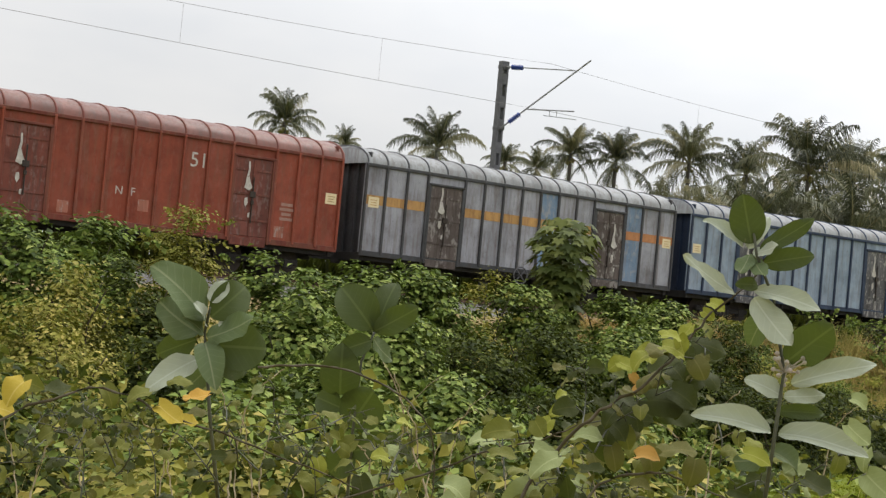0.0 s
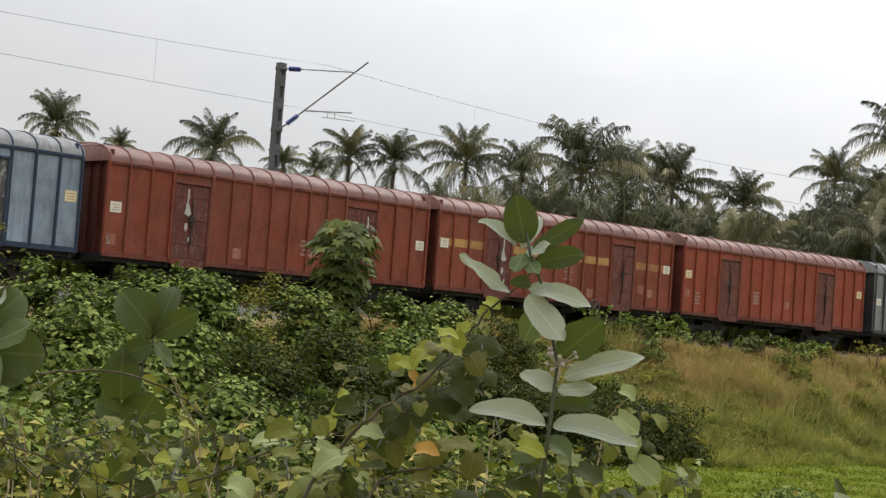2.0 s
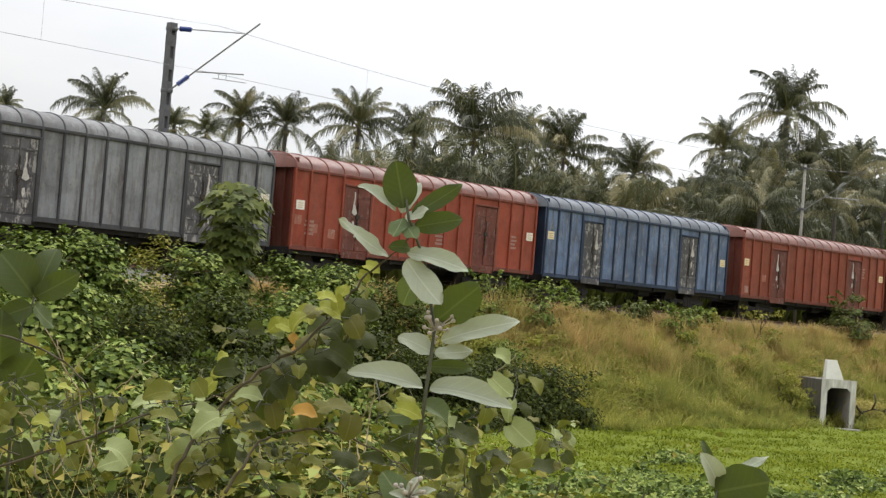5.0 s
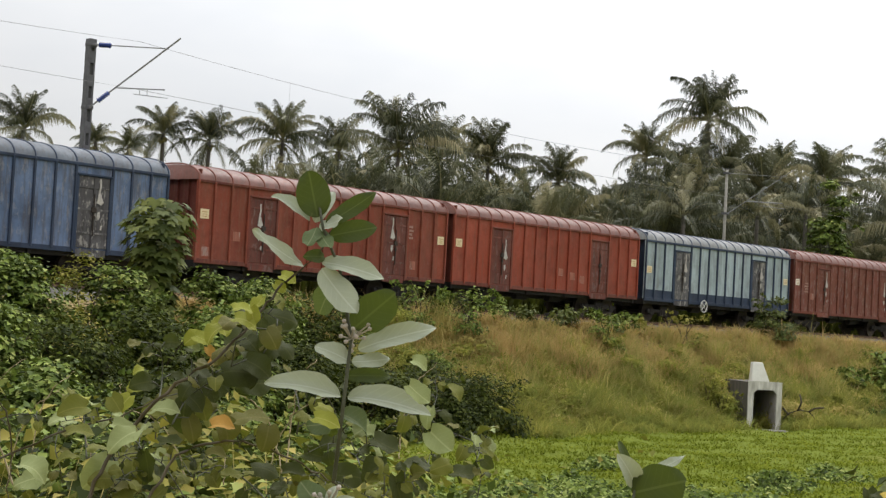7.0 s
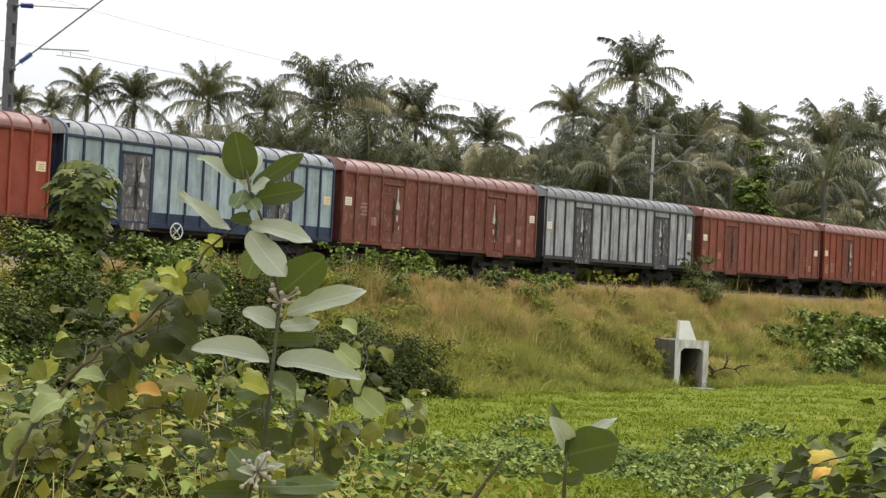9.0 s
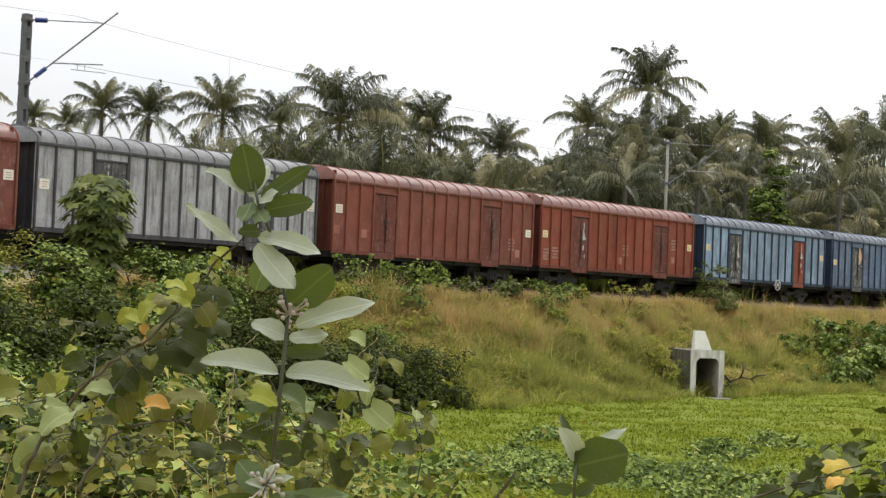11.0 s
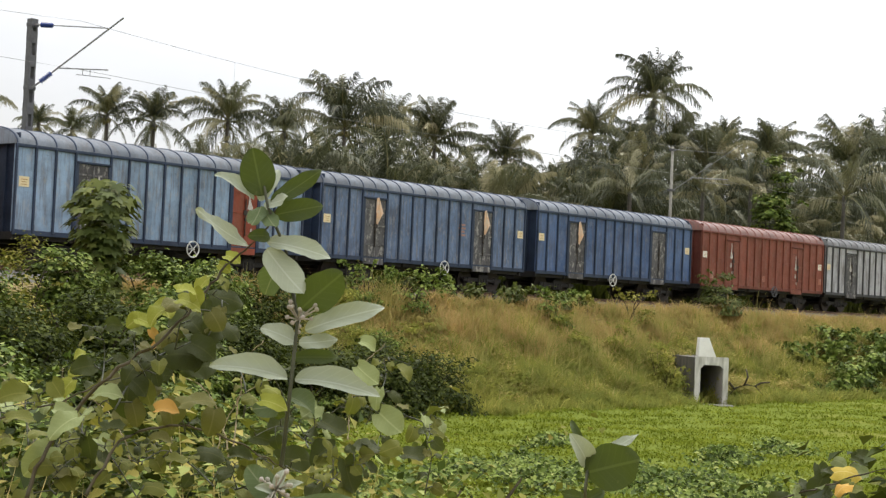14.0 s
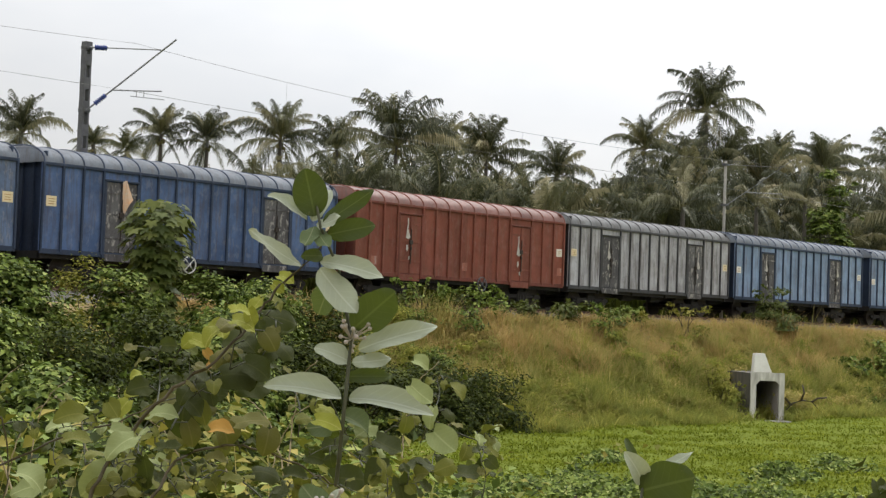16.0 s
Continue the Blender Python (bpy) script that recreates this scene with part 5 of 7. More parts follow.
def weeds(n, seed, name, label, mat, size, place_fn, hmax):
    r = np.random.default_rng(seed)
    X, Y = place_fn(n, r)
    clear = np.hypot(X - 63.7, Y - 31.85) > 1.75
    X, Y = X[clear], Y[clear]
    lump = 0.55 + 0.45 * np.sin(X * 1.9 + 1.3 * np.sin(Y * 1.4)) * np.sin(Y * 2.3 + 0.7 * np.sin(X * 1.1))
    P = np.stack([X, Y, land(X, Y) + 0.03 + r.random(len(X)) * (hmax - 0.03) * lump], -1)
    N = r.normal(size=P.shape) * 0.38 + [-0.2, -0.2, 0.85]
    N /= np.linalg.norm(N, axis=1, keepdims=True)
    V, Fq = leaf_cards(P, N, size, r)
    return tagged(link_mesh(name, mesh_np(name, V, Fq, mat)), label, "weeds", "", "stuff")


weeds(60000, 5, "field_weed", "low broad-leaved weeds carpeting the field", GRASS_GREEN, 0.07, field_area, 0.16)


def clumps_area(n, r):
    """Weed clumps standing in the near part of the field."""
    c = [(36.5, 55.5, 1.0), (38.0, 57.0, 0.8), (36.0, 58.6, 0.9), (35.0, 61.5, 1.1), (37.0, 62.8, 0.8), (39.5, 60.2, 0.7), (34.0, 57.4, 0.9), (33.0, 63.5, 1.0), (35.0, 65.0, 1.0),
         (34.5, 53.5, 0.9), (32.5, 51.5, 1.0), (42.0, 64.0, 0.7), (45.0, 58.0, 0.6), (31.0, 49.0, 0.8), (47.0, 66.0, 0.6)]
    k = r.integers(0, len(c), n)
    w = np.array([c[i][2] for i in k])
    d = np.array([c[i][0] for i in k]) + r.normal(size=n) * 1.0 * w
    a = np.radians(np.array([c[i][1] for i in k]) + r.normal(size=n) * 0.75 * w)
    return d * np.sin(a), d * np.cos(a)


weeds(16000, 6, "leafy_weed", "darker leafy weed clumps in the field", BUSH_LEAF, 0.10, clumps_area, 0.45)


def foot_area(n, r):
    d = r.uniform(5.5, 20, n)
    a = np.radians(r.uniform(18, 68, n))
    return d * np.sin(a), d * np.cos(a)


weeds(38000, 8, "slope_weed", "tangled leafy weeds on the slope below", BUSH_LEAF, 0.055, foot_area, 0.5)
tufts(3500, foot_area, GRASS_BANK, "slope_grass", "dry yellowish grass on the slope below", 0.3, 0.8, 0.006, 6, 9, 0.1, 0.9)

# undergrowth and low trees between the palms, with shade put into their leaf colour
def hedge(seed, s, o, w, h, mat, lv, size):
    p = on_track(s, o)
    bush("undergrowth_tree", "leafy undergrowth behind the railway, coloured dark for shade", p.x, p.y, w, w * 0.8, h, mat, lv, size, seed, 6, "tree", "undergrowth behind the railway")


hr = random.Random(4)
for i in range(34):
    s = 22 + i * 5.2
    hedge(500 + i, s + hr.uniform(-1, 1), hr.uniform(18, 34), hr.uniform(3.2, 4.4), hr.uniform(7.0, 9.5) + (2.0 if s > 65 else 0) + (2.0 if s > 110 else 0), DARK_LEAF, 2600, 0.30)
bush("broadleaf_tree", "bright green broad-leaved tree among the palms", 103.0, 47.2, 2.0, 1.7, 14.3, BUSH_LEAF, 7500, 0.24, 881, 8, "tree")


def clump_grass(n, seed, o0, o1, mat, name, label, h0, h1):
    """Taller clumps standing out of the grass."""
    r0 = np.random.default_rng(seed)
    cs, co_ = r0.uniform(38, 112, n), r0.uniform(o0, o1, n)

    def area(m, r):
        k = r.integers(0, n, m)
        s, o = cs[k] + r.normal(size=m) * 0.35, co_[k] + r.normal(size=m) * 0.3
        return (RAD + o) * np.sin(s / RAD), DIST - RAD + (RAD + o) * np.cos(s / RAD)
    tufts(n * 34, area, mat, name, label, h0, h1, 0.012, 5, seed, 0.1, 1.0)


clump_grass(120, 31, -9.4, -4.8, BANK_GREEN, "green_tussock", "darker green grass tussocks low on the bank", 0.6, 1.3)
clump_grass(70, 32, -7.5, -3.6, GRASS_BANK, "pale_tussock", "pale seeding tussocks on the bank", 0.8, 1.5)
clump_grass(45, 33, -6.5, -3.4, GRASS_TAN, "tan_tussock", "tan dry tussocks along the top of the bank", 0.7, 1.3)

# low brush scattered over the bank
qb = random.Random(77)
for i in range(30):
    p = on_track(qb.uniform(44, 88), qb.uniform(-9.3, -4.6))
    if math.hypot(p.x - 64.5, p.y - 32.0) < 2.0:
        continue
    mt_ = qb.choice([BANK_GREEN, GRASS_BANK, BANK_GREEN])
    bush("bank_brush", "low soft tangle of green herbs on the bank", p.x, p.y, qb.uniform(0.5, 1.1), qb.uniform(0.4, 0.7), qb.uniform(0.5, 1.0), mt_, 900, 0.085, 1200 + i, 4, group="thicket and bushes on the bank")
for i in range(9):      # feathery growth where the thicket meets the open bank
    p = on_track(qb.uniform(43.5, 50.5), qb.uniform(-6.8, -3.6))
    bush("bank_brush", "feathery olive-green brush at the end of the thicket", p.x, p.y, qb.uniform(0.5, 0.9), qb.uniform(0.5, 0.8), qb.uniform(0.9, 1.5), qb.choice([BANK_GREEN, BUSH_LEAF]), 1500, 0.07, 1300 + i, 9, group="thicket and bushes on the bank")
for x_, y_, h_ in ((62.9, 33.7, 1.5), (63.2, 34.3, 1.9)):      # grown up against the culvert's side
    bush("bank_brush", "green herbs grown up against the culvert", x_, y_, 0.55, 0.5, h_, BANK_GREEN, 900, 0.085, 1400 + int(y_ * 10), 4, group="thicket and bushes on the bank")

for i in range(12):     # leafy weeds at the edge of the ballast
    p = on_track(45 + i * 1.9 + qb.uniform(-0.7, 0.7), qb.uniform(-3.5, -2.9))
    bush("bank_weed", "small pale green weed beside the ballast", p.x, p.y, qb.uniform(0.35, 0.7), 0.4, qb.uniform(0.55, 1.15), qb.choice([BUSH_LEAF, TREE_LEAF, YELLOW_LEAF]), 420, 0.12, 1500 + i, 4, group="thicket and bushes on the bank")

# a bare fallen branch beside the culvert
bm = bmesh.new()
for pts in ([(0, 0, 0.1), (0.5, 0.1, 0.55), (1.0, 0.1, 0.7), (1.5, 0.2, 0.62), (2.0, 0.3, 0.15)], [(0.9, 0.1, 0.68), (1.0, 0.0, 1.05), (0.95, 0.1, 1.4)], [(1.45, 0.2, 0.62), (1.7, 0.1, 0.8), (2.1, 0.0, 0.85)], [(0.4, 0.1, 0.5), (0.2, 0.3, 0.8)]):
    tube(bm, pts, [0.055 - 0.009 * k for k in range(len(pts))], 6)
br = part("fallen_branch", bm, TWIG, None, "", pose(66.6, 32.6, float(land(66.6, 32.6)), 0, 0, -40), True)
tagged(br, "bare dead branch lying beside the culvert", "branch")


# shrubby weeds on the near slope, below the foreground creepers
sr = random.Random(61)
for i in range(20):
    az, d = radians(19 + i * 1.75), sr.uniform(5.0, 9.0)
    x, y = d * math.sin(az), d * math.cos(az)
    g = float(land(x, y))
    top = 3.8 - d * math.tan(radians(sr.uniform(3.0, 5.2) + (0.8 if i > 14 else 0)))
    k = sr.choice(["g", "g", "y", "d"])
    bush("slope_shrub", "small-leaved shrubby weed on the near slope", x, y, sr.uniform(0.5, 0.8), sr.uniform(0.5, 0.8), top - g,
         {"g": BUSH_LEAF, "y": YELLOW_LEAF, "d": DARK_LEAF}[k], 2600, sr.uniform(0.030, 0.048), 900 + i, 12, group="weeds on the near slope")

def verge_area(n, r):
    d = r.uniform(3.4, 6.0, n)
    a = np.radians(r.uniform(16, 52, n))
    return d * np.sin(a), d * np.cos(a)


tufts(1500, verge_area, GRASS_BANK, "verge_grass", "dry grass stalks at the edge of the bank", 0.35, 0.95, 0.003, 6, 19, 0.10, 0.9)
weeds(42000, 41, "bank_herb", "small-leaved herbs among the bank grass", GRASS_BANK, 0.085, bank_area(-9.5, -3.3), 0.6)
weeds(30000, 42, "bank_green_herb", "small green herbs low on the bank", BANK_GREEN, 0.09, bank_area(-9.8, -5.2), 0.65)
# scrub that closes the view under the wagons with painted shade
tufts(6500, bank_area(3.4, 6.0, -5, 150), SCRUB, "scrub", "scrubby growth behind the track, coloured dark as the shade under wagons", 1.8, 2.9, 0.10, 6, 12, 0.3, 0.5, patchy=False)
# ---- plants close to the camera ----
def big_leaf_material(name, base, vein, rough=0.68):
    """A felted leaf with a pale midrib and side veins."""
    m, nt, b = material(name)
    co = nt.nodes.new("ShaderNodeTexCoord")
    sp = nt.nodes.new("ShaderNodeSeparateXYZ")
    nt.links.new(co.outputs["Object"], sp.inputs[0])
    ay = calc(nt, "ABSOLUTE", sp.outputs[1])
    rib = ramp(nt, ay, [(0.0, (1, 1, 1)), (0.022, (0.8, 0.8, 0.8)), (0.035, (0, 0, 0))])
    wave = calc(nt, "SINE", calc(nt, "MULTIPLY", calc(nt, "SUBTRACT", sp.outputs[0], calc(nt, "MULTIPLY", ay, 0.55)), 44.0))
    side = ramp(nt, wave, [(0.86, (0, 0, 0)), (1.0, (0.5, 0.5, 0.5))])
    mot = noise_of(nt, 5.0, 5, 0.6, shift=True)
    fine = noise_of(nt, 60.0, 3, 0.6)
    info = nt.nodes.new("ShaderNodeObjectInfo")
    col = blend(nt, calc(nt, "MULTIPLY", info.outputs["Random"], 0.5), base, tuple(c * 0.72 for c in base))
    col = blend(nt, calc(nt, "MULTIPLY", mot, 0.55), col, tuple(c * 0.70 + 0.008 for c in base))
    spots = ramp(nt, noise_of(nt, 9.0, 4, 0.7, shift=True), [(0.66, (0, 0, 0)), (0.74, (1, 1, 1))])
    col = blend(nt, calc(nt, "MULTIPLY", spots, 0.35), col, (0.20, 0.17, 0.07))
    col = blend(nt, rib, col, vein)
    col = blend(nt, calc(nt, "MULTIPLY", side, 0.5), col, vein)
    nt.links.new(col, b.inputs["Base Color"])
    b.inputs["Roughness"].default_value = rough
    b.inputs["Specular IOR Level"].default_value = 0.18
    bump(nt, b, calc(nt, "ADD", calc(nt, "MULTIPLY", side, -0.4), fine), 0.25, 0.004)
    tr = nt.nodes.new("ShaderNodeBsdfTranslucent")
    nt.links.new(blend(nt, 0.5, col, (0.22, 0.30, 0.03)), tr.inputs["Color"])
    mx = node(nt, "ShaderNodeMixShader", Fac=0.18)
    nt.links.new(b.outputs[0], mx.inputs[1])
    nt.links.new(tr.outputs[0], mx.inputs[2])
    nt.links.new(mx.outputs[0], nt.nodes["Material Output"].inputs["Surface"])
    return m


BUD = solid("pale_pinkish_bud", (0.42, 0.36, 0.33), (0.30, 0.30, 0.22), 0.8, scale=30)
TONES = {
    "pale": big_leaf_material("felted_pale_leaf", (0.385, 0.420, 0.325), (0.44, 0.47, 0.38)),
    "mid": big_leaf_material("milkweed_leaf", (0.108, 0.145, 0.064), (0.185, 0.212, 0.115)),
    # leaves seen against the light: their shade is put into the base colour
    "dark": big_leaf_material("backlit_milkweed_leaf", (0.048, 0.066, 0.018), (0.075, 0.095, 0.032)),
}
HEARTS = {
    "green": big_leaf_material("creeper_heart_leaf", (0.137, 0.142, 0.024), (0.171, 0.172, 0.038)),
    "pale": big_leaf_material("pale_creeper_heart_leaf", (0.275, 0.315, 0.130), (0.335, 0.370, 0.175)),
    "olive": big_leaf_material("olive_creeper_heart_leaf", (0.112, 0.105, 0.022), (0.139, 0.125, 0.038)),
    # same heart leaf, with the shade inside the creeper put into its colour
    "shade": big_leaf_material("shaded_heart_leaf", (0.039, 0.047, 0.009), (0.059, 0.066, 0.017)),
    "yellow": big_leaf_material("yellow_green_heart_leaf", (0.262, 0.275, 0.035), (0.32, 0.32, 0.085)),
    "yellow2": big_leaf_material("yellowed_heart_leaf", (0.455, 0.340, 0.043), (0.501, 0.383, 0.101)),
    "orange": big_leaf_material("withered_orange_leaf", (0.492, 0.270, 0.060), (0.385, 0.240, 0.068)),
    "orange2": big_leaf_material("orange_yellow_heart_leaf", (0.589, 0.340, 0.060), (0.556, 0.380, 0.119)),
}


def blade(outline, fold, curl, wave, steps=14, name="leaf"):
    """A leaf 1 long and about 1 wide: outline gives the half width along its length."""
    V, Fq = [], []
    cols = (-1, -0.55, 0, 0.55, 1)
    for i in range(steps + 1):
        s = 0.5 - 0.5 * math.cos(math.pi * i / steps)
        for c in cols:
            hw = outline(s)
            V.append((s - 0.06 * abs(c) * 0, c * hw, fold * abs(c) * hw + curl * (s - 0.4) ** 2 * -1 + wave * (math.sin(s * 9 + c * 2) + 0.5 * math.sin(s * 21 + c * 5)) * abs(c)))
    for i in range(steps):
        for j in range(4):
            a = i * 5 + j
            Fq.append((a, a + 5, a + 6, a + 1))
    return V, Fq


def broad(s):
    """Half width of a blunt oval leaf."""
    u = s ** 0.9
    return max(0.012, 0.5 * max(0.0, 1 - (2 * u - 1) ** 2) ** 0.60)


def heart_half(s):
    """Half width of a rounded heart-shaped leaf."""
    if s < 0.34:
        return 0.5 * math.sin(math.pi / 2 * (0.30 + 0.70 * s / 0.34))
    return max(0.004, 0.5 * max(0.0, 1 - ((s - 0.34) / 0.66) ** 2.0) ** 0.62)


LEAF_SHAPES = [(broad, 0.22, 0.35, 0.045), (broad, 0.10, -0.3, 0.06), (broad, 0.40, 0.6, 0.03)]
HEART_SHAPES = [(heart_half, 0.25, 0.6, 0.06), (heart_half, 0.10, 0.35, 0.07), (heart_half, 0.45, 0.8, 0.05), (heart_half, -0.2, 0.7, 0.06), (heart_half, 0.3, -0.2, 0.07)]
LEAF_MESHES = {}


def leaf_data(shapes, k, mat, name):
    key = (name, k, mat.name)
    if key not in LEAF_MESHES:
        V, Fq = blade(*shapes[k])
        if shapes is HEART_SHAPES:      # lobes behind the stalk
            V = [(x - 0.16 * (1 - min(1, x / 0.25)) * min(1, abs(y) / 0.25), y, z) for x, y, z in V]
        LEAF_MESHES[key] = mesh_np(name, V, Fq, mat, True)
    return LEAF_MESHES[key]


front = random.Random(21)


def set_leaf(parent, mesh, at, to, face, width):
    """Lays a unit leaf from one place to another, with its face turned as given."""
    at, to = Vector(at), Vector(to)
    x = to - at
    ln = x.length
    x.normalize()
    z = Vector(face)
    z = (z - x * z.dot(x)).normalized()
    y = z.cross(x)
    ob = new("leaf", mesh)
    ob.parent = parent
    m = Matrix((x, y, z)).transposed().to_4x4()
    m.translation = at
    ob.matrix_basis = m @ Matrix.Diagonal((ln, width, (ln + width) / 2, 1))
    return ob


def milkweed(name, label, x, y, z, turn, stem, buds=()):
    """A milkweed: one green stem; its own x runs across, y away, z up."""
    t = thing(name, pose(x, y, z, 0, 0, turn), label, "plant", "milkweeds on the bank")
    bm = bmesh.new()
    pts = [Vector((u, 0.02 * math.sin(k * 2.1), v)) for k, (u, v) in enumerate(stem)]
    fine = []
    for a, b in zip(pts, pts[1:]):
        fine += [a.lerp(b, q / 4) for q in range(4)]
    fine.append(pts[-1])
    tube(bm, fine, [0.0044 - 0.0022 * k / len(fine) for k in range(len(fine))], 8)
    part("stem", bm, STEM_GREEN, t, soft=True)
    for k in range(18 * len(buds)):
        top = pts[buds[k // 18]]
        bm = bmesh.new()
        a = front.uniform(0, 6.28)
        c = top + Vector((front.uniform(0.012, 0.036) * math.cos(a), 0.03 * math.sin(a) - 0.02, front.uniform(-0.025, 0.035)))
        bmesh.ops.create_uvsphere(bm, u_segments=8, v_segments=6, radius=0.0042, matrix=Matrix.Translation(c))
        rod(bm, top, c, 0.0016, n=5)
        part("bud", bm, BUD, t, "small pale bud")
    return t


def big_leaf(t, au, av, bu, bv, deep, width, tone):
    k = front.randrange(3)
    face = Vector((front.uniform(-0.25, 0.25), -0.85, 0.55 + front.uniform(-0.25, 0.2)))
    # the leaves painted as backlit stand upright, facing the viewer
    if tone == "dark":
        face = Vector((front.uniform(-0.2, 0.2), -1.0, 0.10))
    if deep > 0.03:
        face.y *= 0.8
    return set_leaf(t, leaf_data(LEAF_SHAPES, k, TONES[tone], "leaf"), (au, 0, av), (bu, deep, bv), face, width)


def creeper(label, x, y, z, turn, pts, r, mat):
    t = thing("creeper_vine" if mat is not DRY_STEM else "dead_creeper", pose(x, y, z, 0, 0, turn), label, "creeper" if mat is not DRY_STEM else "dead creeper", "creepers on the bank")
    bm = bmesh.new()
    P = [Vector((u, 0.03 * math.sin(k * 1.7), v)) for k, (u, v) in enumerate(pts)]
    fine = []
    for i in range(len(P) - 1):
        p0, p1, p2, p3 = P[max(i - 1, 0)], P[i], P[i + 1], P[min(i + 2, len(P) - 1)]
        for q in range(6):
            s = q / 6
            fine.append(0.5 * (2 * p1 + (p2 - p0) * s + (2 * p0 - 5 * p1 + 4 * p2 - p3) * s * s + (3 * p1 - p0 - 3 * p2 + p3) * s ** 3))
    fine.append(P[-1])
    fine = [f + Vector((front.uniform(-1, 1), front.uniform(-1, 1), front.uniform(-1, 1))) * 0.004 for f in fine]
    tube(bm, fine, [0.72 * r * (1 - 0.6 * k / len(fine)) for k in range(len(fine))], 6)
    part("vine_stem", bm, mat, t, soft=True)
    return t


def heart(t, u, v, width, tone):
    """One heart-shaped leaf hanging about (u, v)."""
    a = front.uniform(-0.9, 0.9) + front.choice((0, math.pi, -math.pi / 2))
    d = Vector((math.cos(a), front.uniform(-0.6, 0.1), math.sin(a) * 0.5 - 0.30)).normalized()
    # shade-toned leaves sit further back, as a painted dark interior
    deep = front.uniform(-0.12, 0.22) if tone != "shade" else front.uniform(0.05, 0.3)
    c = Vector((u, deep, v))
    face = Vector((front.uniform(-0.8, 0.8), -0.7, front.uniform(0.3, 2.0)))
    ln = width * front.uniform(0.95, 1.25)
    return set_leaf(t, leaf_data(HEART_SHAPES, front.randrange(5), HEARTS[tone], "leaf"), c - d * ln * 0.4, c + d * ln * 0.6, face, width * front.uniform(0.85, 1.1))



def runner(t, pts, r, tones, n, size, deep, seed):
    """A side shoot of the creeper: a wiry stem, leaf stalks and leaves that get smaller to its tip."""
    q = random.Random(seed)
    bm = bmesh.new()
    P = [Vector((u, deep + 0.05 * math.sin(k * 1.9 + seed), v)) for k, (u, v) in enumerate(pts)]
    fine = []
    for i in range(len(P) - 1):
        p0, p1, p2, p3 = P[max(i - 1, 0)], P[i], P[i + 1], P[min(i + 2, len(P) - 1)]
        for k in range(6):
            s = k / 6
            fine.append(0.5 * (2 * p1 + (p2 - p0) * s + (2 * p0 - 5 * p1 + 4 * p2 - p3) * s * s + (3 * p1 - p0 - 3 * p2 + p3) * s ** 3))
    fine.append(P[-1])
    tube(bm, fine, [0.55 * r * (1 - 0.65 * k / len(fine)) for k in range(len(fine))], 6)
    side = 1
    for k in range(n):
        f = (k + q.uniform(0.2, 0.8)) / n
        i = min(int(f * (len(fine) - 1)), len(fine) - 2)
        p, along = fine[i], (fine[i + 1] - fine[i]).normalized()
        side = -side
        out = Vector((-along.z * side, q.uniform(-0.9, 0.3), along.x * side)).normalized()
        w = size * (1.0 - 0.55 * f) * q.uniform(0.55, 1.2)
        stalk = (out * 0.8 + along * 0.3 + Vector((0, 0, 0.25))).normalized()
        b = p + stalk * w * q.uniform(0.5, 1.0)
        rod(bm, p, b, 0.0013, n=5)
        d = (out * 0.9 + Vector((q.uniform(-0.5, 0.5), -0.3, -q.uniform(0.1, 0.8)))).normalized()
        face = Vector((q.uniform(-0.7, 0.7), -q.uniform(0.2, 0.9), q.uniform(0.3, 1.6)))
        set_leaf(t, leaf_data(HEART_SHAPES, q.randrange(5), HEARTS[q.choice(tones)], "leaf"), b, b + d * w * q.uniform(0.95, 1.25), face, w * q.uniform(0.85, 1.15))
    part("side_shoot", bm, STEM_GREEN, t, soft=True)



main = milkweed("milkweed_plant", "grey-green milkweed with broad felted leaves and small buds", 2.210, 1.941, 3.488, -48.4, [(0, -1.39), (-0.000, 0.000), (0.008, 0.125), (0.017, 0.271), (-0.010, 0.395), (-0.047, 0.472), (-0.057, 0.518)], (3,))
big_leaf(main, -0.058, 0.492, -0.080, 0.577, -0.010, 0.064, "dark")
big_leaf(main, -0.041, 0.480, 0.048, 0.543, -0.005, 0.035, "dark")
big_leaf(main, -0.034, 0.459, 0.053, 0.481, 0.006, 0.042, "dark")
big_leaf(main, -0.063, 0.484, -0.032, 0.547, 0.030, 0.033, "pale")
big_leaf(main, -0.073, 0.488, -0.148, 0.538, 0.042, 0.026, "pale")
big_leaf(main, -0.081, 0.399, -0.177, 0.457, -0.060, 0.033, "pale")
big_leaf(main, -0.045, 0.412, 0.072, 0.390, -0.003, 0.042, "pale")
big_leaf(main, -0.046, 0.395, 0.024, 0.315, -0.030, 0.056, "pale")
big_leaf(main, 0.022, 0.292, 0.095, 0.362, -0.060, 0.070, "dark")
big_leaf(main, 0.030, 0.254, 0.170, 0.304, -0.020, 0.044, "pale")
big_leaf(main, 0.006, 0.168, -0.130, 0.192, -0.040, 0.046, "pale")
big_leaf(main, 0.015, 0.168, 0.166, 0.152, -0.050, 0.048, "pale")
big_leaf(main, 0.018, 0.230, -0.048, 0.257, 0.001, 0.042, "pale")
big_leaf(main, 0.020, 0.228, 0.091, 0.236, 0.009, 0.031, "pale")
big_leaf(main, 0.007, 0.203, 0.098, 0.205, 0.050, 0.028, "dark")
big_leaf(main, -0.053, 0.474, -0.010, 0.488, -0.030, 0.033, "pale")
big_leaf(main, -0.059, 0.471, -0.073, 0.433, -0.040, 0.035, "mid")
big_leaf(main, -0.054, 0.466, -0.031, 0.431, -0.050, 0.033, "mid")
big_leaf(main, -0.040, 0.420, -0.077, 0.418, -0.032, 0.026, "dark")
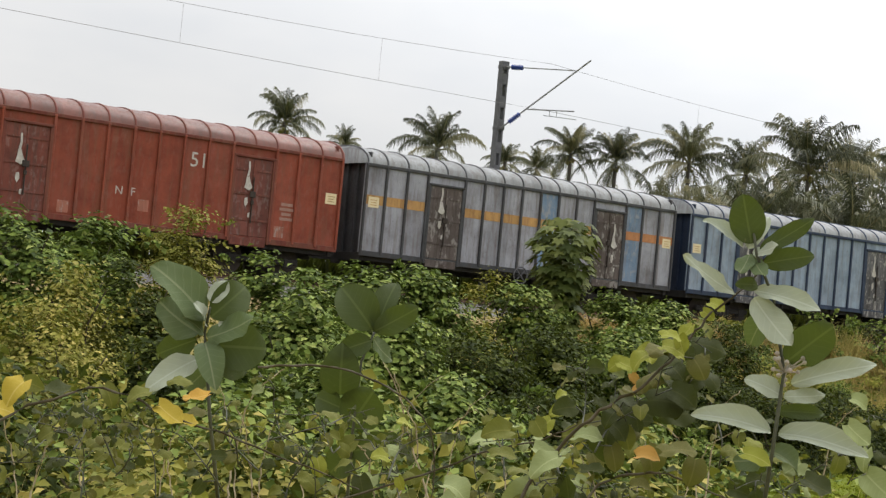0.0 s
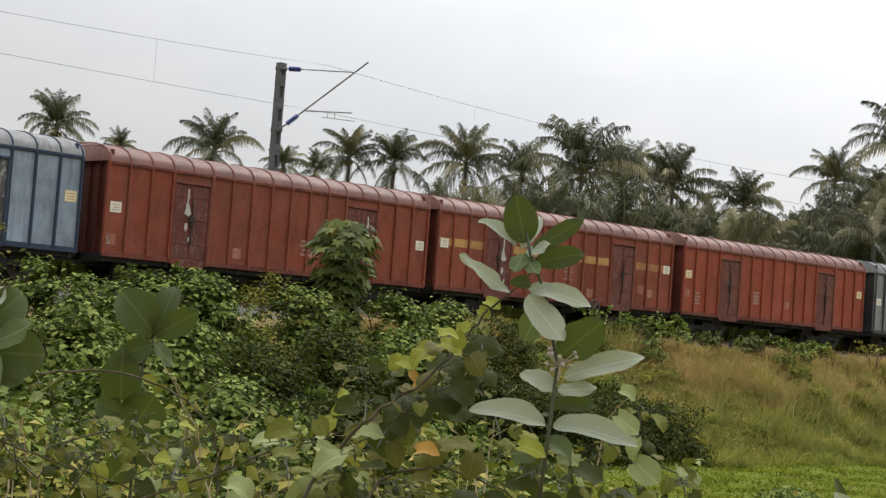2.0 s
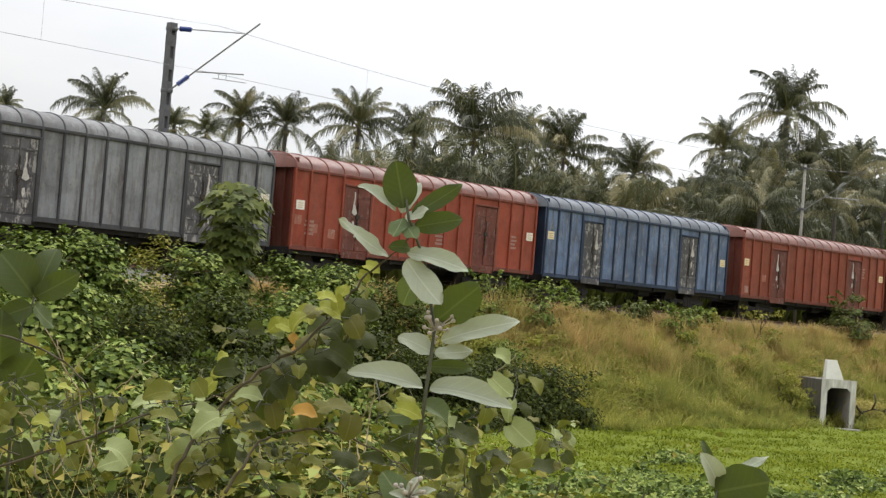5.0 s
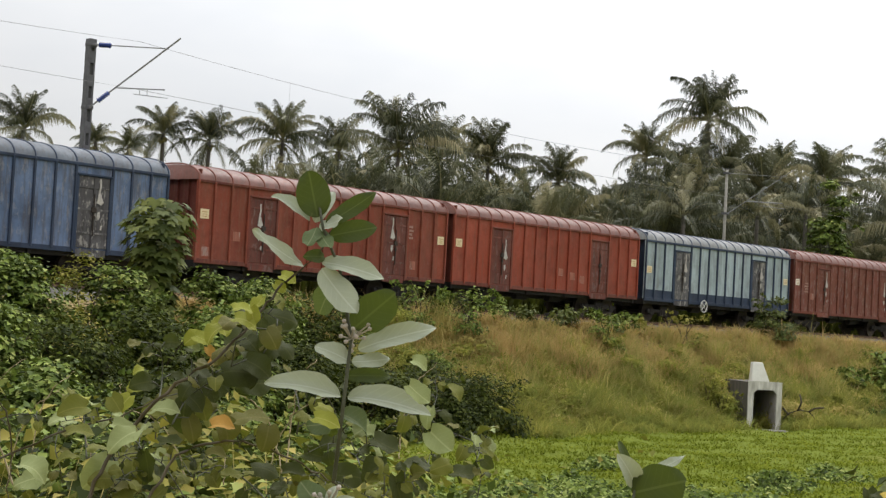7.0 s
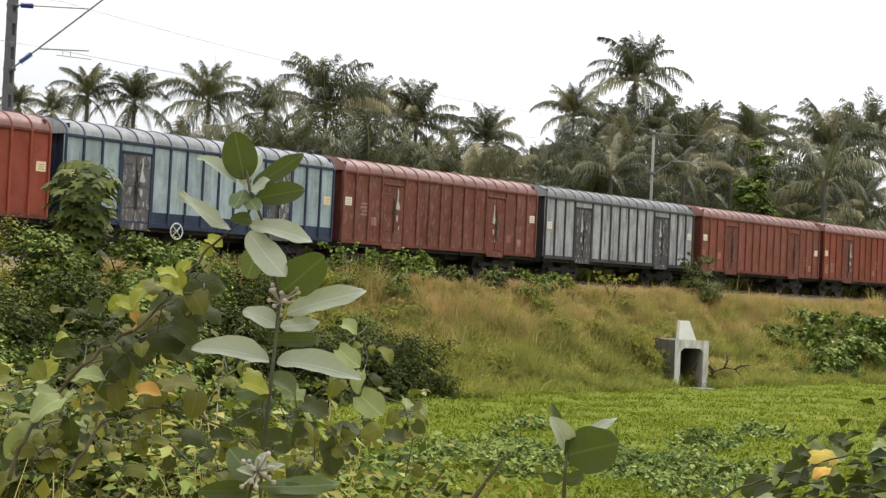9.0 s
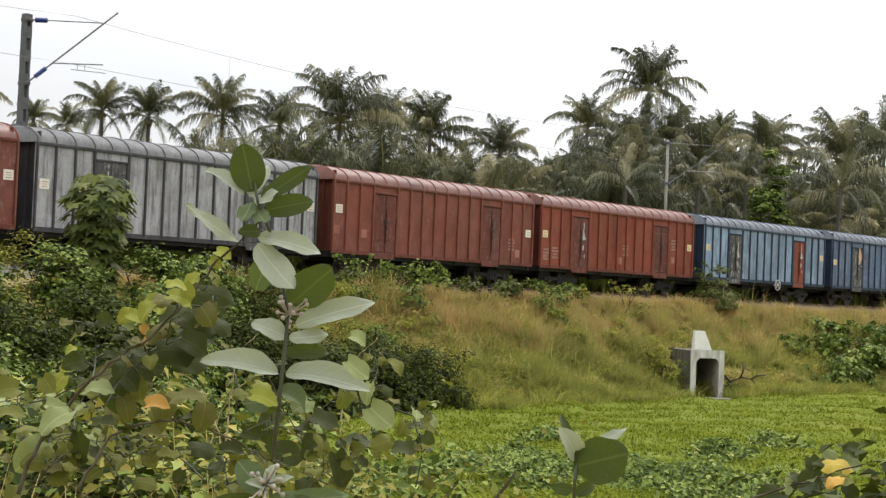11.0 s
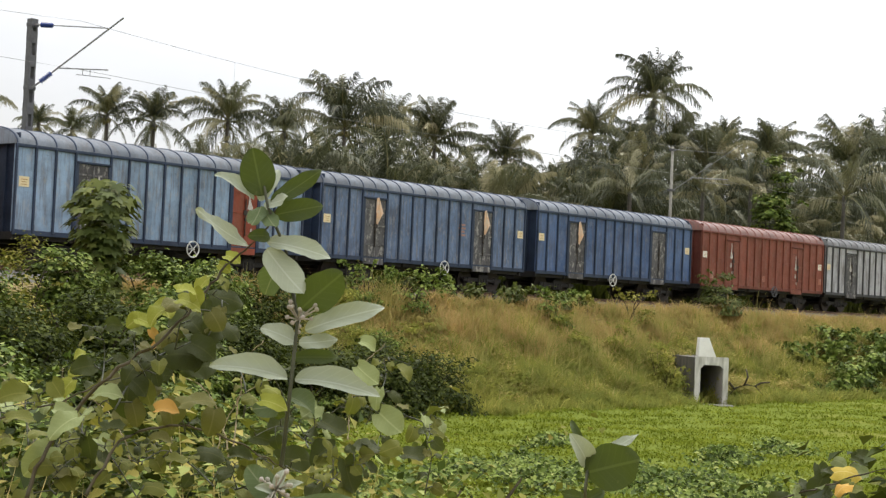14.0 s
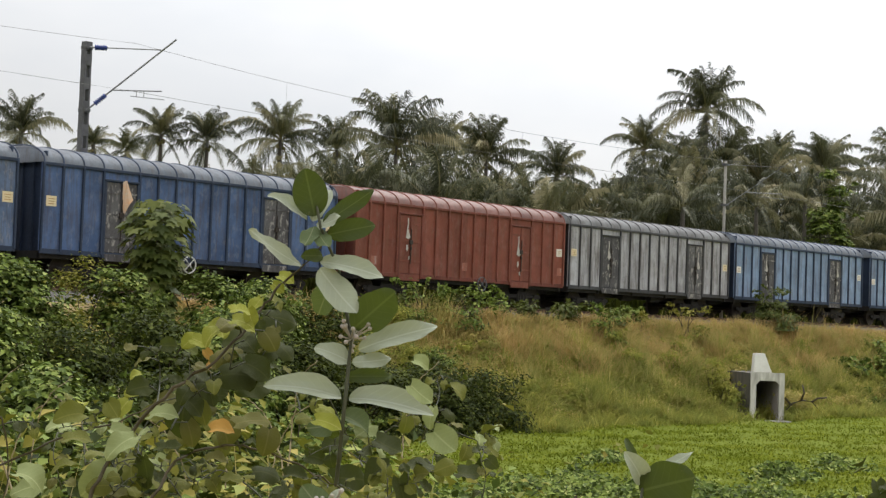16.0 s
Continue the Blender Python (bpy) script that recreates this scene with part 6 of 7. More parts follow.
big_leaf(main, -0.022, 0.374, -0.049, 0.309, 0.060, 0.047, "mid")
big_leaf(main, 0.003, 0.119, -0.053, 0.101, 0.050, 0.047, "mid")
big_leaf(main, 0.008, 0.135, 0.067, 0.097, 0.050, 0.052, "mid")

leftp = milkweed("milkweed_plant", "sturdy milkweed with large overlapping green leaves", 1.568, 2.711, 3.420, -30.4, [(0, -1.42), (0.000, 0.000), (-0.029, 0.149), (-0.044, 0.244), (-0.055, 0.307), (-0.049, 0.356)], ())
big_leaf(leftp, -0.053, 0.337, -0.154, 0.430, -0.050, 0.095, "mid")
big_leaf(leftp, -0.065, 0.304, -0.148, 0.354, 0.001, 0.088, "mid")
big_leaf(leftp, -0.044, 0.340, 0.019, 0.406, 0.040, 0.071, "dark")
big_leaf(leftp, -0.050, 0.366, -0.022, 0.408, 0.020, 0.037, "pale")
big_leaf(leftp, -0.028, 0.318, 0.010, 0.347, 0.013, 0.032, "pale")
big_leaf(leftp, -0.047, 0.297, 0.038, 0.341, -0.040, 0.063, "mid")
big_leaf(leftp, -0.039, 0.285, 0.067, 0.288, 0.020, 0.095, "dark")
big_leaf(leftp, -0.053, 0.294, -0.025, 0.218, -0.080, 0.056, "mid")
big_leaf(leftp, -0.061, 0.261, -0.150, 0.200, -0.060, 0.054, "pale")
big_leaf(leftp, -0.071, 0.293, -0.145, 0.256, 0.050, 0.051, "dark")
big_leaf(leftp, -0.055, 0.307, -0.092, 0.336, -0.040, 0.034, "mid")
big_leaf(leftp, -0.052, 0.323, -0.073, 0.364, -0.050, 0.037, "pale")
big_leaf(leftp, -0.040, 0.244, -0.078, 0.198, 0.030, 0.049, "mid")
big_leaf(leftp, -0.031, 0.256, 0.035, 0.240, 0.060, 0.054, "dark")

midp = milkweed("milkweed_plant", "milkweed with leaves coloured dark as if backlit, standing in the creeper", 2.059, 2.989, 3.381, -35.0, [(0, -1.48), (0.000, 0.000), (-0.002, 0.152), (0.002, 0.303), (0.025, 0.370)], ())
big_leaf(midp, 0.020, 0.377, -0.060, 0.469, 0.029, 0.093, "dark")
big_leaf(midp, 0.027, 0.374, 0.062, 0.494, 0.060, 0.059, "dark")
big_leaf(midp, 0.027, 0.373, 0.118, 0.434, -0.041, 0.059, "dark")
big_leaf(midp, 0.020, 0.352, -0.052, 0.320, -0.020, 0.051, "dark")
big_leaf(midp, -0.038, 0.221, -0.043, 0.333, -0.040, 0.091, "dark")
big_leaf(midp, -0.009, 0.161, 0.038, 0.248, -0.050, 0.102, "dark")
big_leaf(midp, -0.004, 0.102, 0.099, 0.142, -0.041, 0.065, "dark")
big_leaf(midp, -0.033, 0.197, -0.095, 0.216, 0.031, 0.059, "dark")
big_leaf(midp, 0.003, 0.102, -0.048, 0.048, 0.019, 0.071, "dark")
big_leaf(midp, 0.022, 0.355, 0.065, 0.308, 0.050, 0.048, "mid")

smallp = milkweed("milkweed_seedling", "young milkweed with one broad round leaf", 2.392, 1.412, 3.450, -59.1, [(0, -1.45), (-0.000, 0.000), (-0.000, 0.050), (0.003, 0.089)], ())
big_leaf(smallp, 0.001, 0.074, 0.092, 0.106, -0.050, 0.081, "dark")
big_leaf(smallp, 0.004, 0.087, -0.022, 0.138, -0.046, 0.037, "pale")
big_leaf(smallp, 0.011, 0.101, 0.087, 0.137, 0.040, 0.019, "pale")
big_leaf(smallp, -0.001, 0.106, -0.032, 0.162, 0.048, 0.014, "dark")
big_leaf(smallp, -0.001, 0.031, -0.038, 0.031, 0.046, 0.022, "dark")
big_leaf(smallp, 0.001, 0.026, 0.034, 0.044, 0.015, 0.024, "dark")

lowp = milkweed("milkweed_plant", "milkweed with a pale flower head among the creeper", 1.996, 1.777, 3.439, -48.0, [(0, -1.44), (-0.000, 0.000), (0.006, 0.030), (0.012, 0.044)], (3,))
big_leaf(lowp, 0.008, 0.032, -0.037, 0.078, 0.012, 0.049, "mid")
big_leaf(lowp, 0.019, 0.019, 0.150, 0.030, -0.034, 0.034, "mid")
big_leaf(lowp, -0.001, 0.013, -0.075, 0.016, -0.048, 0.036, "dark")
big_leaf(lowp, 0.012, 0.044, 0.024, 0.077, 0.003, 0.019, "pale")
big_leaf(lowp, 0.012, 0.041, 0.052, 0.064, -0.044, 0.017, "pale")
big_leaf(lowp, 0.009, 0.041, -0.017, 0.052, -0.031, 0.017, "pale")
big_leaf(lowp, 0.028, 0.003, 0.111, 0.010, -0.026, 0.042, "mid")

vine_a = creeper("green creeper with heart-shaped leaves climbing a milkweed", 1.886, 2.246, 3.429, -39.9, [(0.000, 0.000), (0.043, 0.103), (0.118, 0.203), (0.215, 0.283), (0.283, 0.349), (0.331, 0.421), (0.391, 0.483), (0.419, 0.538)], 0.0055, TWIG)
heart(vine_a, -0.027, 0.186, 0.043, "green")
heart(vine_a, 0.042, 0.194, 0.038, "green")
heart(vine_a, 0.061, 0.134, 0.058, "pale")
heart(vine_a, 0.129, 0.183, 0.047, "pale")
heart(vine_a, 0.082, 0.217, 0.029, "yellow")
heart(vine_a, -0.019, 0.141, 0.039, "green")
heart(vine_a, -0.094, 0.076, 0.056, "pale")
heart(vine_a, 0.257, 0.355, 0.039, "yellow")
heart(vine_a, 0.237, 0.336, 0.034, "yellow")
heart(vine_a, 0.272, 0.365, 0.029, "yellow")
heart(vine_a, 0.197, 0.313, 0.034, "yellow")
heart(vine_a, 0.356, 0.441, 0.032, "yellow")
heart(vine_a, 0.344, 0.422, 0.024, "yellow")
heart(vine_a, 0.183, 0.296, 0.023, "pale")
heart(vine_a, 0.228, 0.267, 0.029, "orange")
heart(vine_a, 0.216, 0.290, 0.020, "orange")
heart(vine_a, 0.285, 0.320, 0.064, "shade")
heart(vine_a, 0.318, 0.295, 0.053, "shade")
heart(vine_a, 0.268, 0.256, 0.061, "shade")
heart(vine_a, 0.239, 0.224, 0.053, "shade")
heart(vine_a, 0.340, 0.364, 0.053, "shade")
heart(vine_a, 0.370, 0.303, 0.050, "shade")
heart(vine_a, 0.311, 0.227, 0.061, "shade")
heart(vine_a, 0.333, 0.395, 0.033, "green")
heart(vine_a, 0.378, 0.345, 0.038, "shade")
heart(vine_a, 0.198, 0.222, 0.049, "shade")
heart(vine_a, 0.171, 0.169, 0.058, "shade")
heart(vine_a, 0.408, 0.185, 0.042, "yellow")
heart(vine_a, 0.423, 0.201, 0.034, "yellow")
heart(vine_a, 0.084, 0.248, 0.022, "yellow")
for u, v, w in ((0.225, 0.345, 0.036), (0.250, 0.375, 0.034), (0.285, 0.385, 0.030), (0.210, 0.330, 0.035), (0.262, 0.345, 0.040), (0.180, 0.315, 0.030)):
    heart(vine_a, u, v, w, "yellow")

vine_b = creeper("creeper with olive and yellowing heart-shaped leaves", 1.896, 2.107, 3.445, -41.8, [(-0.000, 0.000), (0.072, 0.101), (0.169, 0.125), (0.261, 0.094), (0.345, 0.052)], 0.0042, TWIG)
heart(vine_b, 0.177, 0.171, 0.057, "olive")
heart(vine_b, 0.138, 0.144, 0.050, "olive")
heart(vine_b, 0.209, 0.137, 0.044, "olive")
heart(vine_b, 0.121, 0.103, 0.032, "olive")
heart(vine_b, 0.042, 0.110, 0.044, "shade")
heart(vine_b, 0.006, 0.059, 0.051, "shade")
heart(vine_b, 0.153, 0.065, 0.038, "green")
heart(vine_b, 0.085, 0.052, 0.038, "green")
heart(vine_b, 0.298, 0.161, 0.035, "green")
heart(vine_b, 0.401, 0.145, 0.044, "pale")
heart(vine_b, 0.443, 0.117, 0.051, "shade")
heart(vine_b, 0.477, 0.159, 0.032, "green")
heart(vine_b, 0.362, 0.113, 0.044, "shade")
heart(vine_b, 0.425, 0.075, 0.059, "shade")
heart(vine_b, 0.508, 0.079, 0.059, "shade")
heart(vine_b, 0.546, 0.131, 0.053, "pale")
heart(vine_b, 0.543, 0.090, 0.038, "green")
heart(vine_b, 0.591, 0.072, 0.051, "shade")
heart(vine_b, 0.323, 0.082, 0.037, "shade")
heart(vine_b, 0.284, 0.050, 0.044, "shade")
heart(vine_b, 0.458, 0.229, 0.038, "pale")
heart(vine_b, 0.523, 0.176, 0.035, "pale")
heart(vine_b, 0.465, 0.280, 0.032, "pale")
heart(vine_b, -0.080, 0.046, 0.059, "pale")
heart(vine_b, -0.139, 0.063, 0.038, "green")
heart(vine_b, -0.050, 0.018, 0.044, "olive")
heart(vine_b, -0.203, 0.022, 0.051, "pale")
heart(vine_b, 0.223, 0.058, 0.051, "shade")
heart(vine_b, 0.128, 0.154, 0.038, "orange")
heart(vine_b, 0.386, 0.044, 0.059, "shade")
heart(vine_b, 0.469, 0.037, 0.059, "shade")
# inner shoots whose shade tones darken the heart of the creeper
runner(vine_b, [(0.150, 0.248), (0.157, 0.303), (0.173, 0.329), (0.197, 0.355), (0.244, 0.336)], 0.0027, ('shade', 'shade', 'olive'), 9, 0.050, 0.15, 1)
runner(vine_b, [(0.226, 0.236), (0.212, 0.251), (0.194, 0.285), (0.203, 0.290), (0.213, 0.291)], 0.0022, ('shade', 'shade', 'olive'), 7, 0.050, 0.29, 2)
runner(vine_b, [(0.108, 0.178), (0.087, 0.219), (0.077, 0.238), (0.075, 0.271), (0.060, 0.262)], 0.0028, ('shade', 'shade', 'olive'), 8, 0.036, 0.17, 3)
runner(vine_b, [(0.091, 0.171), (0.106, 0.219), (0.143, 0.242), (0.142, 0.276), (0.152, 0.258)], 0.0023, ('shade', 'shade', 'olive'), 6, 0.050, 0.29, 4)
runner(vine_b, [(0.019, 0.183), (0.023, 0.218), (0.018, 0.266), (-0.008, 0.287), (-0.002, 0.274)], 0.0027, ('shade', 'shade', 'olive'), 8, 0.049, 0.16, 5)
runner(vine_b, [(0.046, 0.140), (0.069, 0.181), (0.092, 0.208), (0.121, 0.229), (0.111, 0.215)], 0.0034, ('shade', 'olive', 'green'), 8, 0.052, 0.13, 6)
runner(vine_b, [(0.623, -0.001), (0.631, 0.066), (0.606, 0.099), (0.621, 0.112), (0.629, 0.128)], 0.0027, ('green', 'olive', 'shade'), 9, 0.028, 0.11, 7)
runner(vine_b, [(0.484, -0.030), (0.508, 0.054), (0.533, 0.068), (0.554, 0.093), (0.557, 0.092)], 0.0026, ('shade', 'green', 'green'), 9, 0.034, 0.22, 8)
runner(vine_b, [(0.101, 0.005), (0.095, 0.044), (0.123, 0.054), (0.129, 0.063), (0.162, 0.077)], 0.0029, ('shade', 'green', 'green'), 9, 0.037, 0.28, 9)
runner(vine_b, [(0.410, 0.001), (0.434, 0.019), (0.462, 0.032), (0.474, 0.051), (0.491, 0.056)], 0.0023, ('green', 'green', 'shade'), 11, 0.036, 0.12, 10)
runner(vine_b, [(0.228, 0.006), (0.192, 0.035), (0.141, 0.060), (0.093, 0.046), (0.071, 0.069)], 0.0032, ('shade', 'green', 'green'), 8, 0.032, 0.17, 11)
runner(vine_b, [(0.294, -0.031), (0.284, -0.002), (0.284, 0.028), (0.303, 0.031), (0.306, 0.035)], 0.0024, ('shade', 'green', 'green'), 11, 0.033, 0.33, 12)
runner(vine_b, [(-0.050, -0.024), (-0.065, -0.006), (-0.045, 0.028), (-0.023, 0.046), (0.002, 0.043)], 0.0030, ('shade', 'green', 'green'), 11, 0.041, 0.17, 13)
runner(vine_b, [(0.436, 0.032), (0.406, 0.034), (0.378, 0.045), (0.346, 0.055), (0.348, 0.047)], 0.0023, ('shade', 'green', 'green'), 10, 0.041, 0.01, 14)
runner(vine_b, [(0.261, -0.011), (0.286, 0.009), (0.306, 0.022), (0.314, 0.051), (0.339, 0.042)], 0.0032, ('green', 'olive', 'shade'), 11, 0.043, 0.16, 15)
runner(vine_b, [(0.505, 0.037), (0.426, 0.073), (0.373, 0.103), (0.342, 0.112), (0.295, 0.097)], 0.0025, ('shade', 'olive', 'green'), 7, 0.040, 0.17, 16)
runner(vine_b, [(0.099, -0.030), (0.051, 0.037), (0.021, 0.062), (-0.035, 0.070), (-0.056, 0.069)], 0.0026, ('shade', 'olive', 'green'), 10, 0.034, 0.21, 17)
runner(vine_b, [(-0.060, 0.018), (-0.050, 0.059), (-0.007, 0.075), (0.037, 0.068), (0.102, 0.077)], 0.0028, ('green', 'olive', 'shade'), 7, 0.043, 0.23, 18)

vine_c = creeper("yellow-green creeper with heart-shaped leaves trailing over the bank", 1.132, 2.827, 3.523, -22.1, [(0.000, 0.000), (0.189, 0.085), (0.336, 0.050), (0.530, -0.004), (0.710, -0.067)], 0.0045, TWIG)
runner(vine_c, [(0.187, -0.100), (0.189, -0.041), (0.173, 0.006), (0.148, 0.018), (0.117, 0.022)], 0.0029, ('shade', 'olive', 'green'), 11, 0.022, -0.09, 19)
runner(vine_c, [(0.616, -0.090), (0.598, -0.017), (0.553, 0.024), (0.497, 0.045), (0.453, 0.038)], 0.0023, ('green', 'green', 'shade'), 7, 0.027, -0.08, 20)
runner(vine_c, [(0.091, -0.053), (0.141, -0.012), (0.182, 0.033), (0.222, 0.040), (0.260, 0.062)], 0.0027, ('shade', 'olive', 'green'), 9, 0.030, 0.32, 21)
runner(vine_c, [(0.442, -0.077), (0.401, -0.030), (0.360, 0.014), (0.313, 0.024), (0.289, 0.018)], 0.0033, ('shade', 'olive', 'green'), 11, 0.027, -0.04, 22)
runner(vine_c, [(0.314, -0.099), (0.305, -0.017), (0.279, 0.023), (0.280, 0.070), (0.307, 0.045)], 0.0024, ('shade', 'green', 'green'), 11, 0.026, -0.08, 23)
runner(vine_c, [(0.735, -0.031), (0.776, 0.021), (0.836, 0.054), (0.860, 0.061), (0.876, 0.056)], 0.0036, ('green', 'shade', 'yellow'), 11, 0.035, -0.05, 24)
runner(vine_c, [(0.245, -0.056), (0.253, -0.036), (0.244, 0.004), (0.264, -0.009), (0.272, 0.002)], 0.0027, ('shade', 'olive', 'green'), 9, 0.031, 0.24, 25)
runner(vine_c, [(0.246, -0.060), (0.259, -0.039), (0.263, -0.000), (0.260, 0.012), (0.282, 0.013)], 0.0027, ('green', 'olive', 'shade'), 7, 0.037, -0.09, 26)
runner(vine_c, [(0.716, -0.053), (0.738, -0.024), (0.765, 0.021), (0.802, 0.017), (0.841, 0.043)], 0.0027, ('shade', 'green', 'green'), 8, 0.040, 0.13, 27)
runner(vine_c, [(0.090, -0.068), (0.089, -0.030), (0.114, 0.008), (0.133, 0.023), (0.195, 0.021)], 0.0028, ('shade', 'green', 'green'), 10, 0.027, 0.18, 28)
runner(vine_c, [(0.640, -0.100), (0.670, -0.034), (0.713, -0.014), (0.757, 0.020), (0.818, 0.023)], 0.0029, ('pale', 'green', 'green', 'yellow'), 7, 0.039, 0.39, 29)
runner(vine_c, [(0.169, -0.023), (0.191, 0.004), (0.187, 0.031), (0.205, 0.026), (0.200, 0.043)], 0.0034, ('green', 'green', 'shade'), 7, 0.028, 0.03, 30)
runner(vine_c, [(-0.012, -0.121), (0.029, -0.090), (0.060, -0.071), (0.109, -0.064), (0.129, -0.053)], 0.0029, ('shade', 'green', 'green'), 8, 0.027, 0.16, 31)
runner(vine_c, [(0.257, -0.064), (0.222, 0.003), (0.207, 0.036), (0.183, 0.048), (0.182, 0.060)], 0.0033, ('green', 'green', 'shade'), 9, 0.029, -0.00, 32)
runner(vine_c, [(0.519, -0.067), (0.497, -0.006), (0.475, 0.024), (0.479, 0.055), (0.447, 0.029)], 0.0033, ('shade', 'olive', 'green'), 9, 0.030, 0.25, 33)
runner(vine_c, [(0.203, -0.081), (0.171, -0.020), (0.143, 0.017), (0.098, 0.043), (0.065, 0.031)], 0.0025, ('shade', 'olive', 'green'), 11, 0.038, 0.23, 34)
runner(vine_c, [(0.015, -0.146), (-0.024, -0.077), (-0.063, -0.036), (-0.101, -0.005), (-0.130, -0.027)], 0.0030, ('shade', 'olive', 'green'), 10, 0.039, 0.38, 35)
runner(vine_c, [(0.681, -0.013), (0.676, 0.015), (0.663, 0.053), (0.618, 0.057), (0.553, 0.054)], 0.0035, ('green', 'green', 'shade'), 10, 0.026, 0.20, 36)
runner(vine_c, [(0.579, -0.011), (0.562, 0.059), (0.547, 0.112), (0.515, 0.130), (0.521, 0.134)], 0.0033, ('pale', 'green', 'green', 'yellow'), 7, 0.032, 0.14, 37)
runner(vine_c, [(0.571, -0.127), (0.584, -0.070), (0.597, -0.013), (0.592, 0.009), (0.599, -0.012)], 0.0035, ('shade', 'green', 'green'), 8, 0.028, 0.03, 38)
runner(vine_c, [(0.535, 0.013), (0.590, 0.039), (0.621, 0.055), (0.674, 0.068), (0.729, 0.090)], 0.0035, ('green', 'olive', 'shade'), 7, 0.031, 0.01, 39)
runner(vine_c, [(0.214, -0.141), (0.196, -0.089), (0.189, -0.063), (0.156, -0.051), (0.119, -0.044)], 0.0029, ('shade', 'olive', 'green'), 7, 0.024, 0.03, 40)
runner(vine_c, [(0.080, -0.068), (0.112, -0.034), (0.136, -0.020), (0.174, 0.010), (0.230, 0.001)], 0.0035, ('green', 'olive', 'shade'), 7, 0.030, 0.16, 41)
runner(vine_c, [(0.271, -0.083), (0.276, -0.031), (0.268, -0.004), (0.273, 0.026), (0.255, 0.030)], 0.0031, ('green', 'green', 'shade'), 9, 0.022, 0.05, 42)
runner(vine_c, [(0.546, -0.063), (0.497, -0.020), (0.480, -0.002), (0.464, 0.010), (0.448, 0.009)], 0.0032, ('green', 'olive', 'shade'), 9, 0.038, 0.25, 43)
runner(vine_c, [(0.429, -0.132), (0.465, -0.087), (0.488, -0.037), (0.542, -0.030), (0.595, -0.007)], 0.0032, ('green', 'shade', 'yellow'), 7, 0.028, 0.32, 44)
heart(vine_c, 0.319, 0.062, 0.052, "yellow2")
heart(vine_c, 0.378, 0.090, 0.037, "orange2")
heart(vine_c, 0.357, 0.041, 0.045, "yellow2")
heart(vine_c, 0.339, 0.123, 0.037, "green")
heart(vine_c, 0.270, 0.092, 0.039, "green")
heart(vine_c, 0.231, 0.073, 0.039, "green")
heart(vine_c, 0.142, 0.061, 0.053, "shade")
heart(vine_c, 0.184, 0.034, 0.050, "shade")
heart(vine_c, 0.061, 0.075, 0.051, "yellow2")
heart(vine_c, 0.090, 0.078, 0.033, "green")
heart(vine_c, 0.036, 0.033, 0.042, "yellow2")
heart(vine_c, 0.267, 0.019, 0.039, "olive")
heart(vine_c, 0.408, 0.050, 0.039, "olive")
heart(vine_c, 0.436, 0.094, 0.039, "green")
heart(vine_c, 0.608, 0.086, 0.033, "green")

vine_d = creeper("leafy creeper covering the edge of the bank", 1.782, 2.694, 3.404, -33.9, [(0.000, 0.000), (0.150, 0.057), (0.322, 0.139), (0.474, 0.197), (0.644, 0.325)], 0.0040, TWIG)
runner(vine_d, [(0.681, 0.113), (0.663, 0.156), (0.650, 0.165), (0.626, 0.174), (0.620, 0.185)], 0.0032, ('green', 'green', 'shade'), 7, 0.045, 0.00, 45)
runner(vine_d, [(0.352, 0.001), (0.336, 0.047), (0.326, 0.083), (0.338, 0.123), (0.335, 0.108)], 0.0031, ('shade', 'olive', 'green'), 6, 0.032, 0.28, 46)
runner(vine_d, [(0.180, 0.035), (0.125, 0.090), (0.083, 0.145), (0.050, 0.172), (0.009, 0.154)], 0.0036, ('green', 'green', 'pale'), 8, 0.046, 0.15, 47)
runner(vine_d, [(1.169, 0.145), (1.106, 0.166), (1.045, 0.201), (1.002, 0.193), (0.984, 0.187)], 0.0033, ('shade', 'olive', 'green'), 7, 0.042, -0.05, 48)
runner(vine_d, [(0.472, 0.092), (0.488, 0.140), (0.526, 0.201), (0.560, 0.213), (0.592, 0.220)], 0.0031, ('shade', 'green', 'green'), 8, 0.041, 0.08, 49)
runner(vine_d, [(0.167, 0.018), (0.157, 0.048), (0.159, 0.074), (0.153, 0.077), (0.139, 0.070)], 0.0027, ('green', 'green', 'pale'), 9, 0.041, 0.10, 50)
runner(vine_d, [(0.126, 0.051), (0.136, 0.105), (0.145, 0.133), (0.173, 0.150), (0.213, 0.152)], 0.0029, ('green', 'olive', 'shade'), 8, 0.042, 0.18, 51)
runner(vine_d, [(0.559, 0.095), (0.551, 0.145), (0.578, 0.160), (0.568, 0.178), (0.545, 0.167)], 0.0032, ('green', 'olive', 'shade'), 8, 0.051, 0.36, 52)
runner(vine_d, [(1.084, 0.129), (1.090, 0.201), (1.121, 0.237), (1.127, 0.274), (1.158, 0.262)], 0.0024, ('green', 'green', 'shade'), 8, 0.054, 0.08, 53)
runner(vine_d, [(0.831, 0.133), (0.832, 0.193), (0.828, 0.248), (0.812, 0.257), (0.804, 0.241)], 0.0035, ('shade', 'olive', 'green'), 6, 0.038, 0.20, 54)
runner(vine_d, [(0.402, 0.052), (0.398, 0.127), (0.396, 0.162), (0.368, 0.195), (0.363, 0.196)], 0.0034, ('pale', 'green', 'green', 'yellow'), 7, 0.048, 0.39, 55)
runner(vine_d, [(0.909, 0.094), (0.924, 0.114), (0.951, 0.147), (0.946, 0.149), (0.950, 0.158)], 0.0031, ('green', 'green', 'pale'), 6, 0.052, -0.05, 56)
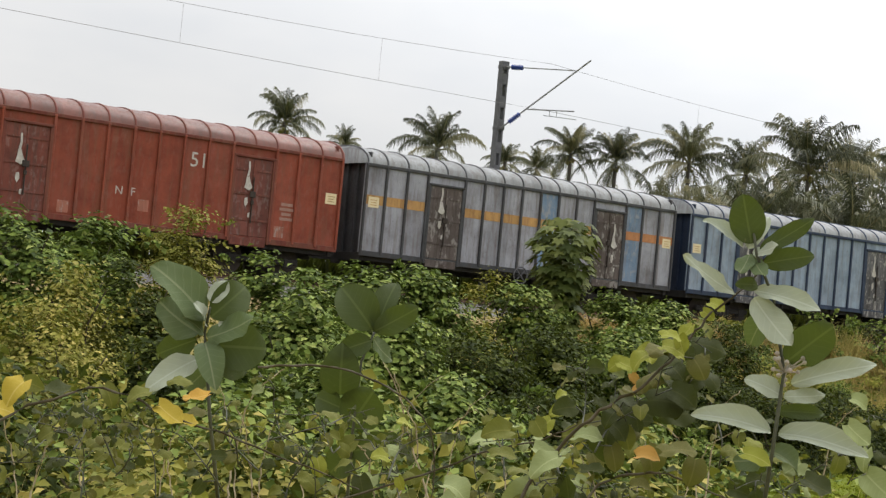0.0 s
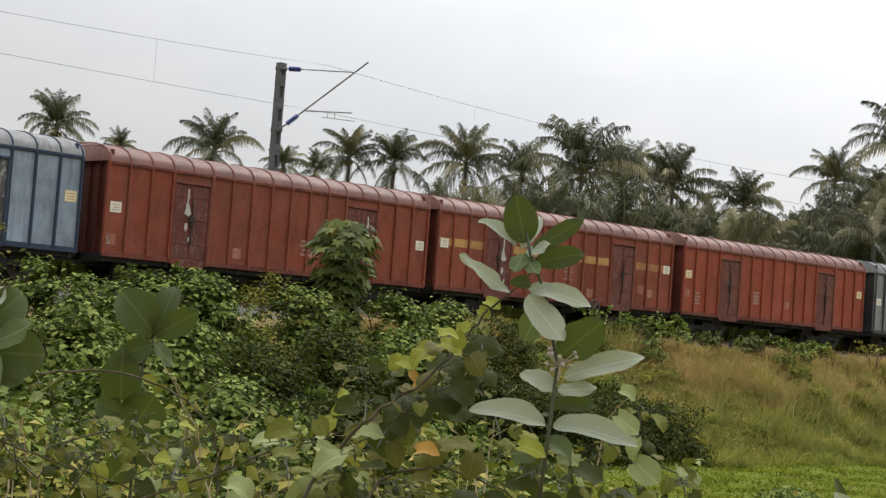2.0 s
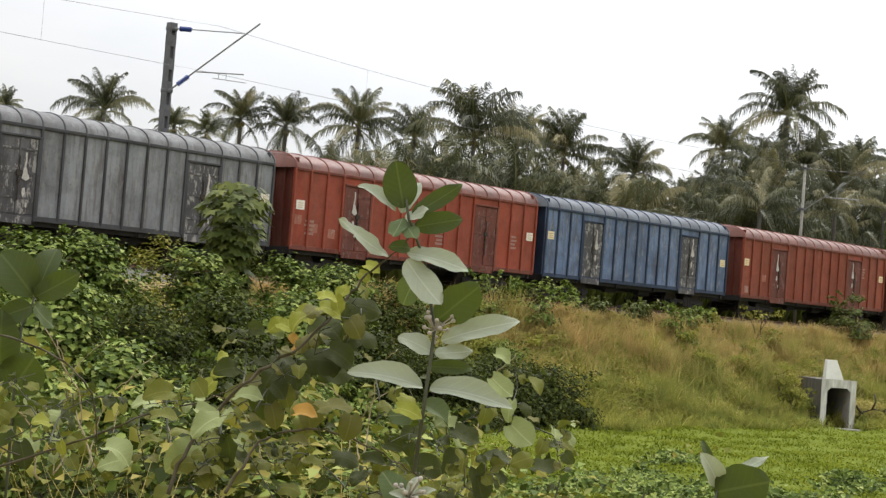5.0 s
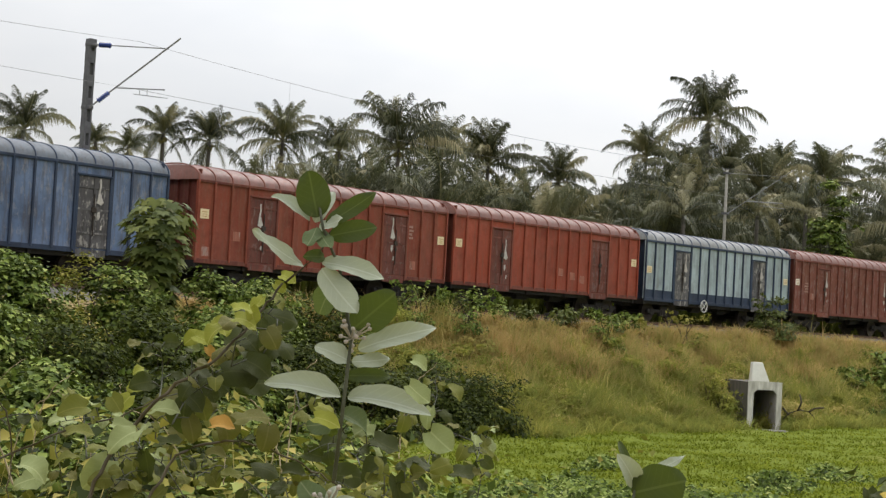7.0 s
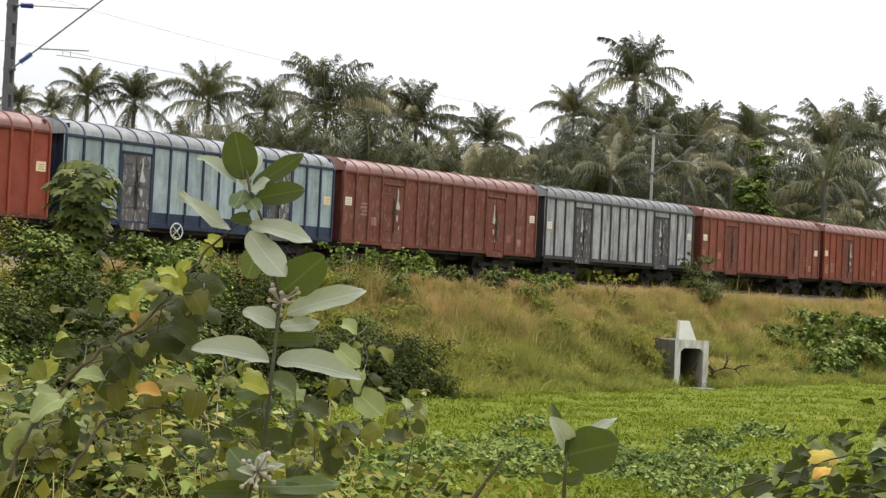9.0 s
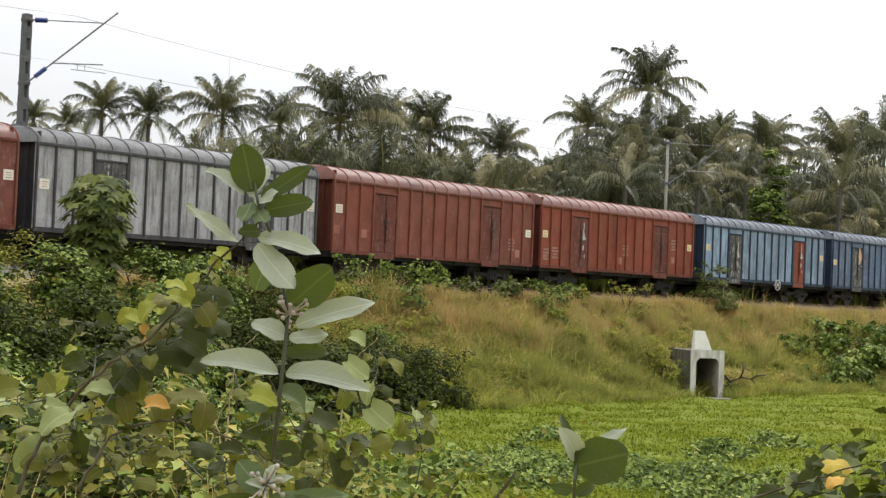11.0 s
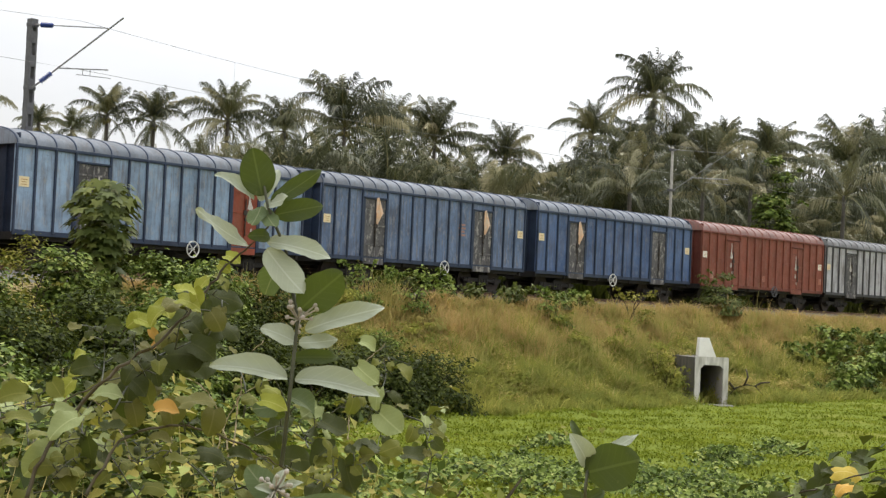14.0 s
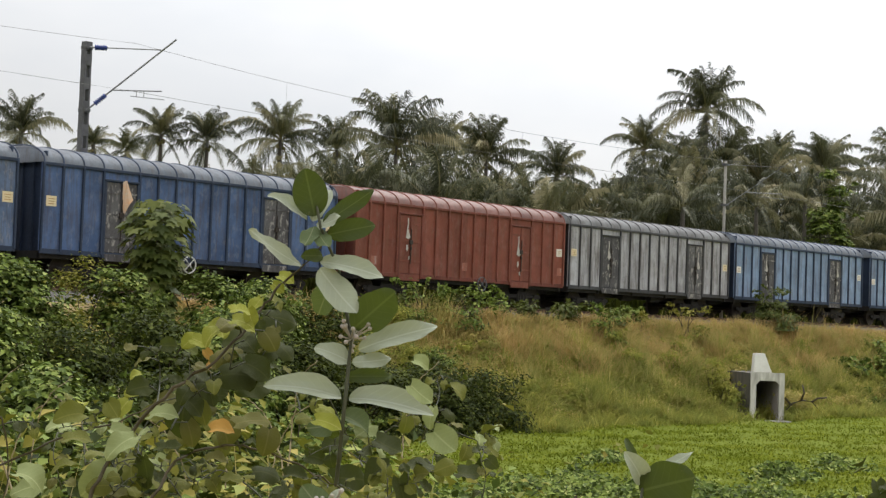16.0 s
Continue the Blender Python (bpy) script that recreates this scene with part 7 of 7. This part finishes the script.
runner(vine_d, [(0.897, 0.121), (0.940, 0.150), (0.981, 0.204), (1.008, 0.204), (1.077, 0.215)], 0.0025, ('green', 'olive', 'shade'), 7, 0.032, -0.10, 57)
runner(vine_d, [(0.976, 0.129), (0.929, 0.193), (0.893, 0.229), (0.872, 0.222), (0.854, 0.228)], 0.0035, ('shade', 'green', 'green'), 7, 0.038, 0.27, 58)
runner(vine_d, [(1.145, 0.118), (1.136, 0.140), (1.146, 0.151), (1.165, 0.167), (1.184, 0.157)], 0.0024, ('green', 'green', 'pale'), 7, 0.053, -0.09, 59)
runner(vine_d, [(0.512, 0.016), (0.518, 0.044), (0.510, 0.076), (0.499, 0.072), (0.487, 0.073)], 0.0034, ('green', 'olive', 'shade'), 8, 0.056, 0.39, 60)
runner(vine_d, [(0.938, 0.116), (0.913, 0.164), (0.858, 0.213), (0.856, 0.259), (0.831, 0.232)], 0.0022, ('green', 'green', 'pale'), 6, 0.033, 0.17, 61)
runner(vine_d, [(0.491, 0.072), (0.469, 0.119), (0.410, 0.161), (0.382, 0.172), (0.318, 0.154)], 0.0033, ('green', 'green', 'pale'), 9, 0.038, 0.02, 62)
heart(vine_d, 0.332, 0.149, 0.050, "pale")
heart(vine_d, 0.422, 0.148, 0.052, "pale")
heart(vine_d, 0.498, 0.186, 0.042, "green")
heart(vine_d, 0.446, 0.195, 0.036, "yellow")

# bush added behind the next creeper, its dark leaves painting the shaded hollow
bush("hollow_bush", "dense leaf mass coloured dark as the shaded hollow of a creeper", 4.36, 1.50, 0.45, 0.38, 1.08, DARK_LEAF, 5200, 0.045, 951, 8, group="weeds on the near slope")
vine_e = creeper("creeper with shade-toned leaves and one yellowed leaf on the bank", 4.113, 1.980, 3.223, -64.1, [(0.000, 0.000), (0.121, 0.071), (0.256, 0.127), (0.406, 0.183), (0.525, 0.206)], 0.0050, TWIG)
heart(vine_e, 0.312, 0.169, 0.072, "yellow2")
heart(vine_e, 0.299, 0.137, 0.050, "orange2")
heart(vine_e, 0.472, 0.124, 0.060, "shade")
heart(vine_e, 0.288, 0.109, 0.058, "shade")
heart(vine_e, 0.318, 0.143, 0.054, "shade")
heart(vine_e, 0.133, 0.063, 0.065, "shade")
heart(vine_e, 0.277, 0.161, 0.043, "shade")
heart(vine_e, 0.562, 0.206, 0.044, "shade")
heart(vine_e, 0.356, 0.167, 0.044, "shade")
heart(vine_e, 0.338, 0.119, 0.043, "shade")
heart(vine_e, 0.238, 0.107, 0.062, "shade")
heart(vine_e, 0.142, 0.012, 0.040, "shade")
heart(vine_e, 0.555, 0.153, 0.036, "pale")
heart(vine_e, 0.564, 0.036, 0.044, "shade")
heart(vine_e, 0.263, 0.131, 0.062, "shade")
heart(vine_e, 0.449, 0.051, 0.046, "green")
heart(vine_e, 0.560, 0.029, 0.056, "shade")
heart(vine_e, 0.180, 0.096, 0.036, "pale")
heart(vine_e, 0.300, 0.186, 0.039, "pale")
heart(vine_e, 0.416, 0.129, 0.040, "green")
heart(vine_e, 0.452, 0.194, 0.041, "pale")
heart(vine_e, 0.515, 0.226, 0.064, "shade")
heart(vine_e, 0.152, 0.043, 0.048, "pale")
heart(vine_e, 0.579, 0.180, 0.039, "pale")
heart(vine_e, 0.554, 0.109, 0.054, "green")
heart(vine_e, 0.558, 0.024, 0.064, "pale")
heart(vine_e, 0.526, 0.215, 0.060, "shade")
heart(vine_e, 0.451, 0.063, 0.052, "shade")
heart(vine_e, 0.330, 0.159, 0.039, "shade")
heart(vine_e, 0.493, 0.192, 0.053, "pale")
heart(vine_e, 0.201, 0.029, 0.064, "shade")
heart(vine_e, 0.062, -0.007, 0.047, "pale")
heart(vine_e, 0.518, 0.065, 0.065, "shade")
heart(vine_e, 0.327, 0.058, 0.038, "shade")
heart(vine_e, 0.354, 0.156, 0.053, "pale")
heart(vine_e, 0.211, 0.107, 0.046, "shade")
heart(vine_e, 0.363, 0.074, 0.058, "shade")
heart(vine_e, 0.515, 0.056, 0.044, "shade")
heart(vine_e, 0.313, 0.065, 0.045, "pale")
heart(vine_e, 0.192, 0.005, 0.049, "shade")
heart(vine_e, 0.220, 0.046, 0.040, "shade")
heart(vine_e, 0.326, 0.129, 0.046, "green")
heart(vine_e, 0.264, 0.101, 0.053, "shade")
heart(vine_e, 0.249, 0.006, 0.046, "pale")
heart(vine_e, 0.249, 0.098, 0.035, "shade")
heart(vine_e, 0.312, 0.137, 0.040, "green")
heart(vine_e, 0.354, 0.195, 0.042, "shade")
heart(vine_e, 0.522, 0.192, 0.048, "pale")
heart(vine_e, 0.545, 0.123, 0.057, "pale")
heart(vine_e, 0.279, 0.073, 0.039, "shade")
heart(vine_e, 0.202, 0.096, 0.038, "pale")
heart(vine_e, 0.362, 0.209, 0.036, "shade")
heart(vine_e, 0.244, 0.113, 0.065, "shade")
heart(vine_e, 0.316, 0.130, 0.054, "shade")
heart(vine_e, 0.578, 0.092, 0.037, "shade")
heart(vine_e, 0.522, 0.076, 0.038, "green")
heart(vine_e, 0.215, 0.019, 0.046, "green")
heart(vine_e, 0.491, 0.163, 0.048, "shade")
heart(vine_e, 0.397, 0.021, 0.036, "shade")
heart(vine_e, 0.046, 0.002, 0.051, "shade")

dry_a = creeper("bare arching brown creeper stem", 1.569, 2.619, 3.678, -31.3, [(0.000, 0.000), (0.151, 0.005), (0.260, -0.024), (0.330, -0.092), (0.346, -0.173), (0.346, -0.257)], 0.0036, TWIG)

dry_b = creeper("pale dry straw stems", 2.667, 3.650, 3.259, -36.5, [(0.000, 0.000), (0.062, 0.177), (-0.015, 0.326), (-0.083, 0.461)], 0.0040, DRY_STEM)

dry_c = creeper("pale dry straw stems", 2.937, 3.823, 3.249, -37.9, [(0.000, 0.000), (-0.087, 0.208), (-0.136, 0.371)], 0.0050, DRY_STEM)

straw0 = creeper("thin dry straw stem among the creeper", 2.357, 3.945, 3.207, -31.1, [(0.000, 0.000), (-0.027, 0.158), (-0.067, 0.315), (-0.116, 0.391)], 0.0036, DRY_STEM)

straw1 = creeper("thin dry straw stem among the creeper", 2.493, 3.825, 3.258, -33.4, [(0.000, 0.000), (-0.014, 0.076), (-0.034, 0.152), (-0.061, 0.189)], 0.0029, DRY_STEM)

straw2 = creeper("thin dry straw stem among the creeper", 2.001, 3.403, 3.310, -30.8, [(0.000, 0.000), (0.009, 0.129), (0.039, 0.261), (0.108, 0.332)], 0.0040, DRY_STEM)

straw3 = creeper("thin dry straw stem among the creeper", 1.789, 4.112, 3.181, -23.7, [(0.000, 0.000), (-0.033, 0.143), (-0.084, 0.285), (-0.154, 0.352)], 0.0033, DRY_STEM)

straw4 = creeper("thin dry straw stem among the creeper", 2.689, 3.450, 3.310, -38.3, [(0.000, 0.000), (0.010, 0.119), (0.040, 0.240), (0.107, 0.306)], 0.0030, DRY_STEM)

straw5 = creeper("thin dry straw stem among the creeper", 1.402, 3.184, 3.319, -24.0, [(0.000, 0.000), (0.011, 0.087), (0.043, 0.176), (0.110, 0.225)], 0.0037, DRY_STEM)

straw6 = creeper("thin dry straw stem among the creeper", 1.930, 2.703, 3.394, -36.0, [(0.000, 0.000), (-0.011, 0.055), (-0.026, 0.109), (-0.047, 0.135)], 0.0036, DRY_STEM)

straw7 = creeper("thin dry straw stem among the creeper", 2.254, 4.210, 3.159, -28.4, [(0.000, 0.000), (0.005, 0.112), (0.025, 0.226), (0.075, 0.287)], 0.0029, DRY_STEM)

straw8 = creeper("thin dry straw stem among the creeper", 1.928, 3.163, 3.321, -31.7, [(0.000, 0.000), (-0.016, 0.097), (-0.038, 0.193), (-0.065, 0.240)], 0.0037, DRY_STEM)

straw9 = creeper("thin dry straw stem among the creeper", 1.488, 3.123, 3.340, -25.8, [(0.000, 0.000), (-0.007, 0.091), (-0.012, 0.183), (-0.009, 0.229)], 0.0035, DRY_STEM)

straw10 = creeper("thin dry straw stem among the creeper", 2.584, 3.393, 3.313, -37.7, [(0.000, -0.000), (0.012, 0.099), (0.046, 0.200), (0.118, 0.256)], 0.0029, DRY_STEM)

straw11 = creeper("thin dry straw stem among the creeper", 1.430, 3.426, 3.289, -22.9, [(0.000, 0.000), (-0.010, 0.083), (-0.021, 0.165), (-0.030, 0.206)], 0.0034, DRY_STEM)

straw12 = creeper("thin dry straw stem among the creeper", 2.733, 4.016, 3.221, -34.5, [(0.000, 0.000), (0.021, 0.089), (0.071, 0.181), (0.169, 0.234)], 0.0025, DRY_STEM)

straw13 = creeper("thin dry straw stem among the creeper", 2.587, 4.212, 3.172, -31.8, [(0.000, 0.000), (0.002, 0.120), (0.019, 0.241), (0.062, 0.305)], 0.0034, DRY_STEM)

straw14 = creeper("thin dry straw stem among the creeper", 1.642, 3.009, 3.372, -29.0, [(0.000, 0.000), (-0.022, 0.070), (-0.057, 0.140), (-0.111, 0.171)], 0.0028, DRY_STEM)

straw15 = creeper("thin dry straw stem among the creeper", 2.757, 3.781, 3.245, -36.4, [(0.000, 0.000), (0.010, 0.151), (0.045, 0.305), (0.123, 0.388)], 0.0026, DRY_STEM)

straw20 = creeper("thin dry straw stem among the creeper", 3.421, 2.785, 3.417, -51.4, [(0.000, 0.000), (0.009, 0.105), (0.036, 0.211), (0.092, 0.269)], 0.0031, DRY_STEM)

straw21 = creeper("thin dry straw stem among the creeper", 2.701, 3.197, 3.353, -40.6, [(0.000, 0.000), (-0.022, 0.090), (-0.057, 0.179), (-0.108, 0.220)], 0.0029, DRY_STEM)

straw22 = creeper("thin dry straw stem among the creeper", 2.597, 2.956, 3.380, -41.8, [(0.000, 0.000), (-0.009, 0.091), (-0.019, 0.182), (-0.025, 0.227)], 0.0032, DRY_STEM)

straw23 = creeper("thin dry straw stem among the creeper", 3.310, 3.162, 3.341, -46.8, [(0.000, 0.000), (0.018, 0.089), (0.063, 0.180), (0.149, 0.233)], 0.0028, DRY_STEM)

straw24 = creeper("thin dry straw stem among the creeper", 3.133, 3.321, 3.332, -43.8, [(0.000, 0.000), (-0.034, 0.078), (-0.094, 0.154), (-0.191, 0.185)], 0.0034, DRY_STEM)

straw25 = creeper("thin dry straw stem among the creeper", 3.443, 3.477, 3.275, -45.1, [(-0.000, -0.000), (-0.003, 0.084), (-0.001, 0.169), (0.012, 0.213)], 0.0033, DRY_STEM)

straw26 = creeper("thin dry straw stem among the creeper", 2.759, 2.577, 3.434, -47.5, [(0.000, 0.000), (0.003, 0.103), (0.017, 0.207), (0.053, 0.262)], 0.0030, DRY_STEM)

straw27 = creeper("thin dry straw stem among the creeper", 3.105, 2.920, 3.377, -47.2, [(0.000, 0.000), (-0.023, 0.083), (-0.062, 0.165), (-0.122, 0.202)], 0.0036, DRY_STEM)


# ---- what moves: the train runs along its curve ----
NUDGE = [0.08, 0.14, 0.15, 0.21, -0.11, -0.15, -0.0, 0.16, 0.0, 0.52, 0.15, -0.06, -0.32, -0.42, -0.3, -0.49, -0.11, 0.07, 0.19, 0.45, 0.02, -0.18, 0.0]
# metres that the train has run, every half second
RUN = [-21.37, -13.78, -6.44, 1.14, 8.85, 16.4, 23.86, 31.53, 39.0, 46.53, 54.23, 61.97, 69.66, 77.15, 84.47, 92.31, 100.32, 108.0, 115.36,
       122.92, 130.53, 138.13, 145.71, 153.27, 160.82, 168.35, 175.85, 183.23, 190.4, 197.83, 205.37, 213.02, 220.72]


def motions():
    for i, w in enumerate(TRAIN):
        walk(w, [(t, track_pose(i * PITCH + NUDGE[i] - r, 0, RAIL)) for t, r in zip(np.arange(0, 16.01, 0.5), RUN)])


motions()
